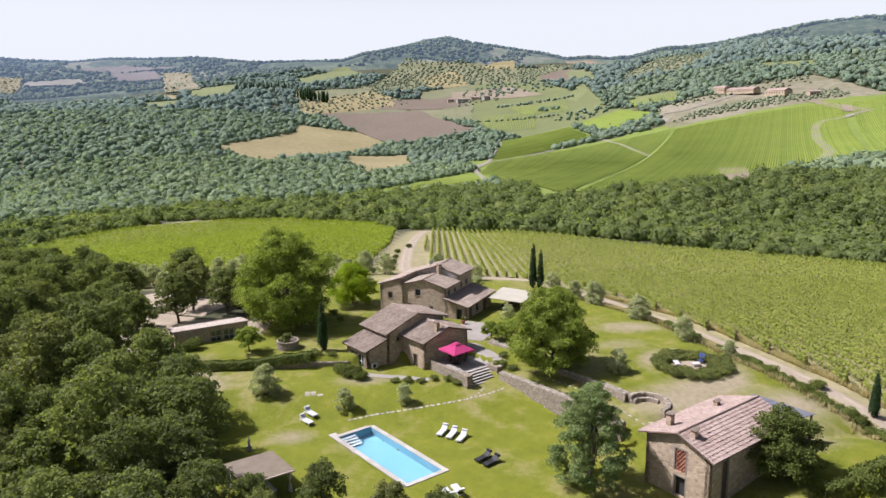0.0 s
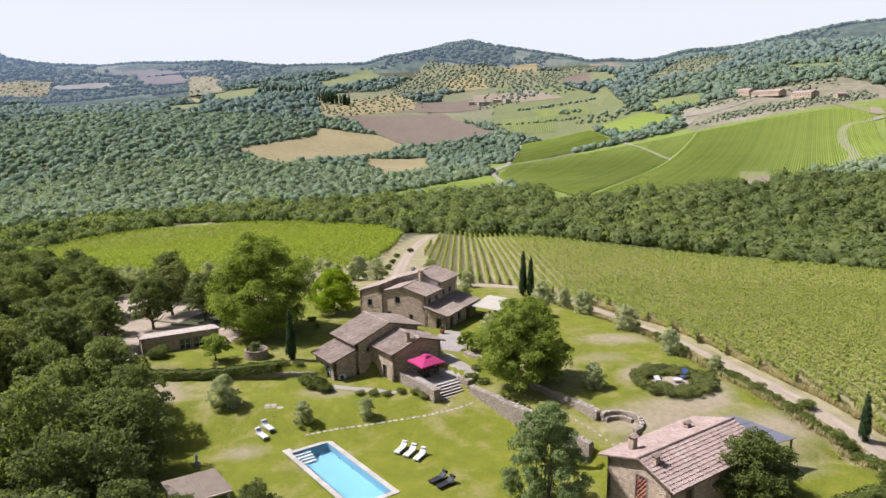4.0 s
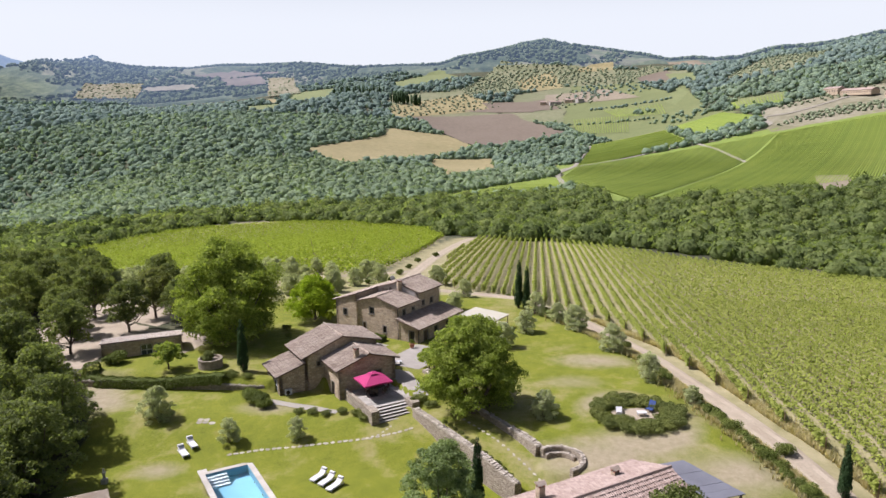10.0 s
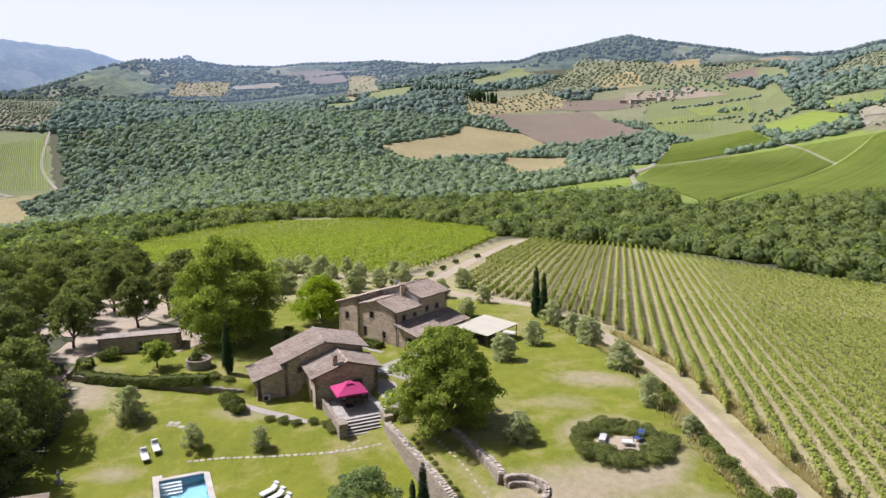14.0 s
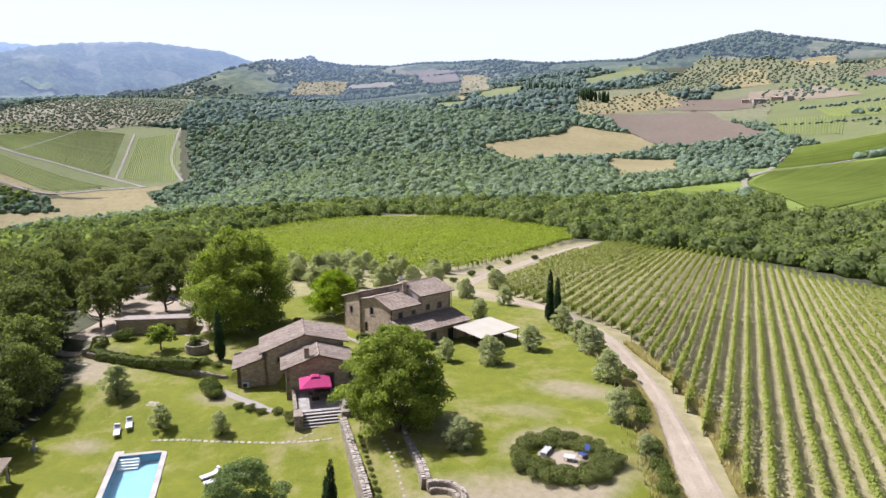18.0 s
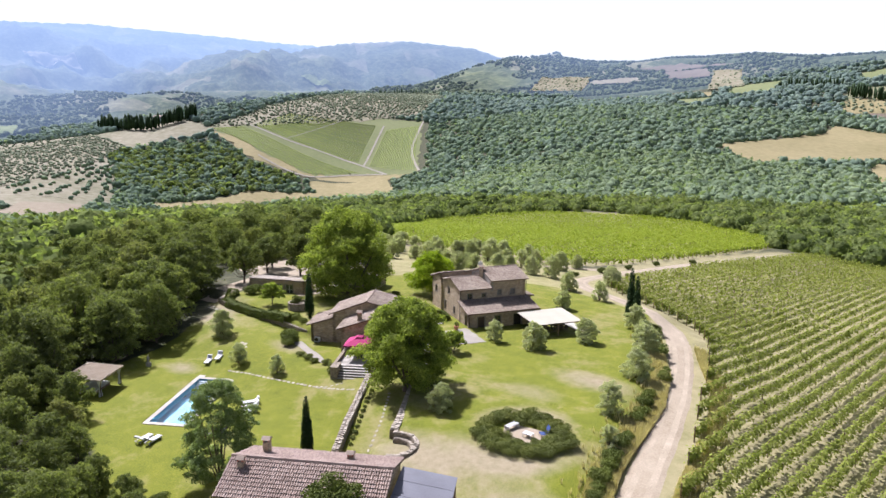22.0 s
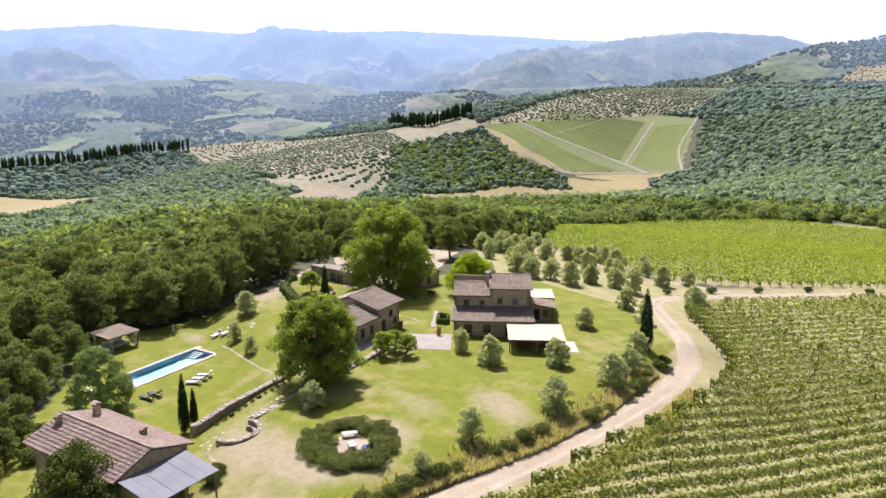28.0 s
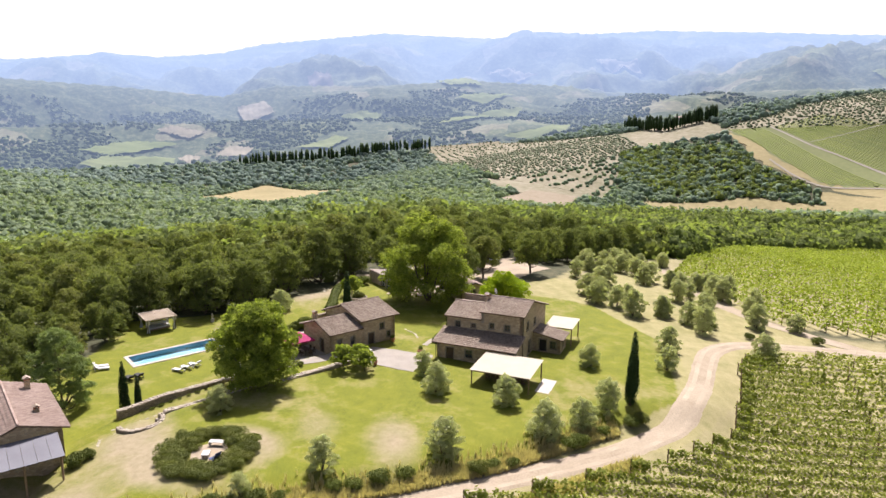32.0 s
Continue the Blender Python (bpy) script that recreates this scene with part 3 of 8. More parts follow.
def drape(name, corners, mat, lift, label, category="field", cells=14, kind="structure"):
    """A sheet of land cover over four corners, following the ground."""
    (a, b, c, d) = [np.array(p, float) for p in corners]
    s, t = np.meshgrid(np.linspace(0, 1, cells + 1), np.linspace(0, 1, cells + 1), indexing="ij")
    p = (a[None, None] * ((1 - s) * (1 - t))[..., None] + b * (s * (1 - t))[..., None] + c * (s * t)[..., None] + d * ((1 - s) * t)[..., None])
    rim = np.minimum(np.minimum(s, 1 - s), np.minimum(t, 1 - t)) == 0
    size = np.linalg.norm(c - a) * 0.012
    rng = np.random.RandomState(int(abs(a[0] * 7 + c[1])) % 9999)
    p += rng.uniform(-size, size, p.shape) * rim[..., None]
    z = surface(p[..., 0], p[..., 1]) + lift
    v = np.concatenate([p, z[..., None]], -1).reshape(-1, 3)
    i, j = np.meshgrid(np.arange(cells), np.arange(cells), indexing="ij")
    n = cells + 1
    q = np.stack([i * n + j, (i + 1) * n + j, (i + 1) * n + j + 1, i * n + j + 1], -1).reshape(-1, 4)
    ob = fast_mesh(name, v, q, mat, flat=False)
    return tagged(ob, label, category, kind=kind)


def ribbon(name, line, width, mat, lift, label, category, steps=8, kind="structure", ragged=0.25):
    """A track along a smoothed line."""
    pts = np.array(line, float)
    t = np.arange(len(pts))
    tt = np.linspace(0, len(pts) - 1, (len(pts) - 1) * steps + 1)
    out = []
    for u in tt:
        i = int(min(max(math.floor(u), 0), len(pts) - 2))
        p0, p1, p2, p3 = pts[max(i - 1, 0)], pts[i], pts[i + 1], pts[min(i + 2, len(pts) - 1)]
        f = u - i
        out.append(0.5 * (2 * p1 + (p2 - p0) * f + (2 * p0 - 5 * p1 + 4 * p2 - p3) * f * f + (3 * p1 - p0 - 3 * p2 + p3) * f ** 3))
    c = np.array(out)
    d = np.gradient(c, axis=0)
    d /= np.linalg.norm(d, axis=1)[:, None]
    side = np.stack([d[:, 1], -d[:, 0]], -1)
    rng = np.random.RandomState(5)
    cols = np.linspace(-0.5, 0.5, 7)
    jit = rng.uniform(-ragged, ragged, (len(c), 7)) * (np.abs(cols) > 0.49)
    p = c[:, None] + side[:, None] * (cols[None, :, None] * width + jit[..., None])
    z = height(p[..., 0], p[..., 1]) + lift - (0.22 if 3.9 < width < 4.5 else 0.0) * (np.abs(cols) > 0.49)
    v = np.concatenate([p, z[..., None]], -1).reshape(-1, 3)
    i, j = np.meshgrid(np.arange(len(c) - 1), np.arange(6), indexing="ij")
    q = np.stack([i * 7 + j, i * 7 + j + 1, (i + 1) * 7 + j + 1, (i + 1) * 7 + j], -1).reshape(-1, 4)
    ob = fast_mesh(name, v, q, mat, flat=False)
    return tagged(ob, label, category, kind=kind)


ribbon("track", TRACK, 4.2, M_GRAVEL, 0.07, "pale gravel farm track with two worn wheel lines", "track")
M_RUT = mottled("worn_rut", [(0.25, (0.212, 0.172, 0.116)), (0.5, (0.307, 0.253, 0.178)), (0.75, (0.424, 0.359, 0.265))], 0.4, 6, 0.95, 0.3, 0.03, local=False)
tk = np.array(TRACK, float)
tn = np.gradient(tk, axis=0)
tn /= np.linalg.norm(tn, axis=1)[:, None]
for off in (-0.8, 0.8):
    ribbon("wheel_rut", (tk + np.stack([tn[:, 1], -tn[:, 0]], -1) * off).tolist(), 0.6, M_RUT, 0.078, "pale wheel line worn into the gravel track", "track", ragged=0.06)
ribbon("track", [(-3, 92), (-22, 80), (-48, 80), (-70, 86)], 3.6, M_GRAVEL, 0.06, "dusty earth track beside the upper vineyard", "track")

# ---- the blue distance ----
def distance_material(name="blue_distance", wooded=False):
    """Far wooded hills with a patchwork of fields: a glowing backdrop, its summer haze mixed in as blue emission."""
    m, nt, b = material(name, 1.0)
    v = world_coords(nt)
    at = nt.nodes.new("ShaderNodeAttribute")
    at.attribute_name = "haze_glow"
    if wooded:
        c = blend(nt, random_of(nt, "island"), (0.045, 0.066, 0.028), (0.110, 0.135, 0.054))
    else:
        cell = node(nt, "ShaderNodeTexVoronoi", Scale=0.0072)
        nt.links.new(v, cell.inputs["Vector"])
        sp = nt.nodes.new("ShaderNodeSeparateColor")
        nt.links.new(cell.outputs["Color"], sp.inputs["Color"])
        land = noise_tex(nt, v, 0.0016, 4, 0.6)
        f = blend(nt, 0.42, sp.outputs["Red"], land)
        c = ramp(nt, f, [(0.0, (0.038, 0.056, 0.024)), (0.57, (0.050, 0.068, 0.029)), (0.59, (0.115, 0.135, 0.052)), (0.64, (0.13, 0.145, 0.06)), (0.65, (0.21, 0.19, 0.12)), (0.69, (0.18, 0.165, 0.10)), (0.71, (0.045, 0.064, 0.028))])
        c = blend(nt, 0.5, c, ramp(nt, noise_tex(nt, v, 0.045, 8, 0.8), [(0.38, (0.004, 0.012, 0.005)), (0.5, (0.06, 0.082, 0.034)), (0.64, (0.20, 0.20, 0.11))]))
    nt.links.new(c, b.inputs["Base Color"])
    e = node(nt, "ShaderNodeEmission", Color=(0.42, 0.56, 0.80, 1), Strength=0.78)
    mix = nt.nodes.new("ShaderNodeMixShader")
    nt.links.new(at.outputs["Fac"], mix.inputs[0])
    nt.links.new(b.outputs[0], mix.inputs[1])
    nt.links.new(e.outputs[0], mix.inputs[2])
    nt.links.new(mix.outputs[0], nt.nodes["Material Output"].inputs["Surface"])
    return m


WEST_RIDGE = [(-140, 3.0), (-115, 3.0), (-108, 3.79), (-105, 3.58), (-100, 4.06), (-96.7, 4.87), (-92.3, 5.33), (-87.4, 5.85), (-82.5, 5.65), (-76, 5.45), (-71, 5.8), (-66, 6.08), (-57.5, 5.63), (-50, 5.1), (-45, 4.6), (-38, 3.9), (-30, 3.0), (60, 2.5)]
BLUE_HILL = [(-140, -2), (-68, -2), (-62, 0.2), (-58, 2.75), (-53.5, 4.05), (-50, 5.0), (-47.5, 5.38), (-42.4, 5.7), (-37, 5.3), (-34.2, 4.4), (-31, 3.6), (-26, 2.5), (60, 2)]
NORTH_RIDGE = [(-140, -2), (-42, 2), (-36, 3.9), (-34, 4.35), (-32, 4.45), (-29.5, 4.95), (-27, 4.65), (-24, 4.7), (-16.8, 4.85), (-9.7, 4.6), (-3.7, 4.6), (0, 4.4), (6, 3), (60, 2)]
HILLTOP = [(-140, -2), (-8, 1), (-4, 4.0), (-1.4, 4.95), (1.3, 5.5), (3.3, 6.05), (5.4, 6.1), (7.2, 5.8), (10.3, 5.15), (13, 4.8), (15.6, 4.5), (19.5, 4.3), (24, 4.0), (40, 3), (60, 2)]
EAST_HILL = [(-140, -2), (15, 1), (18.5, 4.2), (21.3, 5.0), (23.6, 5.1), (25.4, 5.3), (27.8, 5.75), (30, 6.1), (32.2, 6.4), (36, 6.5), (45, 5.6), (60, 4)]
SPUR = [(-140, 1.9), (-115, 1.9), (-108, 1.5), (-100, 0.8), (-95.9, 1.7), (-87, 1.85), (-80, 2.3), (-72, 1.9), (-66, 0.6), (-60, -1), (60, -1)]


def begin(A):
    """How far off the far hills begin: nearer in the west, behind the wooded crest."""
    return np.interp(A, [-74, -66], [1530, 1745])


def haze_glow(x, y):
    """Share of blue emission painted in as summer haze on the far hills, rising with distance."""
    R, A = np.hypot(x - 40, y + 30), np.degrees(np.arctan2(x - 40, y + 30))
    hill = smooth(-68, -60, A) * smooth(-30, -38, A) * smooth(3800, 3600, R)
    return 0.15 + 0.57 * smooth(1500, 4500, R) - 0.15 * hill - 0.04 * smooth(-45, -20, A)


def far_land(x, y):
    """Height of the hills beyond the woods, ridge behind ridge."""
    R, A = np.hypot(x - 40, y + 30), np.degrees(np.arctan2(x - 40, y + 30))
    flat = np.stack([x.ravel(), y.ravel()], -1)
    spur = np.array([noise.fractal(Vector((p[0] * 0.0013, p[1] * 0.0013, 0.3)), 0.8, 2.1, 6) for p in flat]).reshape(x.shape)
    near = begin(A)
    base = country(x, y) + 5 - 80 * smooth(near - 10, near + 230, R) * smooth(-64, -74, A)
    z = base

    def layer(table, crest, foot, floor, rough=150):
        el = np.interp(A, [p[0] for p in table], [p[1] for p in table])
        top = 35 + crest * np.tan(np.radians(el)) - 9 * smooth(-45, -35, A) + 4 * np.sin(A * 31) * np.sin(A * 17)
        k = np.clip((R - foot) / (crest - foot), 0, 1)
        k = np.where(R > crest, 1 - np.clip((R - crest) / 350, 0, 1) * 0.6, k ** 0.9)
        low = np.minimum(base, floor) if floor < 0 else base
        return low + (top - low) * k + spur * rough * np.clip(4 * k * (1 - k), 0, 1) * (R < crest)
    for lay in (layer(WEST_RIDGE, 4560, 2300, -90, 190), layer(BLUE_HILL, 3640, 2500, -110, 120), layer(SPUR, 2700, 2050, -90, 80), layer(NORTH_RIDGE, 3000, 1900, 60, 60), layer(HILLTOP, 2500, 1800, 90, 50), layer(EAST_HILL, 2150, 1650, 90, 40)):
        z = np.maximum(z, lay)
    # the northern skyline
    sky_el = np.interp(A, [p[0] for p in NORTH_SKY], [p[1] for p in NORTH_SKY]) - 0.25 * np.clip((R - 1900) / 1000, 0, 3)
    return np.minimum(z, 35 + R * np.tan(np.radians(sky_el)))


def surface(x, y):
    """The ground, or the far hills where they begin."""
    z = height(x, y)
    far = np.hypot(x - 40, y + 30) > begin(np.degrees(np.arctan2(x - 40, y + 30)))
    return np.where(far, far_land(x, y), z) if far.any() else z


def backdrop():
    az = np.linspace(-140, 62, 620)
    r = np.concatenate([np.linspace(0, 1460, 70), np.linspace(1500, 3080, 45)])
    R, A = np.meshgrid(r, az, indexing="ij")
    R = begin(A) + R * (3080 + 1740 - begin(A)) / 3080
    x, y = 40 + R * np.sin(np.radians(A)), -30 + R * np.cos(np.radians(A))
    z = far_land(x, y)
    z[0] -= 25
    v = np.stack([x, y, z], -1).reshape(-1, 3)
    n = len(az)
    i, j = np.meshgrid(np.arange(len(r) - 1), np.arange(n - 1), indexing="ij")
    q = np.stack([i * n + j, i * n + j + 1, (i + 1) * n + j + 1, (i + 1) * n + j], -1).reshape(-1, 4)[:, ::-1]
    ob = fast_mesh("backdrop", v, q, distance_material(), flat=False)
    at = ob.data.attributes.new("haze_glow", "FLOAT", "POINT")
    at.data.foreach_set("value", haze_glow(x, y).astype(np.float32).ravel())
    tagged(ob, "hazy blue wooded hills and far fields under the skyline", "hills", kind="structure")


backdrop()

# ---- far country: fields, groves, woods ----
M_F_BROWN = mottled("ploughed_earth", [(0.3, (0.111, 0.085, 0.058)), (0.7, (0.167, 0.133, 0.095))], 0.01, 0.2, 0.95, 0.3, 0.3, local=False)
M_F_STRAW = mottled("mown_straw", [(0.3, (0.166, 0.140, 0.057)), (0.7, (0.268, 0.223, 0.109))], 0.012, 0.15, 0.95, 0.3, 0.3, local=False)
M_F_TAN = mottled("bare_tan_soil", [(0.3, (0.162, 0.130, 0.080)), (0.7, (0.238, 0.200, 0.140))], 0.02, 0.2, 0.95, 0.3, 0.3, local=False)
M_F_VINE = mottled("far_vine_ground", [(0.3, (0.120, 0.165, 0.026)), (0.7, (0.170, 0.211, 0.040))], 0.02, 0.2, 0.95, 0.3, 0.3, local=False)
M_F_GREEN = mottled("far_meadow", [(0.3, (0.110, 0.131, 0.048)), (0.7, (0.166, 0.179, 0.071))], 0.02, 0.2, 0.95, 0.3, 0.3, local=False)
M_F_OLIVE = mottled("olive_grove_ground", [(0.28, (0.088, 0.099, 0.043)), (0.42, (0.147, 0.135, 0.077)), (0.58, (0.210, 0.189, 0.125)), (0.75, (0.252, 0.234, 0.163))], 0.016, 0.11, 0.95, 0.3, 0.3, local=False)
M_F_TURF = mottled("olive_grove_turf", [(0.3, (0.100, 0.116, 0.052)), (0.5, (0.145, 0.148, 0.074)), (0.7, (0.196, 0.182, 0.108))], 0.02, 0.15, 0.95, 0.3, 0.3, local=False)
M_F_HILLVINE = mottled("hill_vine_ground", [(0.3, (0.098, 0.118, 0.040)), (0.7, (0.150, 0.160, 0.062))], 0.02, 0.2, 0.95, 0.3, 0.3, local=False)
M_ROWS = leaf_material("far_vine_rows", (0.134, 0.184, 0.024), (0.222, 0.267, 0.041), "island", 0.1, 0.03)
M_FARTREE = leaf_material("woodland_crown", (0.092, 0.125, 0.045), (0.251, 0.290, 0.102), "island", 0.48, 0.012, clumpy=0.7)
# aerial haze is painted into these two leaf colours as a blue tint
M_HAZECROWN = leaf_material("haze_tinted_crown", (0.131, 0.182, 0.131), (0.262, 0.322, 0.214), "island", 0.34, 0.010, clumpy=0.5)
M_HAZECROWN_FAR = leaf_material("far_haze_tinted_crown", (0.131, 0.180, 0.160), (0.245, 0.304, 0.247), "island", 0.34, 0.007, clumpy=0.4)
M_FAROLIVE = leaf_material("grove_crown", (0.091, 0.111, 0.058), (0.221, 0.247, 0.143), "island", 0.0)


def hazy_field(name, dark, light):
    """A field far off, its blue haze painted in as emission."""
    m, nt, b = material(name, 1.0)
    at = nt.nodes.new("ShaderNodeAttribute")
    at.attribute_name = "haze_glow"
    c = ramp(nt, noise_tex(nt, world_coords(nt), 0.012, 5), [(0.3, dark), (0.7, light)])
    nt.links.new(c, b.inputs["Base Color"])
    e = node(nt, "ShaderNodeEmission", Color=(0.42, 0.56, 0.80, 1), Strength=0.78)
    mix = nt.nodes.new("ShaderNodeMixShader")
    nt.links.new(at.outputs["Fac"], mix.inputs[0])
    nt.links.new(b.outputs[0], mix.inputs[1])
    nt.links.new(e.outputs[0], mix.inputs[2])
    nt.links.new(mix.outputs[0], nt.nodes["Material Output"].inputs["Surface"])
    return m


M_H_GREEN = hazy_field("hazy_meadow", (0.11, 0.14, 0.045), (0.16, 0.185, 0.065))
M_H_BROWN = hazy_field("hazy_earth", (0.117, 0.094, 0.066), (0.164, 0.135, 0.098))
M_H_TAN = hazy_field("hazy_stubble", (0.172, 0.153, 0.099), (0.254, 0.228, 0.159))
OPEN = [LAWN, VINES_EAST, VINES_NORTH, GROVE]      # land without wood


def field(name, corners, mat, label, lift=0.6, cells=14):
    OPEN.append(corners)
    ob = drape(name, corners, mat, lift, label, "field", cells)
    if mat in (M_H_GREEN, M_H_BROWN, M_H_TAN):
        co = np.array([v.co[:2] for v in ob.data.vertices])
        ob.data.attributes.new("haze_glow", "FLOAT", "POINT").data.foreach_set("value", haze_glow(co[:, 0], co[:, 1]).astype(np.float32))
    return ob


field("ploughed_field", [(-127, 1200), (62, 1240), (150, 1040), (3, 985)], M_F_BROWN, "bare reddish-brown ploughed field on a hillside")
field("straw_field", [(-142, 1085), (-45, 1065), (0, 985), (-150, 700)], M_F_STRAW, "mown straw-yellow field beside the woods")
field("straw_field", [(-150, 700), (0, 985), (-130, 1075), (-215, 800)], M_F_STRAW, "mown straw-yellow field beside the woods")
field("straw_field", [(-62, 860), (28, 890), (28, 770), (-25, 635)], M_F_STRAW, "small straw-coloured field in the valley")
field("ploughed_field", [(-40, 1262), (140, 1359), (155, 1250), (62, 1250)], M_F_BROWN, "bare brown field by a hamlet")
field("tan_field", [(140, 1365), (262, 1355), (235, 1263), (157, 1306)], M_F_TAN, "bare tan field by a hamlet")
field("stubble_field", [(456, 1680), (520, 1690), (560, 1480), (466, 1413)], M_F_TAN, "pale stubble field on the skyline")
field("meadow", [(316, 1139), (368, 1240), (362, 1155), (322, 1080)], M_F_GREEN, "bright green meadow strip on the far slope")
field("ploughed_field", [(340, 1468), (412, 1500), (398, 1345), (334, 1367)], M_F_BROWN, "brown field high on the far slope")
field("straw_field", [(238, 1690), (335, 1725), (322, 1626), (238, 1640)], M_F_STRAW, "straw field under the hilltop")
field("meadow", [(386, 1000), (445, 955), (425, 910), (374, 953)], M_F_GREEN, "green meadow above the vineyard")
field("meadow", [(-215, 1606), (-101, 1740), (-50, 1654), (-166, 1510)], M_F_GREEN, "bright green meadow among far groves")
field("olive_ground", [(-170, 1300), (-25, 1435), (50, 1301), (-155, 1175)], M_F_STRAW, "dry ground of an olive grove on the far slope")
field("straw_field", [(85, 1566), (180, 1670), (185, 1467), (105, 1440)], M_F_STRAW, "dry straw field under the hilltop")
field("straw_field", [(-965, -239), (-1183, -160), (-935, 24), (-661, -86)], M_F_STRAW, "pale straw field between woods", 1.5)
field("brown_field", [(-640, 145), (-773, 228), (-764, 297), (-590, 200)], M_F_TAN, "bare brown field below the olive grove", 1.0)
field("straw_field", [(-779, 630), (-649, 678), (-541, 596), (-690, 590)], M_F_STRAW, "dry yellow strip under the vineyard", 1.0)
field("straw_field", [(-791, 381), (-804, 551), (-702, 628), (-740, 392)], M_F_STRAW, "dry grass strips below the grove", 1.0)
field("olive_ground", [(-1500, 163), (-1472, 309), (-1192, 496), (-1282, 159)], M_F_OLIVE, "bare pale ground of an olive grove", 0.8, 20)
field("olive_ground", [(-1282, 159), (-1192, 496), (-1040, 483), (-850, 200)], M_F_OLIVE, "bare pale ground of an olive grove", 0.9, 20)
field("olive_ground", [(-1192, 496), (-1140, 640), (-1030, 640), (-1030, 470)], M_F_OLIVE, "bare pale ground below the hilltop villa", 0.8)
field("olive_ground", [(-1050, 640), (-1220, 1420), (-1000, 1250), (-800, 930)], M_F_OLIVE, "bare pale ground of a hillside olive grove", 0.8, 20)
field("ploughed_field", [(-817, 1896), (-731, 2008), (-557, 1958), (-715, 1892)], M_H_BROWN, "long brown field on the far ridge", 4)
field("ploughed_field", [(-729, 1887), (-623, 1914), (-575, 1815), (-679, 1797)], M_H_BROWN, "pinkish ploughed field below the far ridge", 4)
field("olive_ground", [(-587, 1867), (-514, 1871), (-415, 1566), (-494, 1558)], M_F_OLIVE, "pale ground of a far olive grove", 3)
field("straw_field", [(-869, 1734), (-774, 1801), (-743, 1764), (-871, 1700)], M_H_TAN, "straw-coloured field on the far ridge", 4)
field("meadow", [(-461, 1301), (-393, 1333), (-362, 1165), (-405, 1131)], M_F_GREEN, "pale green clearing in the far woods", 1)
field("olive_ground", [(-1031, 1719), (-894, 1782), (-863, 1653), (-990, 1593)], M_F_OLIVE, "dry ground of a far olive grove among woods", 3, 18)
field("tan_field", [(-1984, -563), (-2019, -528), (-1999, -429), (-1950, -468)], M_H_TAN, "pale field in the western valley", 6)
field("meadow", [(-493, -118), (-496, -90), (-373, -47), (-352, -69)], M_F_GREEN, "grassy clearing in the western wood", 0.6)
field("meadow", [(-1807, -712), (-1896, -597), (-1918, -486), (-1778, -628)], M_H_GREEN, "green meadow in the western valley", 6)
field("meadow", [(-1703, -678), (-1778, -628), (-1793, -470), (-1640, -440)], M_H_GREEN, "green meadow in the western valley", 6)
field("tan_field", [(-1782, -461), (-1825, -446), (-1788, -403), (-1700, -405)], M_H_TAN, "pale stubble field in the western valley", 6)
field("tan_field", [(-1803, -366), (-1885, -347), (-1864, -278), (-1794, -289)], M_H_TAN, "pale stubble field in the western valley", 6)
field("meadow", [(-1825, -158), (-1907, -55), (-1861, -18), (-1790, -70)], M_H_GREEN, "green strip behind the wooded crest", 6)
field("meadow", [(-2319, 337), (-2369, 444), (-2347, 551), (-2270, 430)], M_H_GREEN, "bright green field on the hazy hillside", 8)
field("meadow", [(-1989, 238), (-2192, 429), (-2203, 550), (-2100, 494)], M_H_GREEN, "long green field in the western valley", 8)
field("meadow", [(-1752, 390), (-1775, 458), (-1843, 610), (-1700, 540)], M_H_GREEN, "green field beyond the hilltop villa", 8)
field("ploughed_field", [(-3065, -211), (-3057, -120), (-2850, -75), (-2700, -146)], M_H_BROWN, "brown field on the far western slope", 10)
field("tan_field", [(-3606, 675), (-3506, 804), (-3400, 907), (-3420, 800)], M_H_TAN, "pale field on the far western ridge", 12)
field("tan_field", [(-3431, 1210), (-3280, 1371), (-3200, 1379), (-3320, 1224)], M_H_TAN, "pale field on the far western ridge", 12)
field("meadow", [(-2405, 1950), (-2355, 1994), (-2240, 1990), (-2290, 1949)], M_H_GREEN, "green glade on the blue hill", 8)
field("meadow", [(-2269, -51), (-2297, 38), (-2259, 89), (-2160, 33)], M_H_GREEN, "green field on the western slope", 8)
field("meadow", [(-2600, 300), (-2640, 420), (-2520, 470), (-2480, 340)], M_H_GREEN, "green field on the western slope", 8)
field("tan_field", [(-2480, -420), (-2520, -330), (-2400, -280), (-2360, -380)], M_H_TAN, "pale field on the western slope", 8)
OPEN.append([(90, 310), (350, 380), (530, 395), (700, 690), (540, 720), (350, 760), (120, 790), (75, 610)])
OPEN.append([(-1062, 628), (-1020, 800), (-830, 862), (-765, 905), (-595, 702), (-660, 668), (-780, 622), (-900, 612)])
OPEN.append([(395, 785), (545, 785), (545, 870), (395, 870)])
OPEN.append([(110, 1265), (220, 1265), (220, 1325), (110, 1325)])
OPEN.append([(-32, 82), (-8, 84), (14, 215), (-14, 215), (-42, 120)])
OPEN.append([(-75, 78), (-2, 70), (14, 215), (-6, 225), (-12, 95), (-70, 104)])


field("olive_ground", [(-1040, 483), (-994, 440), (-773, 327), (-850, 200)], M_F_OLIVE, "bare pale ground of terraced olive groves", 0.8, 18)
field("olive_ground", [(-850, 200), (-773, 327), (-744, 187), (-873, 165)], M_F_OLIVE, "bare pale ground of terraced olive groves", 0.7, 14)
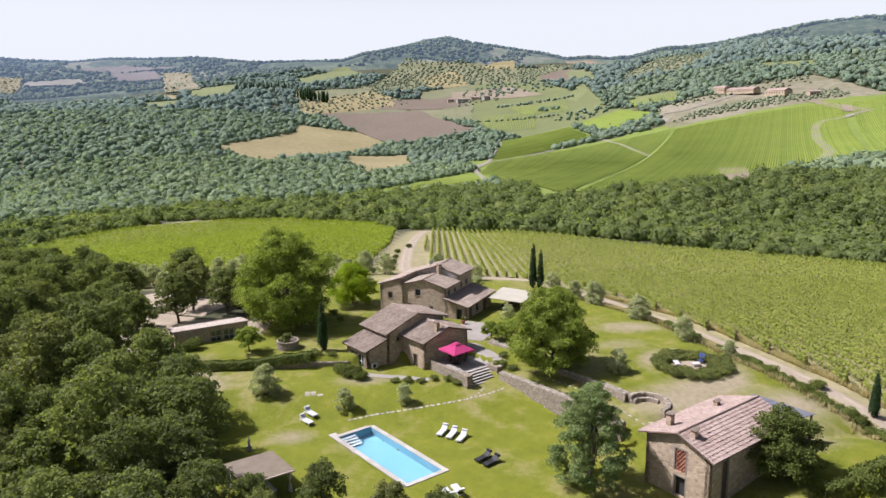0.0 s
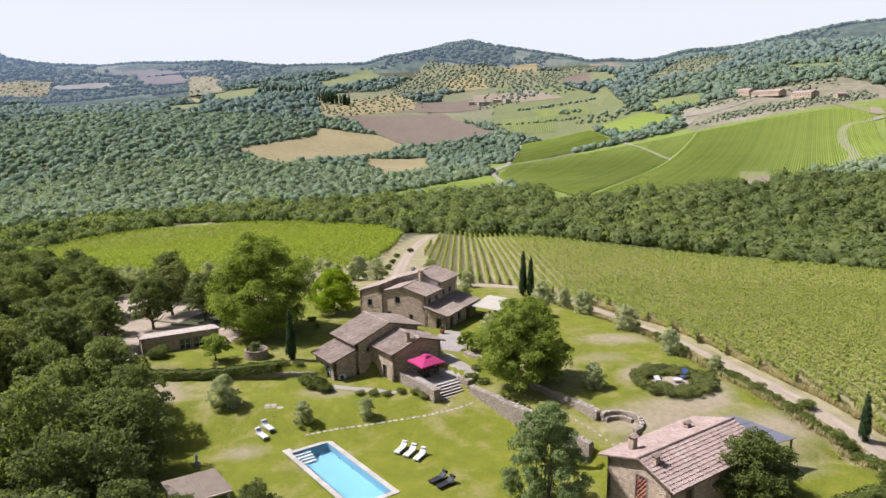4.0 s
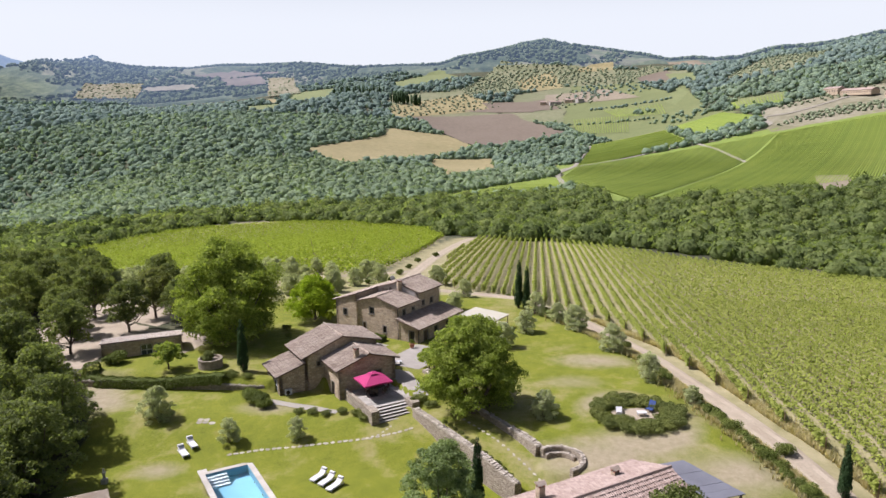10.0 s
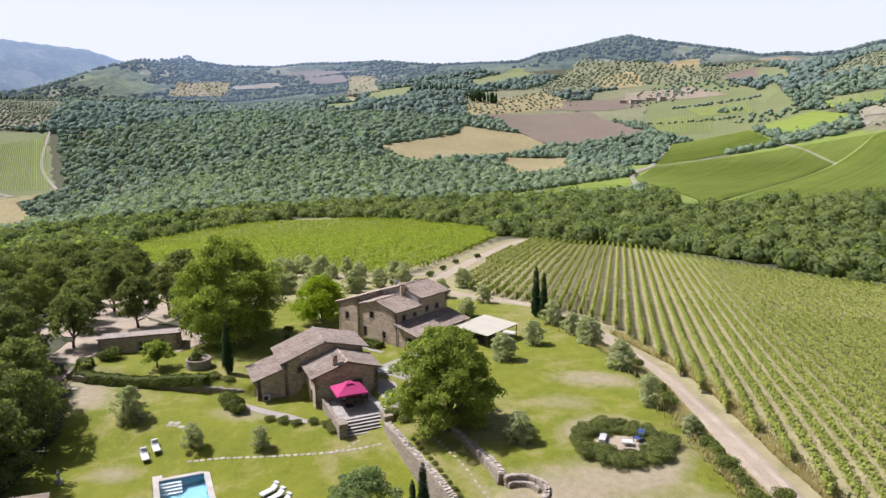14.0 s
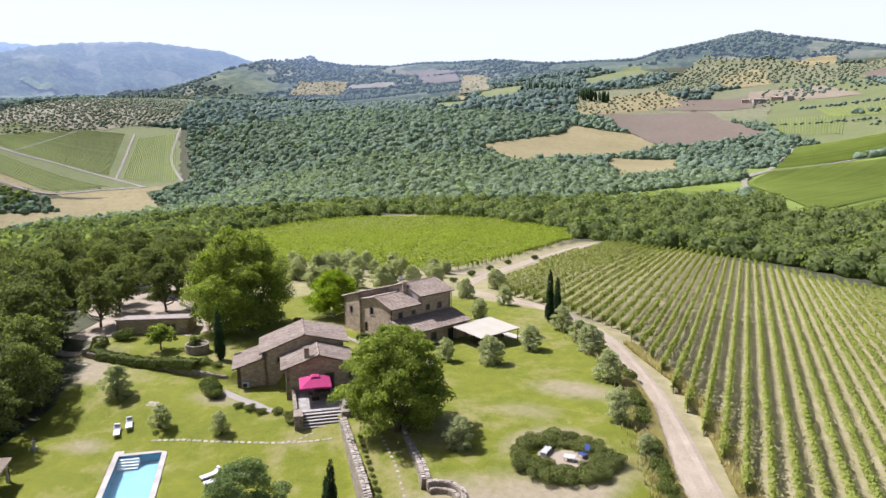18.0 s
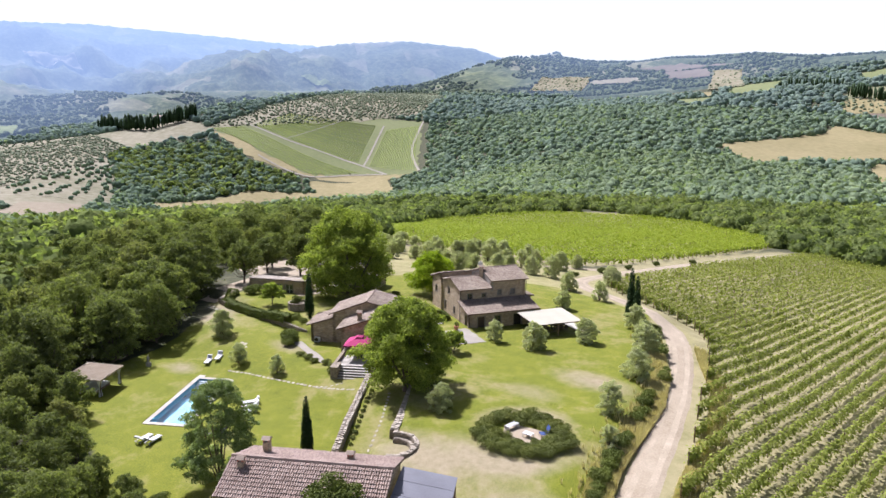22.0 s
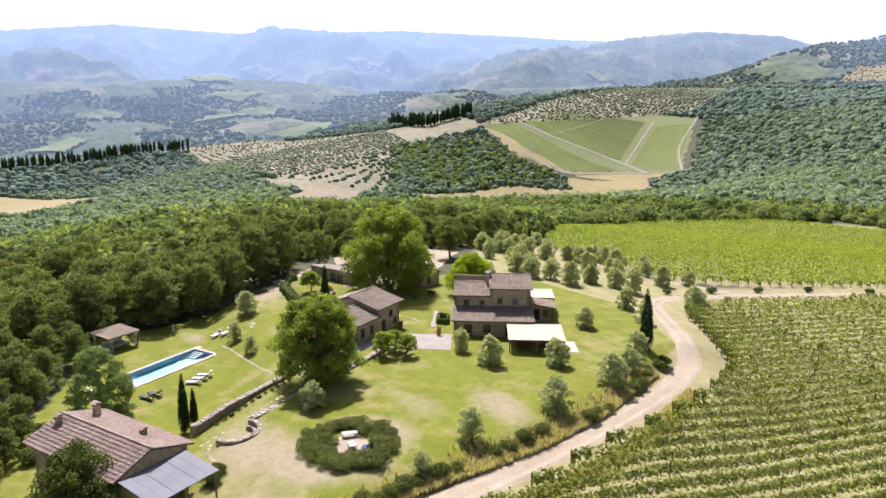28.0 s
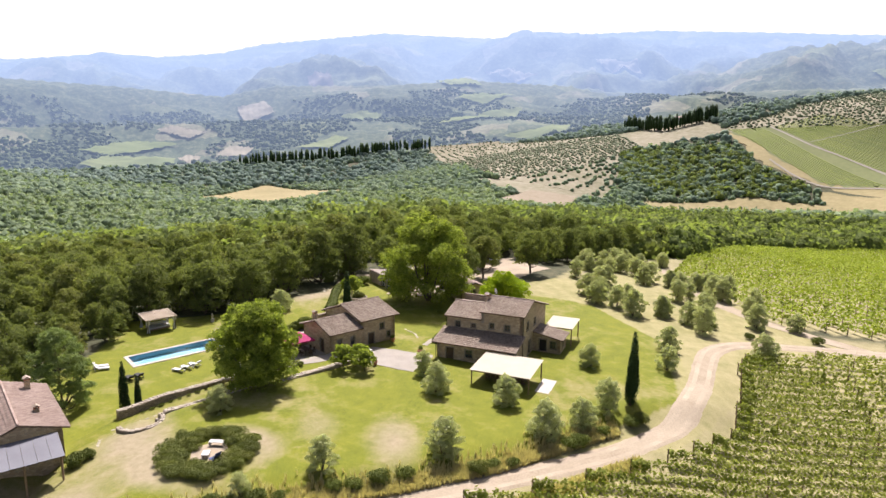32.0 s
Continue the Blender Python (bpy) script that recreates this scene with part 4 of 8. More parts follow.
# open farmed slopes under the hilltop: bare olive ground and grassy vine ground, with no wood on them
for corners in ([(-190, 1428), (-33, 1476), (42, 1229), (-152, 1180)], [(-33, 1476), (58, 1795), (251, 1702), (203, 1476)], [(251, 1702), (354, 1603), (325, 1419), (203, 1476)], [(42, 1229), (82, 1422), (203, 1476), (143, 1106)], [(325, 1419), (354, 1603), (440, 1440), (385, 1290)]):
    field("olive_ground", corners, M_F_TURF, "dry grassy ground of olive groves under the hilltop", 0.2, 26)
for corners in ([(143, 1106), (203, 1476), (325, 1419), (350, 1120)], [(143, 1106), (341, 970), (365, 915), (203, 900)], [(143, 1106), (350, 1130), (385, 1290), (341, 970)]):
    field("grassy_slope", corners, M_F_HILLVINE, "grassy slope between small vineyards", 0.2, 26)


def far_vines(corners, rows, label, soil=None):
    """A distant vineyard: its ground and rows of low hedges that follow it."""
    field("far_vineyard", corners, soil or M_F_VINE, label, 0.5)
    a, b, c, d = [np.array(p, float) for p in corners]
    V, F = [], []
    segs = 14
    for r in range(rows):
        f = (r + 0.5) / rows
        p, q = a + (b - a) * f, d + (c - d) * f
        t = np.linspace(0.02, 0.98, segs + 1)[:, None]
        line = p + (q - p) * t
        dirn = (q - p) / np.linalg.norm(q - p)
        side = np.array([dirn[1], -dirn[0]]) * 0.5
        z = height(line[:, 0], line[:, 1]) + 0.35
        base = len(V) * 0 + sum(len(k) for k in V)
        ring = np.concatenate([np.c_[line - side, z], np.c_[line - side * 0.85, z + 0.7], np.c_[line + side * 0.85, z + 0.7], np.c_[line + side, z]])
        V.append(ring)
        n = segs + 1
        i = np.arange(segs)
        for k in range(3):
            F.append(np.stack([base + k * n + i, base + k * n + i + 1, base + (k + 1) * n + i + 1, base + (k + 1) * n + i], -1))
    ob = fast_mesh("far_vine_rows", np.concatenate(V), np.concatenate(F), M_ROWS)
    tagged(ob, "distant trained vine rows on a slope", "vines", kind="stuff")


field("grassy_slope", [(88, 312), (352, 380), (352, 762), (96, 785)], M_F_VINE, "grassy green slope under the opposite vineyards", 0.2, 30)
field("grassy_slope", [(352, 380), (532, 393), (702, 690), (352, 762)], M_F_VINE, "grassy green slope beside the opposite vineyards", 0.2, 30)
field("farm_ground", [(340, 745), (590, 700), (590, 850), (380, 885)], M_F_OLIVE, "dry grass round the hillside farm", 0.22, 18)
far_vines([(100, 318), (345, 390), (530, 700), (348, 738)], 105, "wide green vineyard on the opposite slope")
far_vines([(348, 742), (128, 775), (88, 615), (98, 325)], 80, "green vineyard slope below a white road")
far_vines([(350, 392), (520, 400), (690, 690), (536, 690)], 64, "steep vineyard beside a winding track")
far_vines([(-40, 415), (80, 640), (100, 590), (60, 420)], 18, "narrow vineyard tongue in the valley")
field("dry_margin", [(-1060, 632), (-1015, 800), (-775, 905), (-612, 702)], M_F_HILLVINE, "grassy margins between the hill vineyards", 0.25, 20)
field("straw_margin", [(-1060, 634), (-612, 704), (-660, 672), (-900, 616)], M_F_STRAW, "dry straw margin under the hill vineyards", 0.2, 16)
far_vines([(-1012, 700), (-1010, 785), (-830, 842), (-745, 716)], 40, "striped vineyard on a rounded hill", M_F_HILLVINE)
far_vines([(-1052, 640), (-1017, 683), (-715, 690), (-783, 648)], 14, "green vineyard below a white track", M_F_HILLVINE)
far_vines([(-803, 836), (-765, 880), (-625, 708), (-722, 711)], 24, "vineyard strip beside the woods", M_F_HILLVINE)
far_vines([(165, 1141), (252, 1101), (226, 963), (158, 1028)], 22, "pale striped vineyard under a hamlet", M_F_HILLVINE)
far_vines([(221, 1176), (310, 1119), (296, 1030), (232, 1098)], 20, "pale vineyard beside a hamlet", M_F_HILLVINE)
far_vines([(124, 765), (165, 926), (267, 920), (270, 800)], 34, "bright green vineyard above a white road")
far_vines([(275, 930), (349, 940), (372, 850), (285, 812)], 22, "striped vineyard on the opposite slope")
far_vines([(374, 986), (435, 949), (413, 885), (366, 938)], 16, "small vineyard near the winery")
field("bare_patch", [(237, 405), (252, 391), (222, 324), (202, 319)], M_F_TAN, "bare earth patch in the vineyard", 0.9, 6)
field("bare_patch", [(503, 739), (517, 687), (527, 636), (499, 641)], M_F_TAN, "bare earth by the farm track", 1.0, 6)
field("meadow", [(588, 997), (643, 937), (625, 897), (574, 955)], M_F_GREEN, "green meadow strip on the wooded hill", 1.0)
field("meadow", [(396, 1446), (432, 1377), (405, 1249), (376, 1328)], M_F_GREEN, "small green field high on the slope", 1.0)
field("meadow", [(-451, 1599), (-344, 1615), (-319, 1368), (-388, 1355)], M_F_GREEN, "pale green field among far woods", 1.0)
field("straw_field", [(-481, 1504), (-432, 1459), (-410, 1354), (-452, 1387)], M_F_STRAW, "small straw field among far woods", 1.0)

field("tan_bank", [(133, 1330), (141, 1397), (260, 1391), (300, 1225)], M_F_TAN, "bare tan bank above a hamlet", 0.9)
field("ploughed_field", [(9, 1344), (116, 1339), (107, 1240), (29, 1254)], M_F_BROWN, "bare brown field beside olive rows", 0.9)
field("olive_ground", [(430, 1190), (560, 1330), (640, 1210), (500, 1090)], M_F_TURF, "grassy ground of a hillside olive grove", 0.8)
field("olive_ground", [(270, 1500), (400, 1620), (450, 1540), (310, 1440)], M_F_TURF, "dry ground of an olive grove under the hilltop", 0.8)
field("olive_ground", [(-60, 1480), (70, 1600), (90, 1460), (0, 1400)], M_F_TURF, "grassy olive grove on the far slope", 0.8)

M_FARROAD = mottled("far_white_road", [(0.3, (0.195, 0.171, 0.128)), (0.7, (0.260, 0.238, 0.190))], 0.05, 0.5, 0.95, 0.2, 0.1, local=False)
ribbon("far_road", [(78, 500), (84, 560), (95, 690), (118, 748), (190, 769), (270, 793), (320, 795), (356, 788), (362, 815), (372, 838), (400, 824), (470, 835)], 5, M_FARROAD, 0.95, "white gravel road winding up the vineyard slope", "road")
ribbon("far_road", [(95, 690), (121, 760), (140, 840), (161, 914), (152, 990)], 5, M_FARROAD, 0.95, "white gravel road along the valley fields", "road")
ribbon("far_road", [(270, 331), (294, 373), (337, 426), (393, 529), (444, 606), (477, 618), (527, 640)], 8, M_FARROAD, 0.95, "white track between two vineyards", "road")
ribbon("far_road", [(268, 786), (270, 701), (254, 574)], 4, M_FARROAD, 0.95, "narrow pale lane across the vineyard", "road")
ribbon("far_road", [(-1023, 695), (-915, 700), (-831, 711), (-734, 709), (-667, 695)], 3.5, M_FARROAD, 0.95, "pale track through the vineyard", "road")
ribbon("far_road", [(-820, 847), (-768, 768), (-732, 710)], 3.5, M_FARROAD, 0.95, "pale track between two vineyards", "road")
ribbon("far_road", [(-775, 905), (-740, 850), (-689, 776), (-613, 707)], 3.5, M_FARROAD, 0.95, "pale track between vineyard and wood", "road")
ribbon("far_road", [(-899, 631), (-832, 632), (-780, 643), (-729, 677), (-671, 696)], 3.5, M_FARROAD, 0.95, "pale track along the vineyard's foot", "road")
ribbon("far_road", [(-915, 706), (-905, 770), (-901, 822)], 3, M_FARROAD, 0.95, "narrow path up the striped vineyard", "road")

ICO_T = (1 + 5 ** 0.5) / 2
ICO_V = np.array([(-1, ICO_T, 0), (1, ICO_T, 0), (-1, -ICO_T, 0), (1, -ICO_T, 0), (0, -1, ICO_T), (0, 1, ICO_T), (0, -1, -ICO_T), (0, 1, -ICO_T), (ICO_T, 0, -1), (ICO_T, 0, 1), (-ICO_T, 0, -1), (-ICO_T, 0, 1)]) / math.hypot(1, ICO_T)
ICO_F = np.array([(0, 11, 5), (0, 5, 1), (0, 1, 7), (0, 7, 10), (0, 10, 11), (1, 5, 9), (5, 11, 4), (11, 10, 2), (10, 7, 6), (7, 1, 8), (3, 9, 4), (3, 4, 2), (3, 2, 6), (3, 6, 8), (3, 8, 9), (4, 9, 5), (2, 4, 11), (6, 2, 10), (8, 6, 7), (9, 8, 1)])


def clumps(name, x, y, radius, tall, mat, rng, label, tufts=0, lift=0.0, rough=0.25, sink=0.3, tuft=0.42, flat=False):
    """Many rough crowns standing on the ground, each a lumpy core with leafy tufts; one mesh."""
    n = len(x)
    z = surface(x, y) + lift
    a = rng.uniform(0, 6.28, n)
    ca, sa = np.cos(a), np.sin(a)
    k = (1 + rng.uniform(-rough, rough, (n, len(ICO_V)))) * (0.9 if tufts else 1.0)
    px, py, pz = ICO_V[:, 0] * k, ICO_V[:, 1] * k, ICO_V[:, 2] * k
    v = np.empty((n, len(ICO_V), 3))
    v[..., 0] = x[:, None] + radius[:, None] * (px * ca[:, None] - py * sa[:, None])
    v[..., 1] = y[:, None] + radius[:, None] * (px * sa[:, None] + py * ca[:, None])
    v[..., 2] = z[:, None] + tall[:, None] * (pz * 0.5 + 0.5 - sink * 0.5)
    f = (ICO_F[None] + (np.arange(n) * len(ICO_V))[:, None, None]).reshape(-1, 3)
    v = v.reshape(-1, 3)
    if tufts:
        m = n * tufts
        d = rng.normal(size=(m, 3))
        d[:, 2] = np.abs(d[:, 2]) - 0.25
        d /= np.linalg.norm(d, axis=1)[:, None]
        r, h = np.repeat(radius, tufts), np.repeat(tall, tufts) * 0.5
        g = rng.uniform(0.86, 1.16, m)
        c = np.stack([np.repeat(x, tufts) + d[:, 0] * r * g, np.repeat(y, tufts) + d[:, 1] * r * g, np.repeat(z, tufts) + h * (d[:, 2] * g + 1 - sink)], -1)
        nn = d + rng.normal(size=(m, 3)) * 0.45
        u = np.cross(nn, rng.normal(size=(m, 3)))
        u /= np.linalg.norm(u, axis=1)[:, None]
        w = np.cross(nn, u)
        w /= np.linalg.norm(w, axis=1)[:, None]
        s = (r * tuft * rng.uniform(0.6, 1.4, m))[:, None]
        q = np.stack([c - u * s, c + w * s * 0.8, c + u * s, c - w * s * 0.8], 1).reshape(-1, 3)
        i = np.arange(m)[:, None] * 4 + len(v)
        f = np.concatenate([f, i + np.array([[0, 1, 2]]), i + np.array([[0, 2, 3]])])
        v = np.concatenate([v, q])
    ob = fast_mesh(name, v, f, mat, flat=flat)
    tone = rng.uniform(0, 1, n)
    tones = np.repeat(tone, len(ICO_V))
    if tufts:
        tones = np.concatenate([tones, np.repeat(tone, tufts * 4)])
    ob.data.attributes.new("tone", "FLOAT", "POINT").data.foreach_set("value", tones.astype(np.float32))
    return tagged(ob, label, "woodland", kind="stuff")


def is_open(x, y, grow=0.0):
    r = np.zeros(x.shape, bool)
    for poly in OPEN:
        r |= inside(poly, x, y)
    return r


def scatter_ring(r0, r1, spacing, rng, az0=-138, az1=55):
    """Places strewn over a sector of the country round the villa."""
    count = int((r1 ** 2 - r0 ** 2) / 2 * radians(az1 - az0) / (spacing ** 2 * 0.82))
    r, a = np.sqrt(rng.uniform(r0 ** 2, r1 ** 2, count)), rng.uniform(radians(az0), radians(az1), count)
    return 20 + r * np.sin(a), -10 + r * np.cos(a)


rng = np.random.RandomState(11)


def ring_wood(r0, r1, spacing, size, tufts, name, mat, tuft=0.36):
    x, y = scatter_ring(r0, r1, spacing, rng)
    keep = ~is_open(x, y)
    near = inside([(-75, -110), (-75, 75), (-38, 64), (-10, 90), (10, 215), (80, 176), (140, 100), (160, -120)], x, y)
    keep &= ~near
    A = np.degrees(np.arctan2(x - 40, y + 30))
    keep &= (np.hypot(x - 40, y + 30) < 1520) | (A > -70)
    # the woods thin out to groves and glades on the far northern and western hills
    far = smooth(1250, 1700, np.hypot(x, y))
    keep &= (np.sin(x * 0.011 + 1.3 * np.sin(y * 0.007)) + np.sin(y * 0.013 + x * 0.004)) > (-3 + 3.0 * far)
    x, y = x[keep], y[keep]
    s = size * np.exp(rng.normal(size=len(x)) * 0.36)
    s = np.clip(s, size * 0.55, size * 1.75)
    clumps(name, x, y, s, s * rng.uniform(1.4, 2.1, len(x)), mat, rng, "dense mixed oak woodland in full leaf, crown beside crown", tufts, sink=0.5, tuft=tuft, flat=r0 > 400)


ring_wood(95, 420, 5.2, 3.3, 60, "woodland", M_FARTREE, 0.155)
# nearer woods: a weaker haze tint painted into the leaf colour
M_MIDTREE = leaf_material("haze_tinted_oak", (0.127, 0.176, 0.110), (0.283, 0.341, 0.196), "island", 0.32, 0.012, clumpy=0.6)
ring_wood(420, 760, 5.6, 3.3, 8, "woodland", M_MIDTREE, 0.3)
ring_wood(760, 1180, 7.0, 4.0, 3, "woodland", M_HAZECROWN)
ring_wood(1180, 1760, 9.8, 5.0, 1, "woodland", M_HAZECROWN_FAR)
# these crowns carry the backdrop's blue emission in place of haze
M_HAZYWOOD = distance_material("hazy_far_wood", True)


def hazy_wood(r0, r1, spacing, size, az0, az1, glade, label):
    """Woods on the far hills, between their fields and glades."""
    x, y = scatter_ring(r0, r1, spacing, rng, az0, az1)
    R, A = np.hypot(x - 40, y + 30), np.degrees(np.arctan2(x - 40, y + 30))
    k = ~is_open(x, y) & (R > begin(A)) & ((np.sin(x * 0.011 + 1.3 * np.sin(y * 0.007)) + np.sin(y * 0.013 + x * 0.004) + 0.6 * np.sin(x * 0.031 - y * 0.023)) > glade)
    x, y = x[k], y[k]
    s = size * rng.uniform(0.5, 1.3, len(x))
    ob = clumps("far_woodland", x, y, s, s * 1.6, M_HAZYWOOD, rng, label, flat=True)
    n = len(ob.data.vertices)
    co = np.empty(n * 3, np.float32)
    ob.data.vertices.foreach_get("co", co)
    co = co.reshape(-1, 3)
    ob.data.attributes.new("haze_glow", "FLOAT", "POINT").data.foreach_set("value", haze_glow(co[:, 0], co[:, 1]).astype(np.float32))


hazy_wood(1750, 3000, 14, 5.6, -42, 50, -0.9, "hazy woods on the far northern hills")
hazy_wood(1540, 2500, 13, 5.6, -125, -42, -0.55, "hazy woods on the slopes of the western valley")
# a wood in the middle of the western olive grove
x, y = rng.uniform(-1040, -760, 900), rng.uniform(385, 630, 900)
k = inside([(-1023, 443), (-978, 597), (-891, 607), (-783, 628), (-821, 434), (-870, 387)], x, y)
s = 5.0 * rng.uniform(0.7, 1.3, k.sum())
clumps("woodland", x[k], y[k], s, s * 1.7, M_FARTREE, rng, "dark copse on the olive hill", 4)


def grove(corners, spacing, size, label, mat):
    a, b, c, d = [np.array(p, float) for p in corners]
    spacing, size = spacing * 0.78, size * 0.74
    n, m = int(np.linalg.norm(b - a) / spacing), int(np.linalg.norm(d - a) / spacing)
    s, t = np.meshgrid((np.arange(n) + 0.5) / n, (np.arange(m) + 0.5) / m)
    s, t = s.ravel(), t.ravel()
    p = a * ((1 - s) * (1 - t))[:, None] + b * (s * (1 - t))[:, None] + c * (s * t)[:, None] + d * ((1 - s) * t)[:, None]
    p += rng.uniform(-0.3, 0.3, p.shape) * spacing
    p = p[rng.uniform(0, 1, len(p)) > 0.2]
    k = size * rng.uniform(0.7, 1.3, len(p))
    clumps("olive_grove", p[:, 0], p[:, 1], k, k * 1.7, mat, rng, label)


grove([(-1500, 163), (-1472, 309), (-1192, 496), (-1282, 159)], 11, 3.0, "scattered olive trees on bare ground", M_FAROLIVE)
grove([(-1282, 159), (-1192, 496), (-1040, 483), (-850, 200)], 11, 3.1, "scattered grey-green olive trees on bare ground", M_FAROLIVE)
grove([(-1050, 640), (-1220, 1420), (-1000, 1250), (-800, 930)], 11.5, 3.3, "rows of olive trees on a pale hillside", M_FAROLIVE)
grove([(-170, 1300), (-25, 1435), (50, 1301), (-155, 1175)], 14, 3.4, "olive rows on a far slope", M_FAROLIVE)
grove([(430, 1190), (560, 1330), (640, 1210), (500, 1090)], 12, 3.6, "olive trees on a grassy hillside", M_FAROLIVE)
grove([(270, 1500), (400, 1620), (450, 1540), (310, 1440)], 13, 3.6, "olive trees under the hilltop", M_FAROLIVE)
grove([(-60, 1480), (70, 1600), (90, 1460), (0, 1400)], 12, 3.6, "olive trees on the far slope", M_FAROLIVE)
grove([(-587, 1867), (-514, 1871), (-415, 1566), (-494, 1558)], 15, 4.0, "olive rows on the far slope", M_FAROLIVE)
grove([(-1031, 1719), (-894, 1782), (-863, 1653), (-990, 1593)], 14, 4.6, "olive trees on the far ridge", M_FAROLIVE)
grove([(350, 770), (560, 712), (560, 760), (400, 800)], 9, 3.0, "grey olive trees below the hillside farm", M_FAROLIVE)
grove([(395, 860), (560, 800), (585, 850), (400, 895)], 10, 3.2, "olive trees above the hillside farm", M_FAROLIVE)
grove([(130, 1240), (215, 1260), (330, 1420), (160, 1420)], 16, 3.4, "olive rows round a hamlet", M_FAROLIVE)
grove([(-33, 1476), (58, 1795), (251, 1702), (203, 1476)], 17, 4.0, "olive rows under the hilltop", M_FAROLIVE)
grove([(251, 1702), (354, 1603), (325, 1419), (203, 1476)], 18, 4.0, "olive rows under the hilltop", M_FAROLIVE)
grove([(190, 1330), (203, 1476), (325, 1419), (330, 1260)], 20, 4.4, "scattered trees among small fields", M_HAZECROWN_FAR)
grove([(240, 1010), (345, 1020), (365, 960), (290, 940)], 17, 4.2, "scattered trees among small fields", M_HAZECROWN)
grove([(-1040, 483), (-994, 440), (-773, 327), (-850, 200)], 15, 4.4, "scattered trees on bare terraces", M_HAZECROWN)


grove([(143, 1100), (341, 975), (346, 985), (147, 1112)], 9, 3.6, "hedgerow trees between small fields", M_HAZECROWN)
grove([(255, 1080), (285, 1060), (292, 1088), (262, 1104)], 10, 5.0, "clump of trees beside a vineyard", M_HAZECROWN)
grove([(200, 1190), (330, 1135), (333, 1147), (204, 1204)], 9, 3.8, "hedgerow trees between small fields", M_HAZECROWN_FAR)


def far_cypress(line, count, tall, label):
    pts = np.array(line, float)
    t = np.linspace(0, len(pts) - 1, count)
    x, y = np.interp(t, np.arange(len(pts)), pts[:, 0]), np.interp(t, np.arange(len(pts)), pts[:, 1])
    x, y = x + rng.uniform(-5, 5, count), y + rng.uniform(-5, 5, count)
    k = tall * rng.uniform(0.7, 1.15, count)
    clumps("cypress_row", x, y, k * 0.1, k, M_CYPRESS, rng, label, sink=0.0)


far_cypress([(-1260, 545), (-1205, 540), (-1163, 548), (-1120, 562), (-1130, 610), (-1136, 640), (-1142, 667)], 110, 27, "dark cypresses round a hilltop villa")
far_cypress([(-1470, 165), (-1480, 84), (-1470, 16), (-1450, -28), (-1440, -100), (-1440, -170), (-1420, -240)], 150, 27, "row of dark cypresses along a wooded crest")
far_cypress([(-1150, 1150), (-1190, 1330), (-1240, 1440)], 22, 17, "row of cypresses on the skyline")
far_cypress([(-172, 1330), (-111, 1300)], 26, 24, "dark cypress stand on the far slope")
far_cypress([(-316, 1448), (-206, 1448)], 26, 20, "row of cypresses along a far lane")


def far_house(x, y, w, d, h, turn, wall, roof, label):
    e = thing("farmhouse", label, "house", "far farmhouses", at=(x, y, H(x, y) - 0.5), turn=turn)
    bm = bmesh.new()
    box(bm, -w / 2, w / 2, -d / 2, d / 2, 0, h)
    part("wall", bm, wall, e)
    bm = bmesh.new()
    prism(bm, [(-w / 2 - 0.4, -d / 2 - 0.4, h), (-w / 2 - 0.4, d / 2 + 0.4, h), (-w / 2 - 0.4, 0, h + d * 0.22)], [(w / 2 + 0.4, -d / 2 - 0.4, h), (w / 2 + 0.4, d / 2 + 0.4, h), (w / 2 + 0.4, 0, h + d * 0.22)])
    part("roof", bm, roof, e)
    for k in range(int(w / 4)):
        bm = bmesh.new()
        box(bm, -w / 2 + 2 + 4 * k, -w / 2 + 3.1 + 4 * k, -d / 2 - 0.06, -d / 2 + 0.1, h * 0.45, h * 0.75)
        part("window", bm, M_DARK, e)


for k, (x, y, w, d, h, a) in enumerate([(150, 1290, 22, 10, 7, 10), (178, 1300, 16, 9, 6, -15), (196, 1285, 14, 9, 8, 30), (128, 1302, 12, 8, 6, 0), (478, 838, 60, 13, 6, -72), (466, 866, 24, 12, 8, -72), (500, 780, 30, 14, 7, -72), (524, 744, 14, 9, 6, 0), (-1175, 618, 26, 14, 10, 30), (230, 2480, 30, 14, 12, 10), (190, 2470, 22, 12, 9, -10), (-520, 1980, 18, 10, 7, 0)]):
    far_house(x, y, w, d, h, a, M_PALE if k in (0, 2, 8) else M_STONE, M_TILE_BARN, "distant pale farmhouse with a tiled roof" if k in (0, 2, 8) else "distant stone farmhouse with a tiled roof")


# ---- plants close by ----
def leaf_cloud(centres, radii, count, size, rng, squash=0.8, shell=0.35):
    """Small quads spread over the outside of many lumps."""
    w = radii ** 2
    pick = rng.choice(len(centres), count, p=w / w.sum())
    d = rng.normal(size=(count, 3))
    d /= np.linalg.norm(d, axis=1)[:, None]
    d[:, 2] = np.where(d[:, 2] < -0.35, -d[:, 2], d[:, 2])
    rr = radii[pick] * (1 - shell + (shell + 0.18) * rng.uniform(0, 1, count) ** 0.7)
    p = centres[pick] + d * rr[:, None] * np.array([1, 1, squash])
    nrm = d + rng.normal(size=(count, 3)) * 0.55
    nrm /= np.linalg.norm(nrm, axis=1)[:, None]
    u = np.cross(nrm, rng.normal(size=(count, 3)))
    u /= np.linalg.norm(u, axis=1)[:, None]
    v = np.cross(nrm, u)
    s = size * rng.uniform(0.6, 1.4, count)[:, None]
    q = np.stack([p - u * s * 0.5, p + v * s * 0.32, p + u * s * 0.5, p - v * s * 0.32], 1)
    return q.reshape(-1, 3), np.arange(count * 4).reshape(-1, 4)


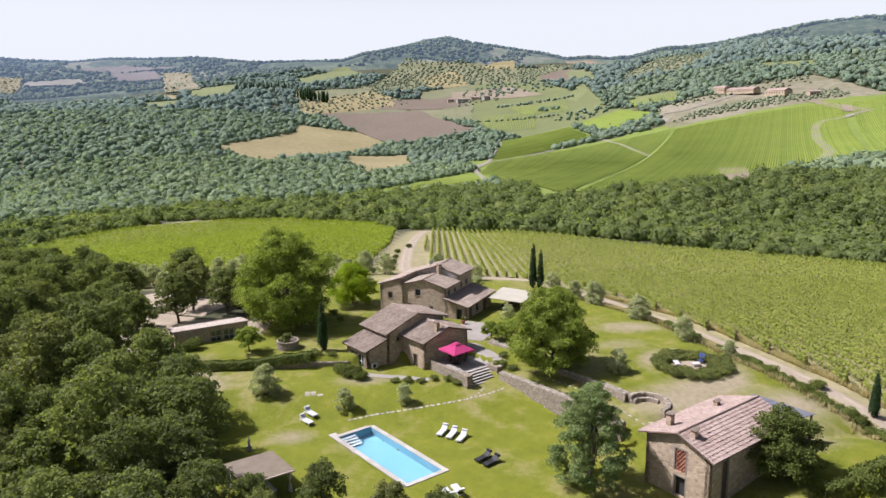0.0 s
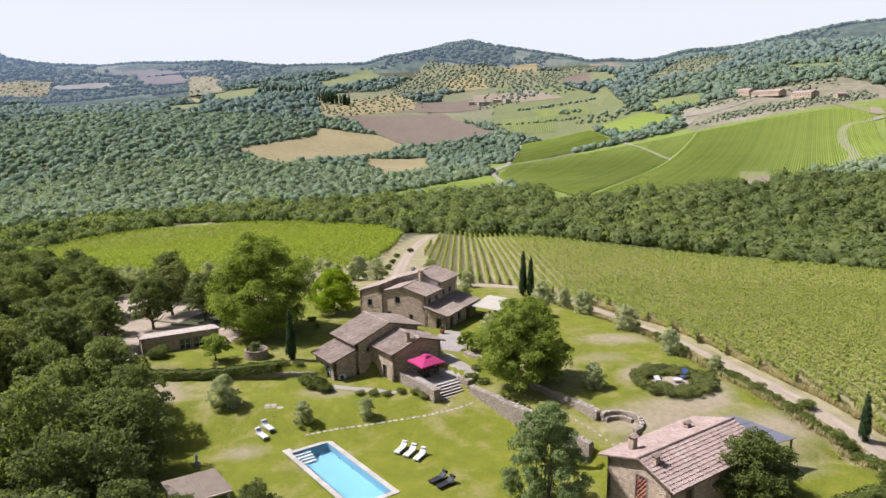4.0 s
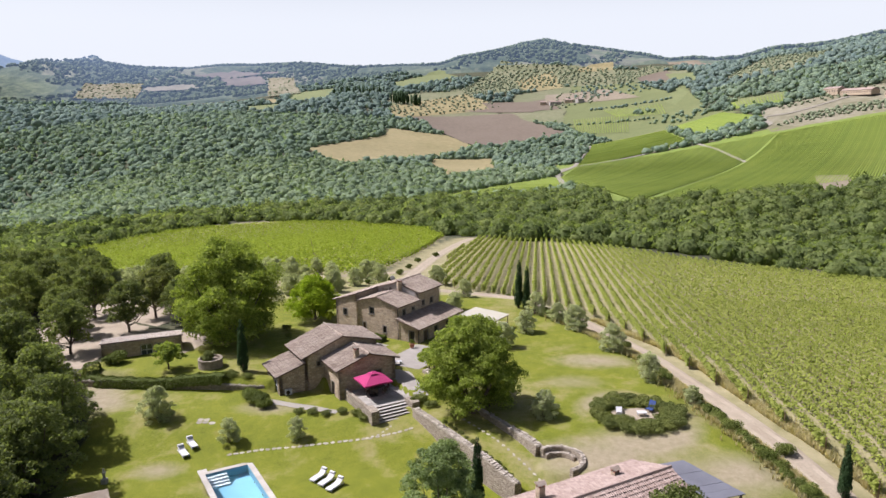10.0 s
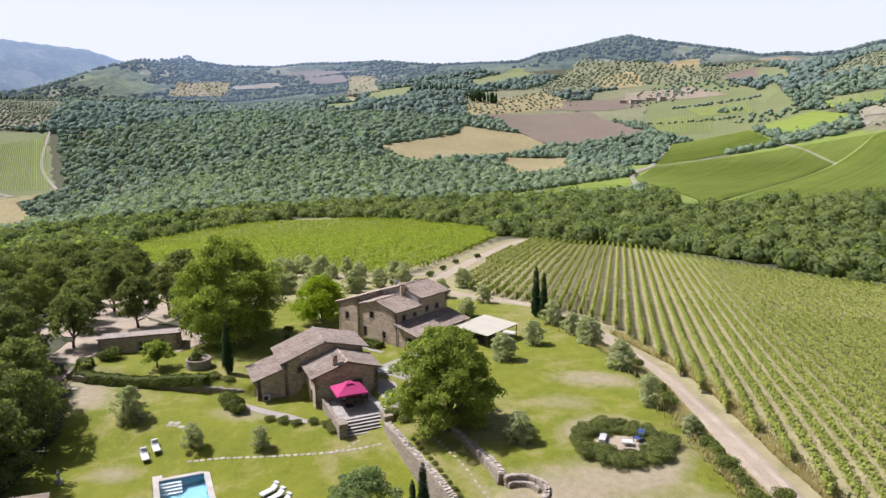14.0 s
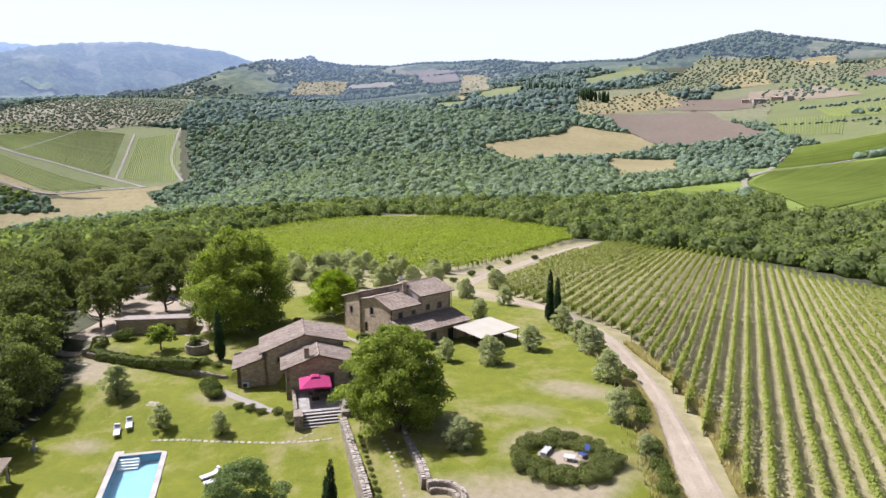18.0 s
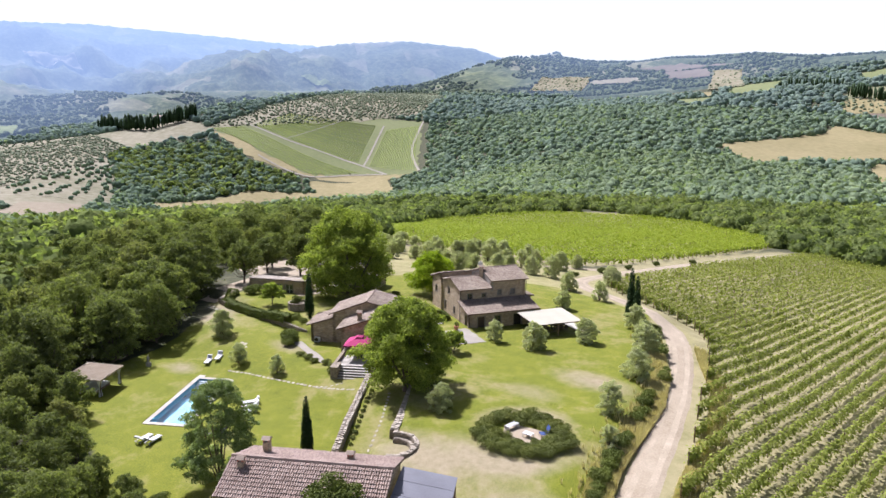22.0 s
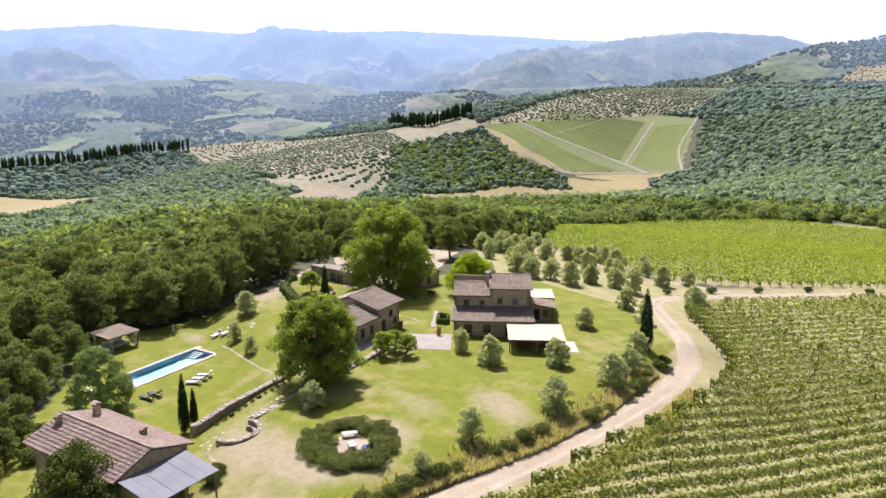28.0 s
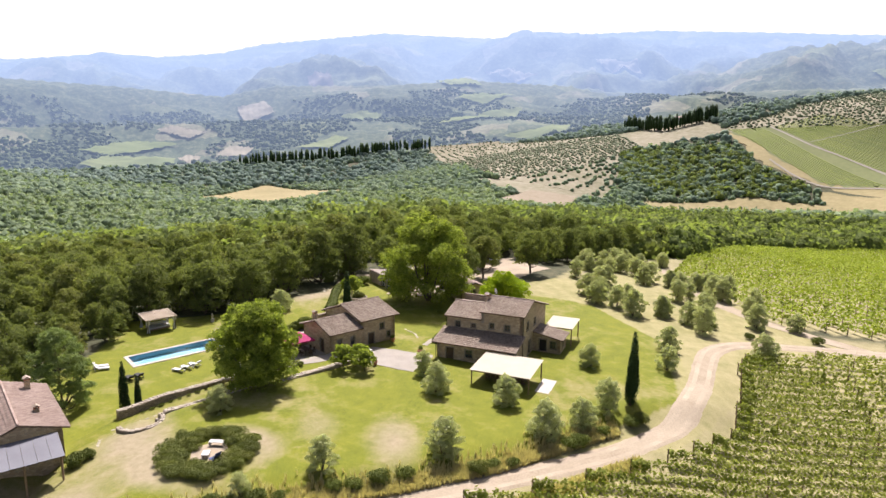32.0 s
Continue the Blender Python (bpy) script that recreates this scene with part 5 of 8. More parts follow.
def crown_lumps(rng, radius, tall, base, lumps, lump=0.36, top=0.35):
    """Centres and sizes of the lumps that fill an uneven crown."""
    c, r = [], []
    for k in range(lumps):
        a, h = k * 2.39996 + rng.uniform(-0.5, 0.5), (k + rng.uniform(0, 1)) / lumps
        prof = math.sin(math.pi * min(1, (h * 0.86 + 0.12)) ** 0.8) ** 0.6
        rad = radius * prof * (0.5 + 0.42 * rng.uniform(0, 1) ** 0.5) * rng.uniform(0.88, 1.06)
        c.append((rad * math.cos(a), rad * math.sin(a), base + tall * (0.08 + 0.84 * h)))
        r.append(radius * lump * rng.uniform(0.7, 1.15))
    return np.array(c), np.array(r)


def tree(name, seed, radius, tall, base, leaves, size, mat, label, category="tree", lumps=26, lump=0.36, trunk=0.25, lean=0.3, inner=True):
    """A tapered trunk with limbs and an uneven crown of many small leaves."""
    r = np.random.RandomState(seed)
    e = thing(name, label, category)
    c, rad = crown_lumps(r, radius, tall - base, base, lumps, lump)
    if inner:
        # a dense heart along the trunk
        h = np.linspace(0.22, 0.8, 7)
        c = np.concatenate([c, np.c_[r.normal(size=(7, 2)) * radius * 0.12, base + (tall - base) * h]])
        rad = np.concatenate([rad, radius * r.uniform(0.36, 0.46, 7)])
    d = r.normal(size=(len(c), 5, 3))
    d /= np.linalg.norm(d, axis=2)[..., None]
    d[..., 2] = np.abs(d[..., 2]) - 0.2
    boughs = (c[:, None] + d * (rad * 0.82)[:, None, None]).reshape(-1, 3)
    sizes = np.repeat(rad, 5) * r.uniform(0.32, 0.52, len(boughs))
    v, f = leaf_cloud(np.concatenate([c, boughs]), np.concatenate([rad * 0.8, sizes]), leaves, size, r, 0.8, 0.5)
    fast_mesh("crown", v, f, mat, e)
    bm = bmesh.new()
    top = base + (tall - base) * 0.62
    pts = [(0, 0, -0.4), (lean * 0.1, 0, base * 0.5), (lean * 0.4, lean * 0.2, base), (lean, lean * 0.3, top)]
    tube(bm, pts, [trunk * 1.25, trunk, trunk * 0.8, trunk * 0.25])
    for k in r.choice(len(c), min(9, len(c)), replace=False):
        s = r.uniform(0.55, 1.0)
        start = Vector((lean * 0.35 * s, lean * 0.15, base * s + 0.1))
        end = Vector(c[k])
        mid = start.lerp(end, 0.5) + Vector((0, 0, -0.15 * radius))
        tube(bm, [start, mid, end], [trunk * 0.5, trunk * 0.32, trunk * 0.1], 5)
    part("trunk", bm, M_BARK, e)
    return e


def place(proto, x, y, scale=1.0, turn=None, label="", z=None, tall=1.0):
    """Another tree like the first one."""
    m = pose(x, y, H(x, y) if z is None else z, 0, 0, rng.uniform(0, 360) if turn is None else turn)
    c = copy_thing(proto, m)
    c.scale = (scale, scale, scale * tall)
    if label:
        c["label"] = label
    return c


def put_first(proto, x, y, scale=1.0, turn=0.0, tall=1.0):
    proto.matrix_world = pose(x, y, H(x, y), 0, 0, turn)
    proto.scale = (scale, scale, scale * tall)


walnut = tree("walnut_tree", 3, 4.9, 10.0, 0.6, 66000, 0.22, M_WALNUT, "broad green walnut tree shading the dry-stone wall", lumps=64, lump=0.29, trunk=0.38, lean=0.4)
put_first(walnut, 11.9, -4.0, 1.1)
oak = tree("oak_tree", 8, 6.3, 12.5, -0.2, 70000, 0.25, M_WALNUT, "tall round oak with yellow-green leaves behind the houses", lumps=68, lump=0.29, trunk=0.36)
put_first(oak, -25.0, 20.6, 1.22)
lime = tree("lime_tree", 5, 4.3, 7.4, 0.2, 34000, 0.22, M_BRIGHT, "low bright lime-green tree beside the house", lumps=46, lump=0.3, trunk=0.2)
put_first(lime, -15.0, 32.4)
barn_tree = tree("round_tree", 14, 3.5, 7.0, 0.4, 24000, 0.2, M_HEDGE, "rounded leafy tree against the barn wall", lumps=26, trunk=0.2)
put_first(barn_tree, 28.2, -29.5)
pool_tree = tree("poplar_tree", 21, 3.7, 10.6, -0.4, 42000, 0.17, M_GREYLEAF, "tall open grey-green tree beside the pool lawn", lumps=72, lump=0.25, trunk=0.18, lean=0.5, inner=False)
put_first(pool_tree, 9.8, -27.6)
olive = tree("olive_tree", 31, 1.8, 3.8, -0.6, 19000, 0.12, M_OLIVE, "silvery olive tree on the lawn", lumps=38, lump=0.3, trunk=0.14, lean=0.15)
tagged(olive, group="olive trees on the lawn")
put_first(olive, -24.3, -5.0, 1.05)
olive_b = tree("olive_tree", 32, 1.7, 4.0, -0.2, 14000, 0.12, M_OLIVE, "silvery olive tree with an open crown on the lawn", lumps=26, lump=0.33, trunk=0.12, lean=-0.12)
tagged(olive_b, group="olive trees on the lawn")
put_first(olive_b, -14.4, -8.9, 0.72)
for x, y, s, o in [(-7.2, -8.0, 0.62, olive_b), (10.0, 16.7, 0.78, olive_b), (15.9, 17.8, 1.0, olive), (19.6, 25.6, 0.95, olive), (8.0, 39.6, 0.85, olive), (19.7, -6.9, 0.82, olive),
                   (33.5, 5.0, 0.9, olive_b), (31.2, 16.9, 1.05, olive), (27.4, 28.2, 1.1, olive), (22.0, 37.0, 1.0, olive_b), (25.2, 33.0, 0.9, olive), (-18.5, 62, 0.9, olive), (9.5, 50, 0.9, olive_b), (1.0, 54, 1.0, olive), (36.8, -2.0, 0.6, olive_b)]:
    place(o, x, y, s)
r2 = np.random.RandomState(4)


def off_track(x, y):
    """Distance from the farm track's middle."""
    best = 1e9
    for (x0, y0), (x1, y1) in zip(TRACK, TRACK[1:]):
        k = min(1, max(0, ((x - x0) * (x1 - x0) + (y - y0) * (y1 - y0)) / ((x1 - x0) ** 2 + (y1 - y0) ** 2)))
        best = min(best, math.hypot(x - x0 - k * (x1 - x0), y - y0 - k * (y1 - y0)))
    return best


for k in range(105):
    x, y = r2.uniform(-75, 8), r2.uniform(46, 92)
    if (inside(GROVE, x, y) or (k % 3 == 0 and inside(BANK, x, y) and y > 58)) and math.hypot(x + 14.6, y - 33) > 12 and off_track(x, y) > 3.6:
        place((olive, olive_b)[k % 2], x, y, r2.uniform(0.85, 1.25), label="grey olive tree in the grove behind the villa")


def cypress(name, seed, radius, tall, label):
    r = np.random.RandomState(seed)
    e = thing(name, label, "cypress")
    h = r.uniform(0.0, 1, 150)
    prof = np.clip(h / 0.12, 0.35, 1) ** 0.5 * (1.015 - h) ** 0.45
    a = r.uniform(0, 6.28, 150)
    c = np.stack([radius * 0.5 * prof * np.cos(a), radius * 0.5 * prof * np.sin(a), 0.1 + (tall - 0.4) * h], -1)
    v, f = leaf_cloud(c, radius * 0.42 * prof + 0.04, 11000, 0.15, r, 1.9)
    fast_mesh("crown", v, f, M_CYPRESS, e)
    bm = bmesh.new()
    tube(bm, [(0, 0, -0.3), (0, 0, tall * 0.5), (0, 0, tall * 0.95)], [radius * 0.22, radius * 0.14, 0.03])
    part("trunk", bm, M_BARK, e)
    return e


cyp = cypress("cypress_tree", 2, 0.95, 8.0, "slender dark cypress standing on the lawn edge")
put_first(cyp, 19.3, 41.0, 0.95, tall=1.16)
place(cyp, 20.6, 40.3, 0.88, tall=1.12)
place(cyp, -18.1, 6.6, 0.92, tall=0.98, label="slender dark cypress above the hedge wall")
place(cyp, 12.6, -19.4, 0.78, tall=1.12, label="small dark cypress at the end of the dry-stone wall")
place(cyp, 11.4, -18.2, 0.58, label="small dark cypress at the end of the dry-stone wall")
place(cyp, 45.4, -18.6, 0.72, label="small dark cypress at the end of the clipped hedge")

# the wood west and south-west of the lawn
wood_a = tree("wood_tree", 41, 3.7, 8.4, 0.0, 8200, 0.3, M_LEAF, "leafy oak at the edge of the wood", lumps=34, lump=0.3, trunk=0.2)
wood_b = tree("wood_tree", 42, 3.3, 7.8, -0.2, 7400, 0.285, M_LEAF, "bushy oak in the wood", lumps=38, lump=0.3, trunk=0.18)
wood_c = tree("wood_tree", 43, 4.2, 9.8, 0.2, 9000, 0.31, M_LEAF, "tall oak in the wood", lumps=38, lump=0.29, trunk=0.24)
for o, (x, y) in ((wood_a, (-36, -14)), (wood_b, (-33, -24)), (wood_c, (-44, -6))):
    tagged(o, group="trees of the wood")
    put_first(o, x, y)
WOOD = [(-100, -95), (-100, 100), (-66, 66), (-62, 44), (-64, 26), (-58, 18), (-60, 10), (-42, 4), (-37, -3), (-33, -12), (-30, -22), (-28, -27.5), (-22, -28.5), (-14, -30.5), (-8, -32), (-3, -33.8), (3, -36.8), (8, -40), (10, -46), (2, -60), (-4, -75), (-10, -95)]
PLACED = [(-36, -14), (-33, -24), (-44, -6)]
r3 = np.random.RandomState(9)
for k in range(3400):
    x, y = r3.uniform(-100, 10), r3.uniform(-95, 100)
    south = x > -26 and y < -26 and y > -62
    if not inside(WOOD, x, y) or min((x - a) ** 2 + (y - b) ** 2 for a, b in PLACED) < (3.5 if south else 4.9) ** 2:
        continue
    if math.hypot(x + 7, y + 85) < 14:
        continue
    PLACED.append((x, y))
    edge = 0.64 if south else 1.0
    place((wood_a, wood_b, wood_c)[k % 3], x, y, edge * r3.uniform(0.8, 1.2) * (1.15 if x > -60 and y > -28 else 1.0))
for x, y, k in [(-29.6, -19.0, 1.0), (-32.4, -11.0, 0.95), (-28.4, -28.0, 1.0)]:
    place(wood_c, x, y, k, label="leafy oak leaning over the pool lawn")
court_tree = tree("yard_tree", 61, 3.5, 8.6, 1.7, 9500, 0.3, M_LEAF, "tall oak with a bare trunk beside the gravel yard", lumps=34, lump=0.3, trunk=0.2, lean=0.4)
tagged(court_tree, group="trees round the gravel yard")
put_first(court_tree, -46, 14, 0.95)
for x, y, s in [(-43, 25, 1.0), (-51, 23, 0.9), (-36, 29, 0.95), (-43, 34, 1.05), (-55, 36, 1.1), (-47, 45, 1.1), (-56, 28, 0.9)]:
    place(court_tree, x, y, s)
# low trees and scrub in the shade south and west of the barn
for x, y, s in [(2.5, -35.6, 0.5), (7.4, -35.2, 0.45), (11.2, -36.4, 0.5), (14.6, -37.6, 0.5), (-4.5, -34.6, 0.55), (27, -44, 0.62), (31, -41, 0.55), (34.5, -39, 0.6), (38.5, -37.5, 0.55), (42.5, -36.5, 0.6), (46.5, -35.5, 0.55), (50.5, -37, 0.6), (37, -43, 0.7), (44, -41, 0.7), (23, -47, 0.6)]:
    place(wood_b, x, y, s, label="low bushy oak behind the barn")


# ---- vineyards close by ----
bm = bmesh.new()
box(bm, -0.05, 0.05, -0.05, 0.05, 0, 1.85)
POST = bpy.data.meshes.new("post")
bm.to_mesh(POST)
bm.free()
POST.materials.append(M_WOOD)


def vine_row(p, q, seed, density, label, group, leaf):
    """One trained row: posts, a wire and a ragged hedge of leaves."""
    r = np.random.RandomState(seed)
    p, q = np.array(p), np.array(q)
    length = np.linalg.norm(q - p)
    ys = p[1] + (q[1] - p[1]) * np.linspace(0, 1, 41)
    weight = np.where(ys < 72, 1.65, 0.5) if density > 30 else np.ones(41)
    n = max(8, int(length * density * weight.mean()))
    t = (r.choice(41, n, p=weight / weight.sum()) + r.uniform(-0.5, 0.5, n)) / 40
    fine = np.where(np.interp(t, np.linspace(0, 1, 41), ys) < 72, 0.84, 1.25) if density > 30 else np.ones(n)
    t = 1 - np.abs(1 - np.abs(t))
    d = (q - p) / length
    side = np.array([d[1], -d[0]])
    lump = 0.5 + 0.5 * np.sin(t * length * 5.3 + r.uniform(0, 6)) * np.sin(t * length * 1.7)
    off = r.normal(size=n) * (0.14 + 0.11 * lump)
    xy = p + d * (t * length)[:, None] + side * off[:, None]
    z = height(xy[:, 0], xy[:, 1]) + 0.3 + (1.2 + 0.4 * lump) * r.uniform(0, 1, n) ** 0.7
    c = np.c_[xy, z]
    nrm = np.c_[side * np.sign(off)[:, None], np.full(n, 1.5)] + r.normal(size=(n, 3)) * 0.5
    nrm /= np.linalg.norm(nrm, axis=1)[:, None]
    u = np.cross(nrm, r.normal(size=(n, 3)))
    u /= np.linalg.norm(u, axis=1)[:, None]
    v = np.cross(nrm, u)
    s = (0.38 * (30 / density) ** 0.45) * (fine * r.uniform(0.6, 1.35, n))[:, None]
    quad = np.stack([c - u * s * 0.5, c + v * s * 0.45, c + u * s * 0.5, c - v * s * 0.45], 1).reshape(-1, 3)
    e = thing("vine_row", label, "vines", group, at=(p[0], p[1], H(*p)))
    off0 = np.array([p[0], p[1], H(*p)])
    fast_mesh("foliage", quad - off0, np.arange(n * 4).reshape(-1, 4), leaf, e)
    count = min(10, max(2, int(length / 7)))
    for k in range(count):
        w = p + d * length * k / max(1, count - 1)
        o = new("post", POST)
        o.parent = e
        o.location = (w[0] - p[0], w[1] - p[1], H(*w) - off0[2] - 0.1)
    return e


def clip_line(poly, o, d, reach=600):
    """Where the line through o along d lies inside the polygon: its longest stretch."""
    t = np.linspace(-reach, reach, 2401)
    k = inside(poly, o[0] + d[0] * t, o[1] + d[1] * t)
    best, start = None, None
    for i, on in enumerate(list(k) + [False]):
        if on and start is None:
            start = i
        if not on and start is not None:
            if best is None or i - start > best[1] - best[0]:
                best = (start, i)
            start = None
    return (t[best[0]], t[best[1] - 1]) if best else None


def vineyard(poly, origin, azimuth, spacing, count, dens, label, group, leaf):
    a = radians(azimuth)
    d, s = np.array([math.sin(a), math.cos(a)]), np.array([math.cos(a), -math.sin(a)])
    for k in range(count):
        o = np.array(origin) + s * spacing * k
        c = clip_line(poly, o, d)
        if c and c[1] - c[0] > 6:
            vine_row(o + d * c[0], o + d * c[1], 100 + k, dens, label, group, leaf)


vineyard(VINES_EAST, (-1, 120), 4.4, 2.07, 84, 40, "long row of trained green vines on wires beside the track", "vine rows by the track", M_VINE)
vineyard(VINES_NORTH, (-60, 60), 74, -2.9, 90, 14, "row of yellow-green vines on the northern slope", "vine rows of the northern vineyard", M_VINE_NORTH)


# ---- houses ----
def wall(parent, a, b, z0, top, holes=(), thick=0.45, mat=None, name="wall"):
    """A wall from a to b on the plan, its outside to the right of that way; top: (distance, height) points; holes: (s0, s1, z0, z1) go through it."""
    a, b = Vector(a), Vector(b)
    length = (b - a).length
    d = (b - a) / length
    inn = Vector((-d.y, d.x)) * thick
    cuts = sorted({0.0, length, *[min(max(s, 0), length) for s, _ in top], *[h[0] for h in holes], *[h[1] for h in holes]})
    tops = lambda s: float(np.interp(s, [p[0] for p in top], [p[1] for p in top]))
    bm = bmesh.new()
    for s0, s1 in zip(cuts, cuts[1:]):
        if s1 - s0 < 1e-4:
            continue
        spans, lo = [], z0
        for h in sorted([h for h in holes if h[0] <= s0 + 1e-4 and h[1] >= s1 - 1e-4], key=lambda h: h[2]):
            if h[2] > lo:
                spans.append((lo, lo, h[2], h[2]))
            lo = h[3]
        spans.append((lo, lo, tops(s0), tops(s1)))
        for l0, l1, h0, h1 in spans:
            p, q = a + d * s0, a + d * s1
            low = [(p.x, p.y, l0), (q.x, q.y, l1), (q.x + inn.x, q.y + inn.y, l1), (p.x + inn.x, p.y + inn.y, l0)]
            up = [(p.x, p.y, h0), (q.x, q.y, h1), (q.x + inn.x, q.y + inn.y, h1), (p.x + inn.x, p.y + inn.y, h0)]
            prism(bm, low, up)
    bmesh.ops.remove_doubles(bm, verts=bm.verts, dist=0.0005)
    w = part(name, bm, mat or M_STONE, parent)
    for h in holes:
        s0, s1, za, zb = h[:4]
        kind = h[4] if len(h) > 4 else "window"
        m = Matrix(((d.x, inn.x / thick, 0, a.x), (d.y, inn.y / thick, 0, a.y), (0, 0, 1, 0), (0, 0, 0, 1)))
        opening(parent, m, s0, s1, za, zb, kind)
    return w


def lattice(bm, xs, zs, y0, y1, m):
    """One connected frame of bars with open lights between them."""
    g = {(i, j, k): bm.verts.new(m @ Vector((x, y, z))) for i, x in enumerate(xs) for j, z in enumerate(zs) for k, y in enumerate((y0, y1))}
    solid = lambda i, j: 0 <= i < len(xs) - 1 and 0 <= j < len(zs) - 1 and (i % 2 == 0 or j % 2 == 0)
    for i in range(len(xs) - 1):
        for j in range(len(zs) - 1):
            if not solid(i, j):
                continue
            bm.faces.new((g[i, j, 0], g[i + 1, j, 0], g[i + 1, j + 1, 0], g[i, j + 1, 0]))
            bm.faces.new((g[i, j, 1], g[i, j + 1, 1], g[i + 1, j + 1, 1], g[i + 1, j, 1]))
            for (a, b), (p, q) in (((i - 1, j), ((i, j + 1), (i, j))), ((i + 1, j), ((i + 1, j), (i + 1, j + 1))), ((i, j - 1), ((i, j), (i + 1, j))), ((i, j + 1), ((i + 1, j + 1), (i, j + 1)))):
                if not solid(a, b):
                    bm.faces.new((g[(*p, 0)], g[(*p, 1)], g[(*q, 1)], g[(*q, 0)]))
    for v in [v for v in bm.verts if not v.link_faces]:
        bm.verts.remove(v)
    bmesh.ops.recalc_face_normals(bm, faces=bm.faces)


def opening(parent, m, s0, s1, z0, z1, kind):
    """A window or door set 0.2 m deep in its hole, with stone surround."""
    bm = bmesh.new()
    for x0, x1, a, b in ((s0 - 0.11, s0 + 0.02, z0, z1), (s1 - 0.02, s1 + 0.11, z0, z1), (s0 - 0.11, s1 + 0.11, z1, z1 + 0.14)):
        box(bm, x0, x1, -0.03, 0.12, a, b, m)
    if kind == "window":
        box(bm, s0 - 0.18, s1 + 0.18, -0.07, 0.14, z0 - 0.1, z0, m)
    surround = part("surround", bm, M_SURROUND, parent)
    if kind == "dark":
        # dark sheet across the hole, in place of an unlit room
        bm = bmesh.new()
        box(bm, s0, s1, 0.38, 0.42, z0, z1, m)
        part("doorway", bm, M_DARK, parent)
        return
    fr, door = bmesh.new(), kind == "door"
    mid = (s0 + s1) / 2
    lattice(fr, (s0, s0 + 0.07, mid - 0.035, mid + 0.035, s1 - 0.07, s1), (z0, z0 + 0.07, (z0 + z1) / 2 - 0.03, (z0 + z1) / 2 + 0.03, z1 - 0.07, z1), 0.16, 0.22, m)
    w = part("door" if door else "window", fr, M_DARKWOOD if not kind == "white" else M_WHITE, parent)
    for x0, x1 in ((s0 + 0.06, mid - 0.03), (mid + 0.03, s1 - 0.06)):
        bm = bmesh.new()
        box(bm, x0, x1, 0.185, 0.195, z0 + 0.06, z1 - 0.06, m)
        p = part("pane", bm, M_PANE if not door else M_DARKWOOD, None)
        p.parent = w


def roof(parent, e0, e1, r0, r1, mat, over=0.35, tiles=True, label=""):
    """One slope: deck and barrel tiles from the eave e0-e1 up to r0-r1."""
    e0, e1, r0, r1 = [np.array(p, float) for p in (e0, e1, r0, r1)]
    up = (r0 - e0) / np.linalg.norm(r0 - e0)
    al = (e1 - e0) / np.linalg.norm(e1 - e0)
    e0, e1 = e0 - up * over - al * over * 0.6, e1 - up * over + al * over * 0.6
    r0, r1 = r0 - al * over * 0.6, r1 + al * over * 0.6
    nrm = np.cross(al, up)
    if nrm[2] < 0:
        nrm = -nrm
    nrm /= np.linalg.norm(nrm)
    bm = bmesh.new()
    prism(bm, [tuple(p) for p in (e0, e1, r1, r0)] if np.cross(al, up)[2] > 0 else [tuple(p) for p in (e0, r0, r1, e1)], [tuple(p + nrm * 0.12) for p in (e0, e1, r1, r0)] if np.cross(al, up)[2] > 0 else [tuple(p + nrm * 0.12) for p in (e0, r0, r1, e1)])
    deck = part("roof_slope", bm, M_DECK, parent)
    width, run = np.linalg.norm(e1 - e0), np.linalg.norm(r0 - e0)
    nc, nr = max(2, int(width / 0.205)), max(2, int(run / 0.38))
    V, F = [], []
    rr = np.random.RandomState(int(abs(e0[0] * 31 + e0[1] * 17 + nc)) % 99991)
    prof = [(-0.5, 0.0), (-0.34, 0.7), (0.0, 1.0), (0.34, 0.7), (0.5, 0.0)]
    n = 0
    for i in range(nc):
        for j in range(nr):
            s, t = (i + 0.5) / nc, j / nr
            lo = e0 + (e1 - e0) * s + (r0 - e0) * t + nrm * (0.125 + rr.uniform(0, 0.025)) + al * rr.uniform(-0.02, 0.02)
            hi = lo + up * (run / nr * 1.12) - nrm * 0.035
            w, g = width / nc * 0.93, 0.085
            for q, k in ((lo, 1.0), (hi, 0.82)):
                for a, b in prof:
                    V.append(q + al * a * w * k + nrm * (b * g * k + (0.03 if k == 1.0 else 0)))
            for k in range(4):
                F.append((n + k, n + k + 1, n + 6 + k, n + 5 + k))
            n += 10
    ob = fast_mesh("roof_tiles", np.array(V), np.array(F), mat, deck)
    tagged(ob, kind="stuff")
    return deck


def ridge_caps(parent, p, q, mat):
    p, q = Vector(p), Vector(q)
    n = max(2, int((q - p).length / 0.4))
    bm = bmesh.new()
    d = (q - p) / n
    for k in range(n):
        tube(bm, [p + d * k, p + d * (k + 1.1)], [0.15, 0.13], 6)
    part("ridge_tiles", bm, mat, parent)


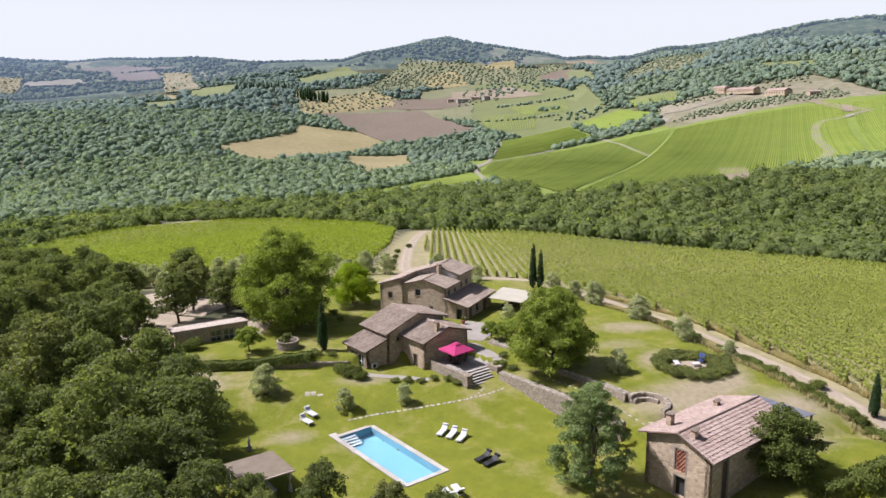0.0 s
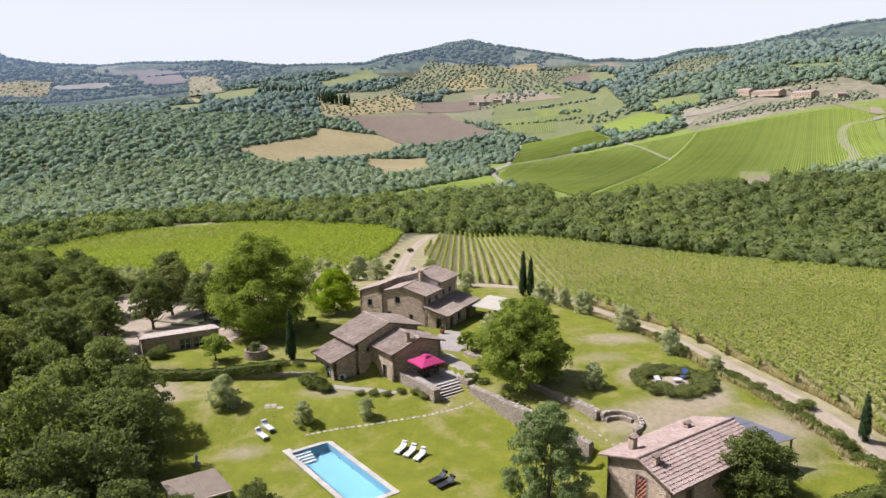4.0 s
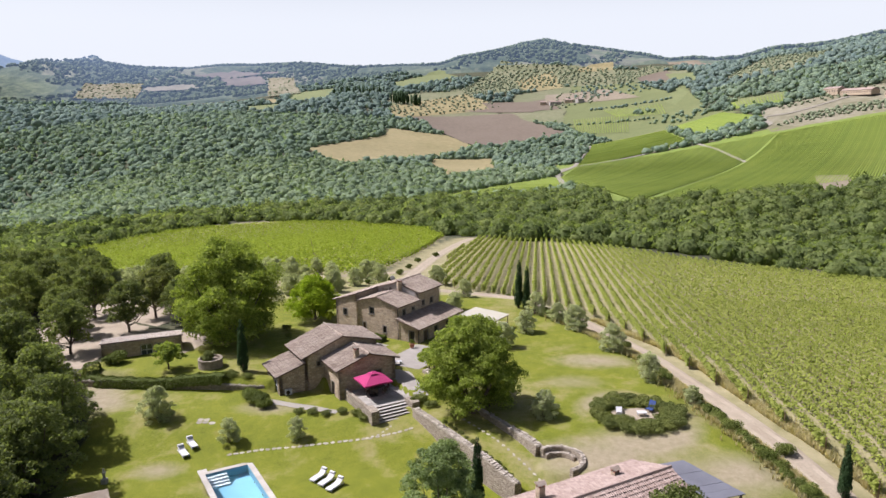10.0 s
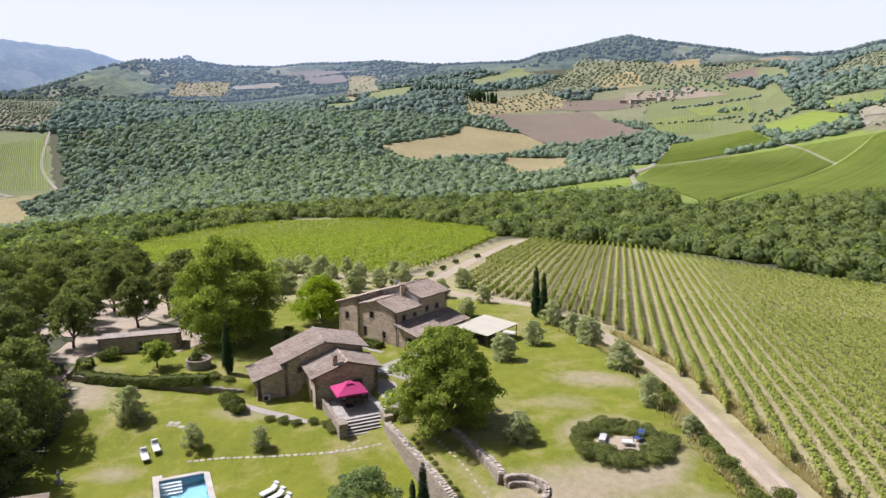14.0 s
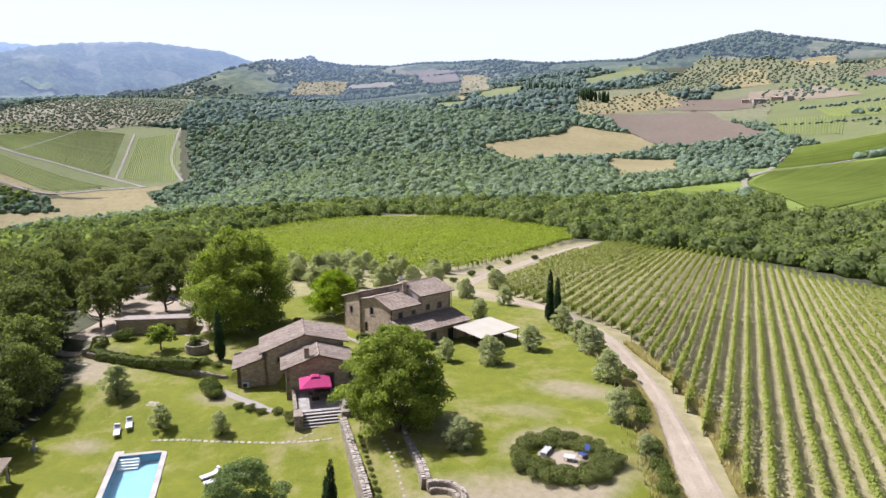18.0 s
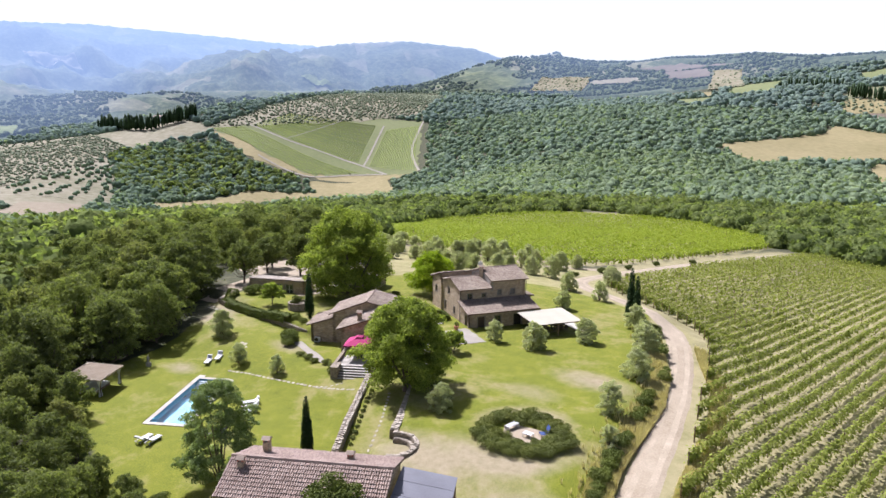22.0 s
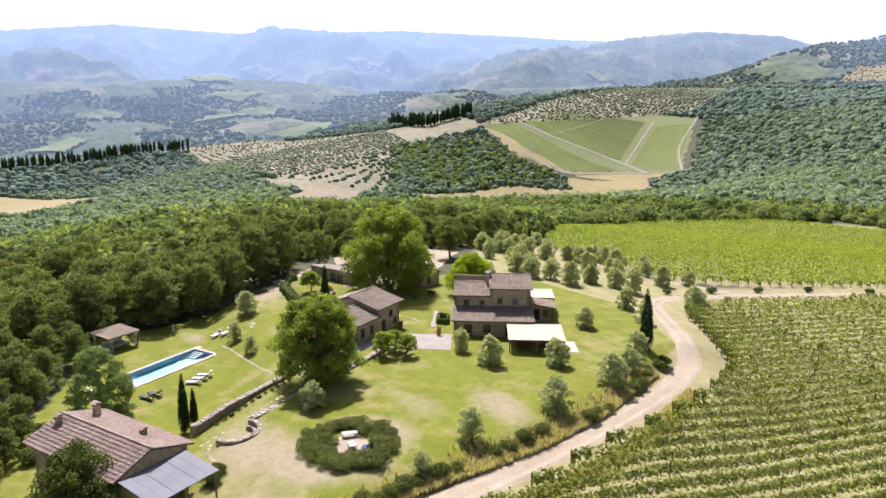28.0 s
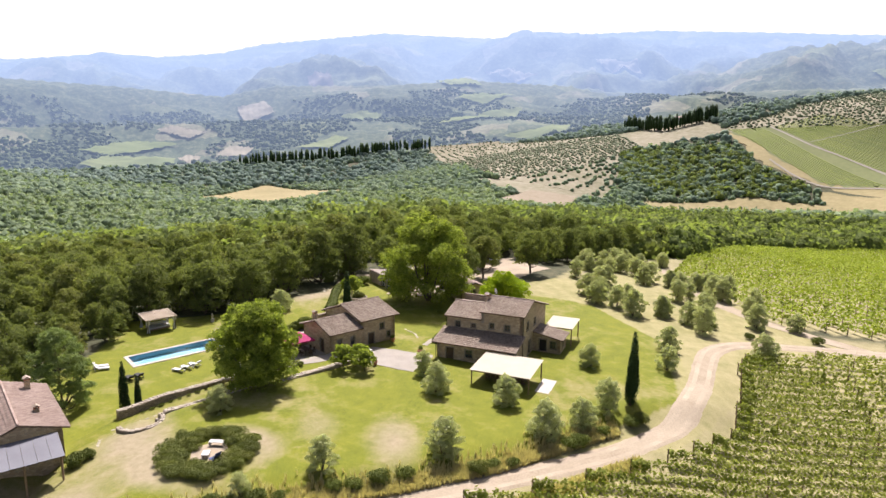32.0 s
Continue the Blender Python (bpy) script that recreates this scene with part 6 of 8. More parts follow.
def chimney(parent, x, y, z0, z1, w=0.55, turn=0.0, mat=None):
    m = pose(x, y, 0, 0, 0, turn)
    bm = bmesh.new()
    box(bm, -w / 2, w / 2, -w / 2, w / 2, z0, z1 - 0.35, m)
    c = part("chimney", bm, mat or M_STONE, parent)
    for sx in (-1, 1):
        for sy in (-1, 1):
            bm = bmesh.new()
            box(bm, sx * w * 0.38 - 0.06, sx * w * 0.38 + 0.06, sy * w * 0.38 - 0.06, sy * w * 0.38 + 0.06, z1 - 0.35, z1 - 0.12, m)
            part("pillar", bm, M_BRICK, c)
    bm = bmesh.new()
    prism(bm, [m @ Vector(p) for p in ((-w * 0.7, -w * 0.7, z1 - 0.12), (w * 0.7, -w * 0.7, z1 - 0.12), (w * 0.7, w * 0.7, z1 - 0.12), (-w * 0.7, w * 0.7, z1 - 0.12))],
          [m @ Vector(p) for p in ((-w * 0.7, -0.03, z1 + 0.1), (w * 0.7, -0.03, z1 + 0.1), (w * 0.7, 0.03, z1 + 0.1), (-w * 0.7, 0.03, z1 + 0.1))])
    part("cap", bm, M_TILE, c)


M_PLASTER = mottled("grey_plaster", [(0.3, (0.24, 0.215, 0.19)), (0.7, (0.36, 0.33, 0.30))], 0.7, 12, 0.9, 0.2, 0.02)


def main_house():
    """The long farmhouse: axis u along the eaves, v towards the vineyard."""
    o, u, v = Vector((3.71, 18.76)), Vector((0.501, 0.865)), Vector((0.865, -0.501))
    P = lambda a, b: o + u * a + v * b
    R = lambda a, b, z: (*P(a, b), z)
    g = 2.2
    e = thing("farmhouse", "two-storey rubble-stone farmhouse with stepped terracotta roofs", "house", at=(0, 0, 0))
    # walls run anticlockwise with their outside to the right
    wall(e, P(0.3, -11.7), P(0.3, -4.0), g, [(0, 7.7), (3.9, 8.7), (7.7, 7.7)], [(2.3, 3.2, 6.0, 7.0), (4.9, 5.5, 3.4, 4.4), (0.9, 1.6, 3.0, 4.5, "door")])
    wall(e, P(0.3, -4.0), P(0.3, -0.3), g, [(0, 5.7), (3.7, 4.95)], [(2.0, 3.0, 2.4, 4.4, "dark")])
    wall(e, P(0.3, -0.3), P(11.4, -0.3), g, [(0, 4.95), (11.1, 4.95)], [(1.4, 2.5, 2.4, 4.3, "door"), (4.2, 5.2, 3.2, 4.3), (7.4, 8.8, 2.4, 4.3, "dark")])
    wall(e, P(0.3, -4.0), P(5.4, -4.0), 5.2, [(0, 7.7), (5.1, 7.7)], [(1.2, 2.0, 6.1, 7.0), (3.6, 4.3, 6.3, 6.9)])
    wall(e, P(5.4, -4.0), P(11.4, -4.0), 5.2, [(0, 8.8), (6.0, 8.8)], [(1.2, 1.9, 6.5, 7.3), (3.4, 4.2, 6.4, 7.3)])
    wall(e, P(5.4, -11.8), P(5.4, -4.0), 7.2, [(0, 8.7), (3.8, 9.9), (7.8, 8.8)], [(1.0, 1.35, 8.25, 8.6, "dark"), (1.7, 2.05, 8.4, 8.75, "dark"), (2.4, 2.75, 8.55, 8.95, "dark")], mat=M_PLASTER)
    wall(e, P(11.4, -0.3), P(11.4, -4.0), g, [(0, 4.95), (3.7, 5.7)])
    wall(e, P(11.4, -4.0), P(11.4, -15.9), g, [(0, 8.8), (4.0, 9.9), (11.9, 7.4)], [(2.0, 2.9, 6.2, 7.3), (5.6, 6.5, 6.0, 7.0), (3.0, 4.0, 2.4, 4.4, "door")])
    wall(e, P(11.4, -15.9), P(0.0, -15.9), g, [(0, 7.4), (11.4, 7.4)], [(3, 3.9, 5.4, 6.4), (7, 7.9, 5.4, 6.4)])
    wall(e, P(0.0, -15.9), P(0.0, -11.7), g, [(0, 7.4), (4.2, 8.7)], [(1.5, 2.3, 5.2, 6.2)])
    wall(e, P(0.0, -11.7), P(5.4, -11.7), 7.2, [(0, 8.7), (5.4, 8.7)])
    roof(e, R(0, 0, 5.0), R(11.7, 0, 5.0), R(0, -4.0, 5.95), R(11.7, -4.0, 5.95), M_TILE)
    roof(e, R(0.2, -3.9, 7.72), R(5.3, -3.9, 7.72), R(0.2, -7.8, 8.75), R(5.3, -7.8, 8.75), M_TILE)
    roof(e, R(0.2, -11.6, 7.75), R(5.3, -11.6, 7.75), R(0.2, -7.8, 8.75), R(5.3, -7.8, 8.75), M_TILE)
    roof(e, R(5.5, -3.8, 8.85), R(11.6, -3.8, 8.85), R(5.5, -8.0, 9.95), R(11.6, -8.0, 9.95), M_TILE)
    roof(e, R(5.4, -16.0, 7.42), R(11.6, -16.0, 7.42), R(5.4, -8.0, 9.95), R(11.6, -8.0, 9.95), M_TILE)
    roof(e, R(0.0, -16.0, 7.42), R(5.4, -16.0, 7.42), R(0.0, -11.8, 8.75), R(5.4, -11.8, 8.75), M_TILE)
    ridge_caps(e, R(0, -7.8, 8.92), R(5.4, -7.8, 8.92), M_TILE)
    ridge_caps(e, R(5.3, -8.0, 10.12), R(11.8, -8.0, 10.12), M_TILE)
    chimney(e, *P(5.2, -7.3), 8.4, 10.6, 0.6, 30)
    # low wing at the north end with a tiled roof
    wall(e, P(11.4, -9.4), P(15.4, -9.4), g - 0.3, [(0, 5.05), (4.0, 4.3)], [(0.9, 2.0, 2.3, 4.1, "dark"), (2.5, 3.4, 2.9, 4.0)])
    wall(e, P(15.4, -9.4), P(15.4, -13.0), g - 0.3, [(0, 4.3), (3.6, 4.3)], [(1.2, 2.1, 2.9, 3.9)])
    wall(e, P(15.4, -13.0), P(11.4, -13.0), g - 0.3, [(0, 4.3), (4.0, 5.05)])
    roof(e, R(15.5, -9.3, 4.32), R(15.5, -13.1, 4.32), R(11.45, -9.3, 5.1), R(11.45, -13.1, 5.1), M_TILE)
    return P, R


MP, MR = main_house()


def small_house():
    w, p = Vector((-0.55, 0.835)), Vector((0.835, 0.55))
    o = Vector((-4.83, 6.03))
    P = lambda a, b: o + p * a + w * b          # a to the right along the gable, b back along the ridge
    R = lambda a, b, z: (*P(a, b), z)
    e = thing("stone_cottage", "rubble-stone cottage of three gabled parts under terracotta roofs", "house", at=(0, 0, 0))
    g = 0.6
    wall(e, P(-5.0, 0.2), P(4.8, 0.2), g, [(0, 6.0), (5.0, 7.85), (9.8, 6.7)], [(1.6, 2.1, 4.6, 5.2)])
    wall(e, P(4.8, 0.2), P(4.8, 6.1), g, [(0, 6.7), (5.9, 6.7)], [(3.2, 4.0, 4.8, 5.7), (1.2, 2.2, 2.6, 4.6, "door"), (4.4, 5.1, 3.4, 4.3)])
    wall(e, P(4.8, 6.1), P(-5.0, 6.1), g, [(0, 6.7), (4.8, 7.85), (9.8, 6.0)], [(4, 4.9, 4.6, 5.6)])
    wall(e, P(-5.0, 6.1), P(-5.0, 0.2), g, [(0, 6.0), (5.9, 6.0)])
    roof(e, R(5.1, 0, 6.72), R(5.1, 6.3, 6.72), R(0, 0, 7.95), R(0, 6.3, 7.95), M_TILE)
    roof(e, R(-5.2, 0, 6.0), R(-5.2, 6.3, 6.0), R(0, 0, 7.95), R(0, 6.3, 7.95), M_TILE)
    ridge_caps(e, R(0, -0.2, 8.13), R(0, 6.5, 8.13), M_TILE)
    # front part: apex at (-0.82, 2.51)
    a0, b0 = 1.41, -5.14
    wall(e, P(a0 - 3.9, b0 + 0.2), P(a0 + 3.6, b0 + 0.2), g, [(0, 5.5), (3.9, 6.8), (7.5, 5.75)], [(4.6, 5.6, 2.6, 4.6, "door")])
    wall(e, P(a0 + 3.6, b0 + 0.2), P(a0 + 3.6, 0.2), g, [(0, 5.75), (4.94, 5.75)], [(1.0, 1.8, 3.6, 4.8), (3.2, 3.9, 3.6, 4.8)])
    wall(e, P(a0 - 3.9, 0.2), P(a0 - 3.9, b0 + 0.2), g, [(0, 5.5), (4.94, 5.5)], [(2.6, 3.5, 1.5, 3.4, "door")])
    roof(e, R(a0 - 4.1, b0, 5.5), R(a0 - 4.1, 0, 5.5), R(a0, b0, 6.88), R(a0, 0, 6.88), M_TILE)
    roof(e, R(a0 + 3.8, b0, 5.78), R(a0 + 3.8, 0, 5.78), R(a0, b0, 6.88), R(a0, 0, 6.88), M_TILE)
    ridge_caps(e, R(a0, b0 - 0.2, 7.05), R(a0, 0, 7.05), M_TILE)
    chimney(e, -2.35, 2.3, 6.0, 7.95, 0.55, 33)
    # low western part with one slope
    wall(e, P(-8.3, 0.3), P(-5.0, 0.3), g - 0.2, [(0, 4.2), (3.3, 5.25)])
    wall(e, P(-8.3, 5.4), P(-8.3, 0.3), g - 0.2, [(0, 4.2), (5.1, 4.2)], [(0.9, 2.5, 1.4, 3.4, "white"), (2.7, 4.3, 1.4, 3.4, "white")])
    wall(e, P(-5.0, 5.4), P(-8.3, 5.4), g - 0.2, [(0, 5.25), (3.3, 4.2)])
    roof(e, R(-8.5, 0.1, 4.22), R(-8.5, 5.6, 4.22), R(-5.0, 0.1, 5.3), R(-5.0, 5.6, 5.3), M_TILE)
    return P


SP = small_house()


def barn():
    d, q = Vector((0.853, 0.521)), Vector((0.521, -0.853))
    o = Vector((17.15, -30.63))
    P = lambda a, b: o + d * a + q * b
    R = lambda a, b, z: (*P(a, b), z)
    e = thing("barn", "stone barn with a rosy terracotta roof and a brick lattice", "barn", at=(0, 0, 0))
    g, L = -0.6, 13.2
    wall(e, P(0.3, -3.7), P(0.3, 3.1), g, [(0, 5.15), (3.7, 6.25), (6.8, 5.05)], [(3.2, 4.4, 0.1, 2.1, "dark"), (3.2, 4.4, 2.6, 4.8, "dark")])
    wall(e, P(0.3, 3.1), P(L, 3.1), g, [(0, 5.05), (L, 5.05)], [(2.0, 3.0, 0.2, 4.2, "door")])
    wall(e, P(L, 3.1), P(L, -3.7), g, [(0, 5.05), (3.1, 6.25), (6.8, 5.15)])
    wall(e, P(L, -3.7), P(0.3, -3.7), g, [(0, 5.15), (L, 5.15)])
    roof(e, R(0, 3.4, 5.05), R(L, 3.4, 5.05), R(0, 0, 6.4), R(L, 0, 6.4), M_TILE_BARN)
    roof(e, R(0, -4.0, 5.15), R(L, -4.0, 5.15), R(0, 0, 6.4), R(L, 0, 6.4), M_TILE_BARN)
    ridge_caps(e, R(-0.2, 0, 6.58), R(L + 0.2, 0, 6.58), M_TILE_BARN)
    # brick lattice in the upper opening
    m = Matrix(((q.x, d.x, 0, P(0.3, -3.7).x), (q.y, d.y, 0, P(0.3, -3.7).y), (0, 0, 1, 0), (0, 0, 0, 1)))
    for i in range(7):
        for j in range(10):
            if (i + j) % 2 == 0:
                bm = bmesh.new()
                x = 3.2 + i * 0.17
                box(bm, x, x + 0.19, 0.05, 0.2, 2.6 + j * 0.22, 2.6 + j * 0.22 + 0.12, m)
                part("brick", bm, M_BRICK, e)
    chimney(e, *P(1.9, -2.3), 5.2, 7.2, 0.55, 31)
    chimney(e, *P(9.3, -2.1), 5.4, 6.6, 0.5, 31)
    chimney(e, *P(1.0, 0.9), 5.6, 7.0, 0.5, 31)
    # sheeted porch on posts at the north end
    c = thing("porch_roof", "grey sheeted porch roof on timber posts beside the barn", "porch")
    for k in range(6):
        v0, v1 = -3.2 + 1.1 * k + 0.012, -3.2 + 1.1 * (k + 1) - 0.012
        lift = 0.012 * (k % 2)
        bm = bmesh.new()
        prism(bm, [R(L + 0.3, v0, 5.0 + lift), R(L + 0.3, v1, 5.0 + lift), R(L + 5.0, v1 + 0.2, 4.5 + lift), R(L + 5.0, v0 + 0.2, 4.5 + lift)][::-1],
              [R(L + 0.3, v0, 5.06 + lift), R(L + 0.3, v1, 5.06 + lift), R(L + 5.0, v1 + 0.2, 4.56 + lift), R(L + 5.0, v0 + 0.2, 4.56 + lift)][::-1])
        part("sheet", bm, M_TIN, c)
    for a, b in ((L + 4.8, -2.7), (L + 4.8, 0.3), (L + 4.8, 3.3)):
        bm = bmesh.new()
        x, y = P(a, b)
        box(bm, x - 0.08, x + 0.08, y - 0.08, y + 0.08, H(x, y) - 0.1, 4.52)
        part("post", bm, M_WOOD, c)
    return P


BP = barn()


# ---- pool ----
def pool():
    z = 0.08
    e = thing("swimming_pool", "rectangular swimming pool with pale stone coping and blue water", "pool", at=(0, 0, 0))
    L, W = (POOL_B - POOL_A).length, (POOL_C - POOL_A).length
    m = Matrix(((pu.x, pv.x, 0, POOL_A.x), (pu.y, pv.y, 0, POOL_A.y), (0, 0, 1, 0), (0, 0, 0, 1)))
    n = 16
    for k in range(n):
        for y0 in (0, W - 0.55):
            bm = bmesh.new()
            box(bm, L * k / n + 0.006, L * (k + 1) / n - 0.006, y0, y0 + 0.55, z - 0.25, z, m)
            part("coping_slab", bm, M_PALE, e)
    for k in range(5):
        for x0 in (0, L - 0.55):
            bm = bmesh.new()
            a, b = 0.55 + (W - 1.1) * k / 5, 0.55 + (W - 1.1) * (k + 1) / 5
            box(bm, x0, x0 + 0.55, a + 0.006, b - 0.006, z - 0.25, z, m)
            part("coping_slab", bm, M_PALE, e)
    M_POOL = mottled("pool_lining", [(0.3, (0.125, 0.265, 0.33)), (0.7, (0.18, 0.33, 0.39))], 0.5, 8, 0.5, 0.0)
    bm = bmesh.new()
    box(bm, 0.5, L - 0.5, 0.5, W - 0.5, -1.6, -1.5, m)
    for x0, x1, y0, y1 in ((0.4, 0.56, 0.4, W - 0.4), (L - 0.56, L - 0.4, 0.4, W - 0.4), (0.56, L - 0.56, 0.4, 0.56), (0.56, L - 0.56, W - 0.56, W - 0.4)):
        box(bm, x0, x1, y0, y1, -1.5, z - 0.05, m)
    part("basin", bm, M_POOL, e)
    for k in range(4):
        bm = bmesh.new()
        box(bm, 0.56 + 0.42 * k, 0.56 + 0.42 * (k + 1), W - 2.6, W - 0.6, -1.5, -0.28 - 0.3 * k, m)
        part("step", bm, M_WHITE, e)
    mat, nt, b = material("pool_water", 0.03)
    b.inputs["Base Color"].default_value = (0.75, 0.93, 0.97, 1)
    b.inputs["Transmission Weight"].default_value, b.inputs["IOR"].default_value = 1.0, 1.33
    b.inputs["Specular IOR Level"].default_value = 0.5
    relief(nt, b, noise_tex(nt, world_coords(nt), 1.6, 3), 0.06, 0.05)
    bm = bmesh.new()
    vs = [bm.verts.new(m @ Vector(c)) for c in ((0.5, 0.5, -0.14), (L - 0.5, 0.5, -0.14), (L - 0.5, W - 0.5, -0.14), (0.5, W - 0.5, -0.14))]
    f = bm.faces.new(vs)
    bmesh.ops.recalc_face_normals(bm, faces=bm.faces)
    if f.normal.z < 0:
        f.normal_flip()
    w = part("water", bm, mat, e)
    w.visible_shadow = False
    bm = bmesh.new()
    box(bm, -0.7, -0.02, W - 0.9, W + 0.0, z - 0.25, z - 0.03, m)
    part("shower_slab", bm, M_PALE, e)


pool()


# ---- terraces, walls, garden ----
def stone_run(name, line, z_top, depth, thick, label, mat=None, cap=True):
    """A dry-stone wall along a line on the plan, its top at z_top, reaching below the ground on its low side; with single cap stones."""
    e = thing(name, label, "wall", at=(0, 0, 0))
    r = np.random.RandomState(len(line) * 7 + 1)
    pts = []
    for (x0, y0), (x1, y1) in zip(line, line[1:]):
        n = max(1, int(math.hypot(x1 - x0, y1 - y0) / 0.42))
        pts += [(x0 + (x1 - x0) * k / n, y0 + (y1 - y0) * k / n) for k in range(n)]
    pts.append(line[-1])
    bm = bmesh.new()
    zt = [z_top(p) if callable(z_top) else z_top for p in pts]
    prev = None
    for i, p in enumerate(pts):
        a, b = pts[max(i - 1, 0)], pts[min(i + 1, len(pts) - 1)]
        d = Vector((b[0] - a[0], b[1] - a[1])).normalized()
        s = Vector((d.y, -d.x)) * thick / 2
        j = r.uniform(-0.04, 0.04)
        ring = [bm.verts.new((p[0] + s.x * 1.25, p[1] + s.y * 1.25, zt[i] - depth)), bm.verts.new((p[0] + s.x, p[1] + s.y, zt[i] + j - 0.1)),
                bm.verts.new((p[0] - s.x, p[1] - s.y, zt[i] + j - 0.1)), bm.verts.new((p[0] - s.x * 1.25, p[1] - s.y * 1.25, zt[i] - depth))]
        if prev:
            for k in range(3):
                bm.faces.new((prev[k], prev[k + 1], ring[k + 1], ring[k]))
        else:
            bm.faces.new(ring)
        prev = ring
    bm.faces.new(prev[::-1])
    bmesh.ops.recalc_face_normals(bm, faces=bm.faces)
    part("wall_core", bm, mat or M_DRYSTONE, e)
    if cap:
        # two staggered rows of rough cap stones
        line2 = np.array(pts)
        run = np.r_[0, np.cumsum(np.linalg.norm(np.diff(line2, axis=0), axis=1))]
        rows = 2 if thick > 0.45 else 1
        for row in range(rows):
            s = r.uniform(0, 0.2)
            while s < run[-1] - 0.15:
                L = min(r.uniform(0.2, 0.52), run[-1] - s)
                mid = s + L / 2
                p = Vector((np.interp(mid, run, line2[:, 0]), np.interp(mid, run, line2[:, 1])))
                q = Vector((np.interp(mid + 0.15, run, line2[:, 0]), np.interp(mid + 0.15, run, line2[:, 1])))
                o = Vector((np.interp(mid - 0.15, run, line2[:, 0]), np.interp(mid - 0.15, run, line2[:, 1])))
                d = (q - o).normalized()
                zc = np.interp(mid, run, zt)
                m = Matrix(((d.x, -d.y, 0, p.x), (d.y, d.x, 0, p.y), (0, 0, 1, zc), (0, 0, 0, 1)))
                w = thick / rows * r.uniform(0.9, 1.12)
                y0 = (row - rows / 2) * thick / rows - (w - thick / rows) / 2
                h, k = r.uniform(-0.05, 0.04), r.uniform(0.02, 0.06)
                a, c = -L / 2 + 0.006, L / 2 - 0.006
                bm = bmesh.new()
                prism(bm, [m @ Vector(v) for v in ((a, y0, -0.2), (c, y0, -0.2), (c, y0 + w, -0.2), (a, y0 + w, -0.2))],
                      [m @ Vector(v) for v in ((a + k, y0 + k, h), (c - k * r.uniform(0.3, 1), y0 + k, h + 0.02), (c - k, y0 + w - k, h), (a + k * 0.5, y0 + w - k, h - 0.02))])
                part("cap_stone", bm, M_PALESTONE, e)
                s += L
    return e


M_PALESTONE = mottled("cap_stone", [(0.3, (0.250, 0.214, 0.162)), (0.7, (0.400, 0.352, 0.280))], 1.2, 14, 0.92, 0.4, 0.02, "object", spread=0.2)

stone_run("retaining_wall", [(5.4, -3.6), (8.2, -7.5), (11.6, -12.3), (14.6, -16.6), (16.3, -19.0)], lambda p: 2.75 - 0.5 * float(smooth(-14, -19, p[1])), 3.2, 0.75, "long pale dry-stone retaining wall above the pool lawn")
stone_run("garden_wall", [(5.6, 7.2), (8.6, 3.2), (11.3, -1.1), (13.3, -4.7), (15.2, -7.6), (17.4, -10.9), (18.7, -13.2)], lambda p: 3.1 + 0.3 * float(smooth(-2, 2, p[1])), 1.6, 0.85, "low broad dry-stone wall below the upper lawn")
arc = [(20.5 + 2.25 * math.cos(radians(a)), -15.1 + 2.25 * math.sin(radians(a))) for a in range(136, -76, -12)]
stone_run("seat_wall", arc, lambda p: 2.95 - 0.25 * float(smooth(-14, -17, p[1])), 1.3, 0.5, "curved dry-stone seat wall ending the garden wall")
bench_arc = [(20.5 + 1.8 * math.cos(radians(a)), -15.1 + 1.8 * math.sin(radians(a))) for a in range(136, 20, -12)]
stone_run("stone_bench", bench_arc, 2.5, 0.8, 0.42, "stone bench built against the curved wall")
stone_run("hedge_wall", [(-38.5, 4.2), (-32, 3.7), (-24, 3.6), (-18, 3.2), (-14.2, 3.0)], 2.55, 2.0, 0.5, "dry-stone wall under the long hedge")
stone_run("garden_wall", [(-41.5, 15), (-41.0, 8.5), (-39.4, 4.4)], 2.7, 1.6, 0.5, "low stone wall beside the gravel drive")

# terrace with steps in front of the cottage
tp, tw = Vector((0.835, 0.55)), Vector((-0.55, 0.835))
T0 = Vector((0.75, -5.84))
TM = Matrix(((tp.x, tw.x, 0, T0.x), (tp.y, tw.y, 0, T0.y), (0, 0, 1, 0), (0, 0, 0, 1)))
TZ = 2.6


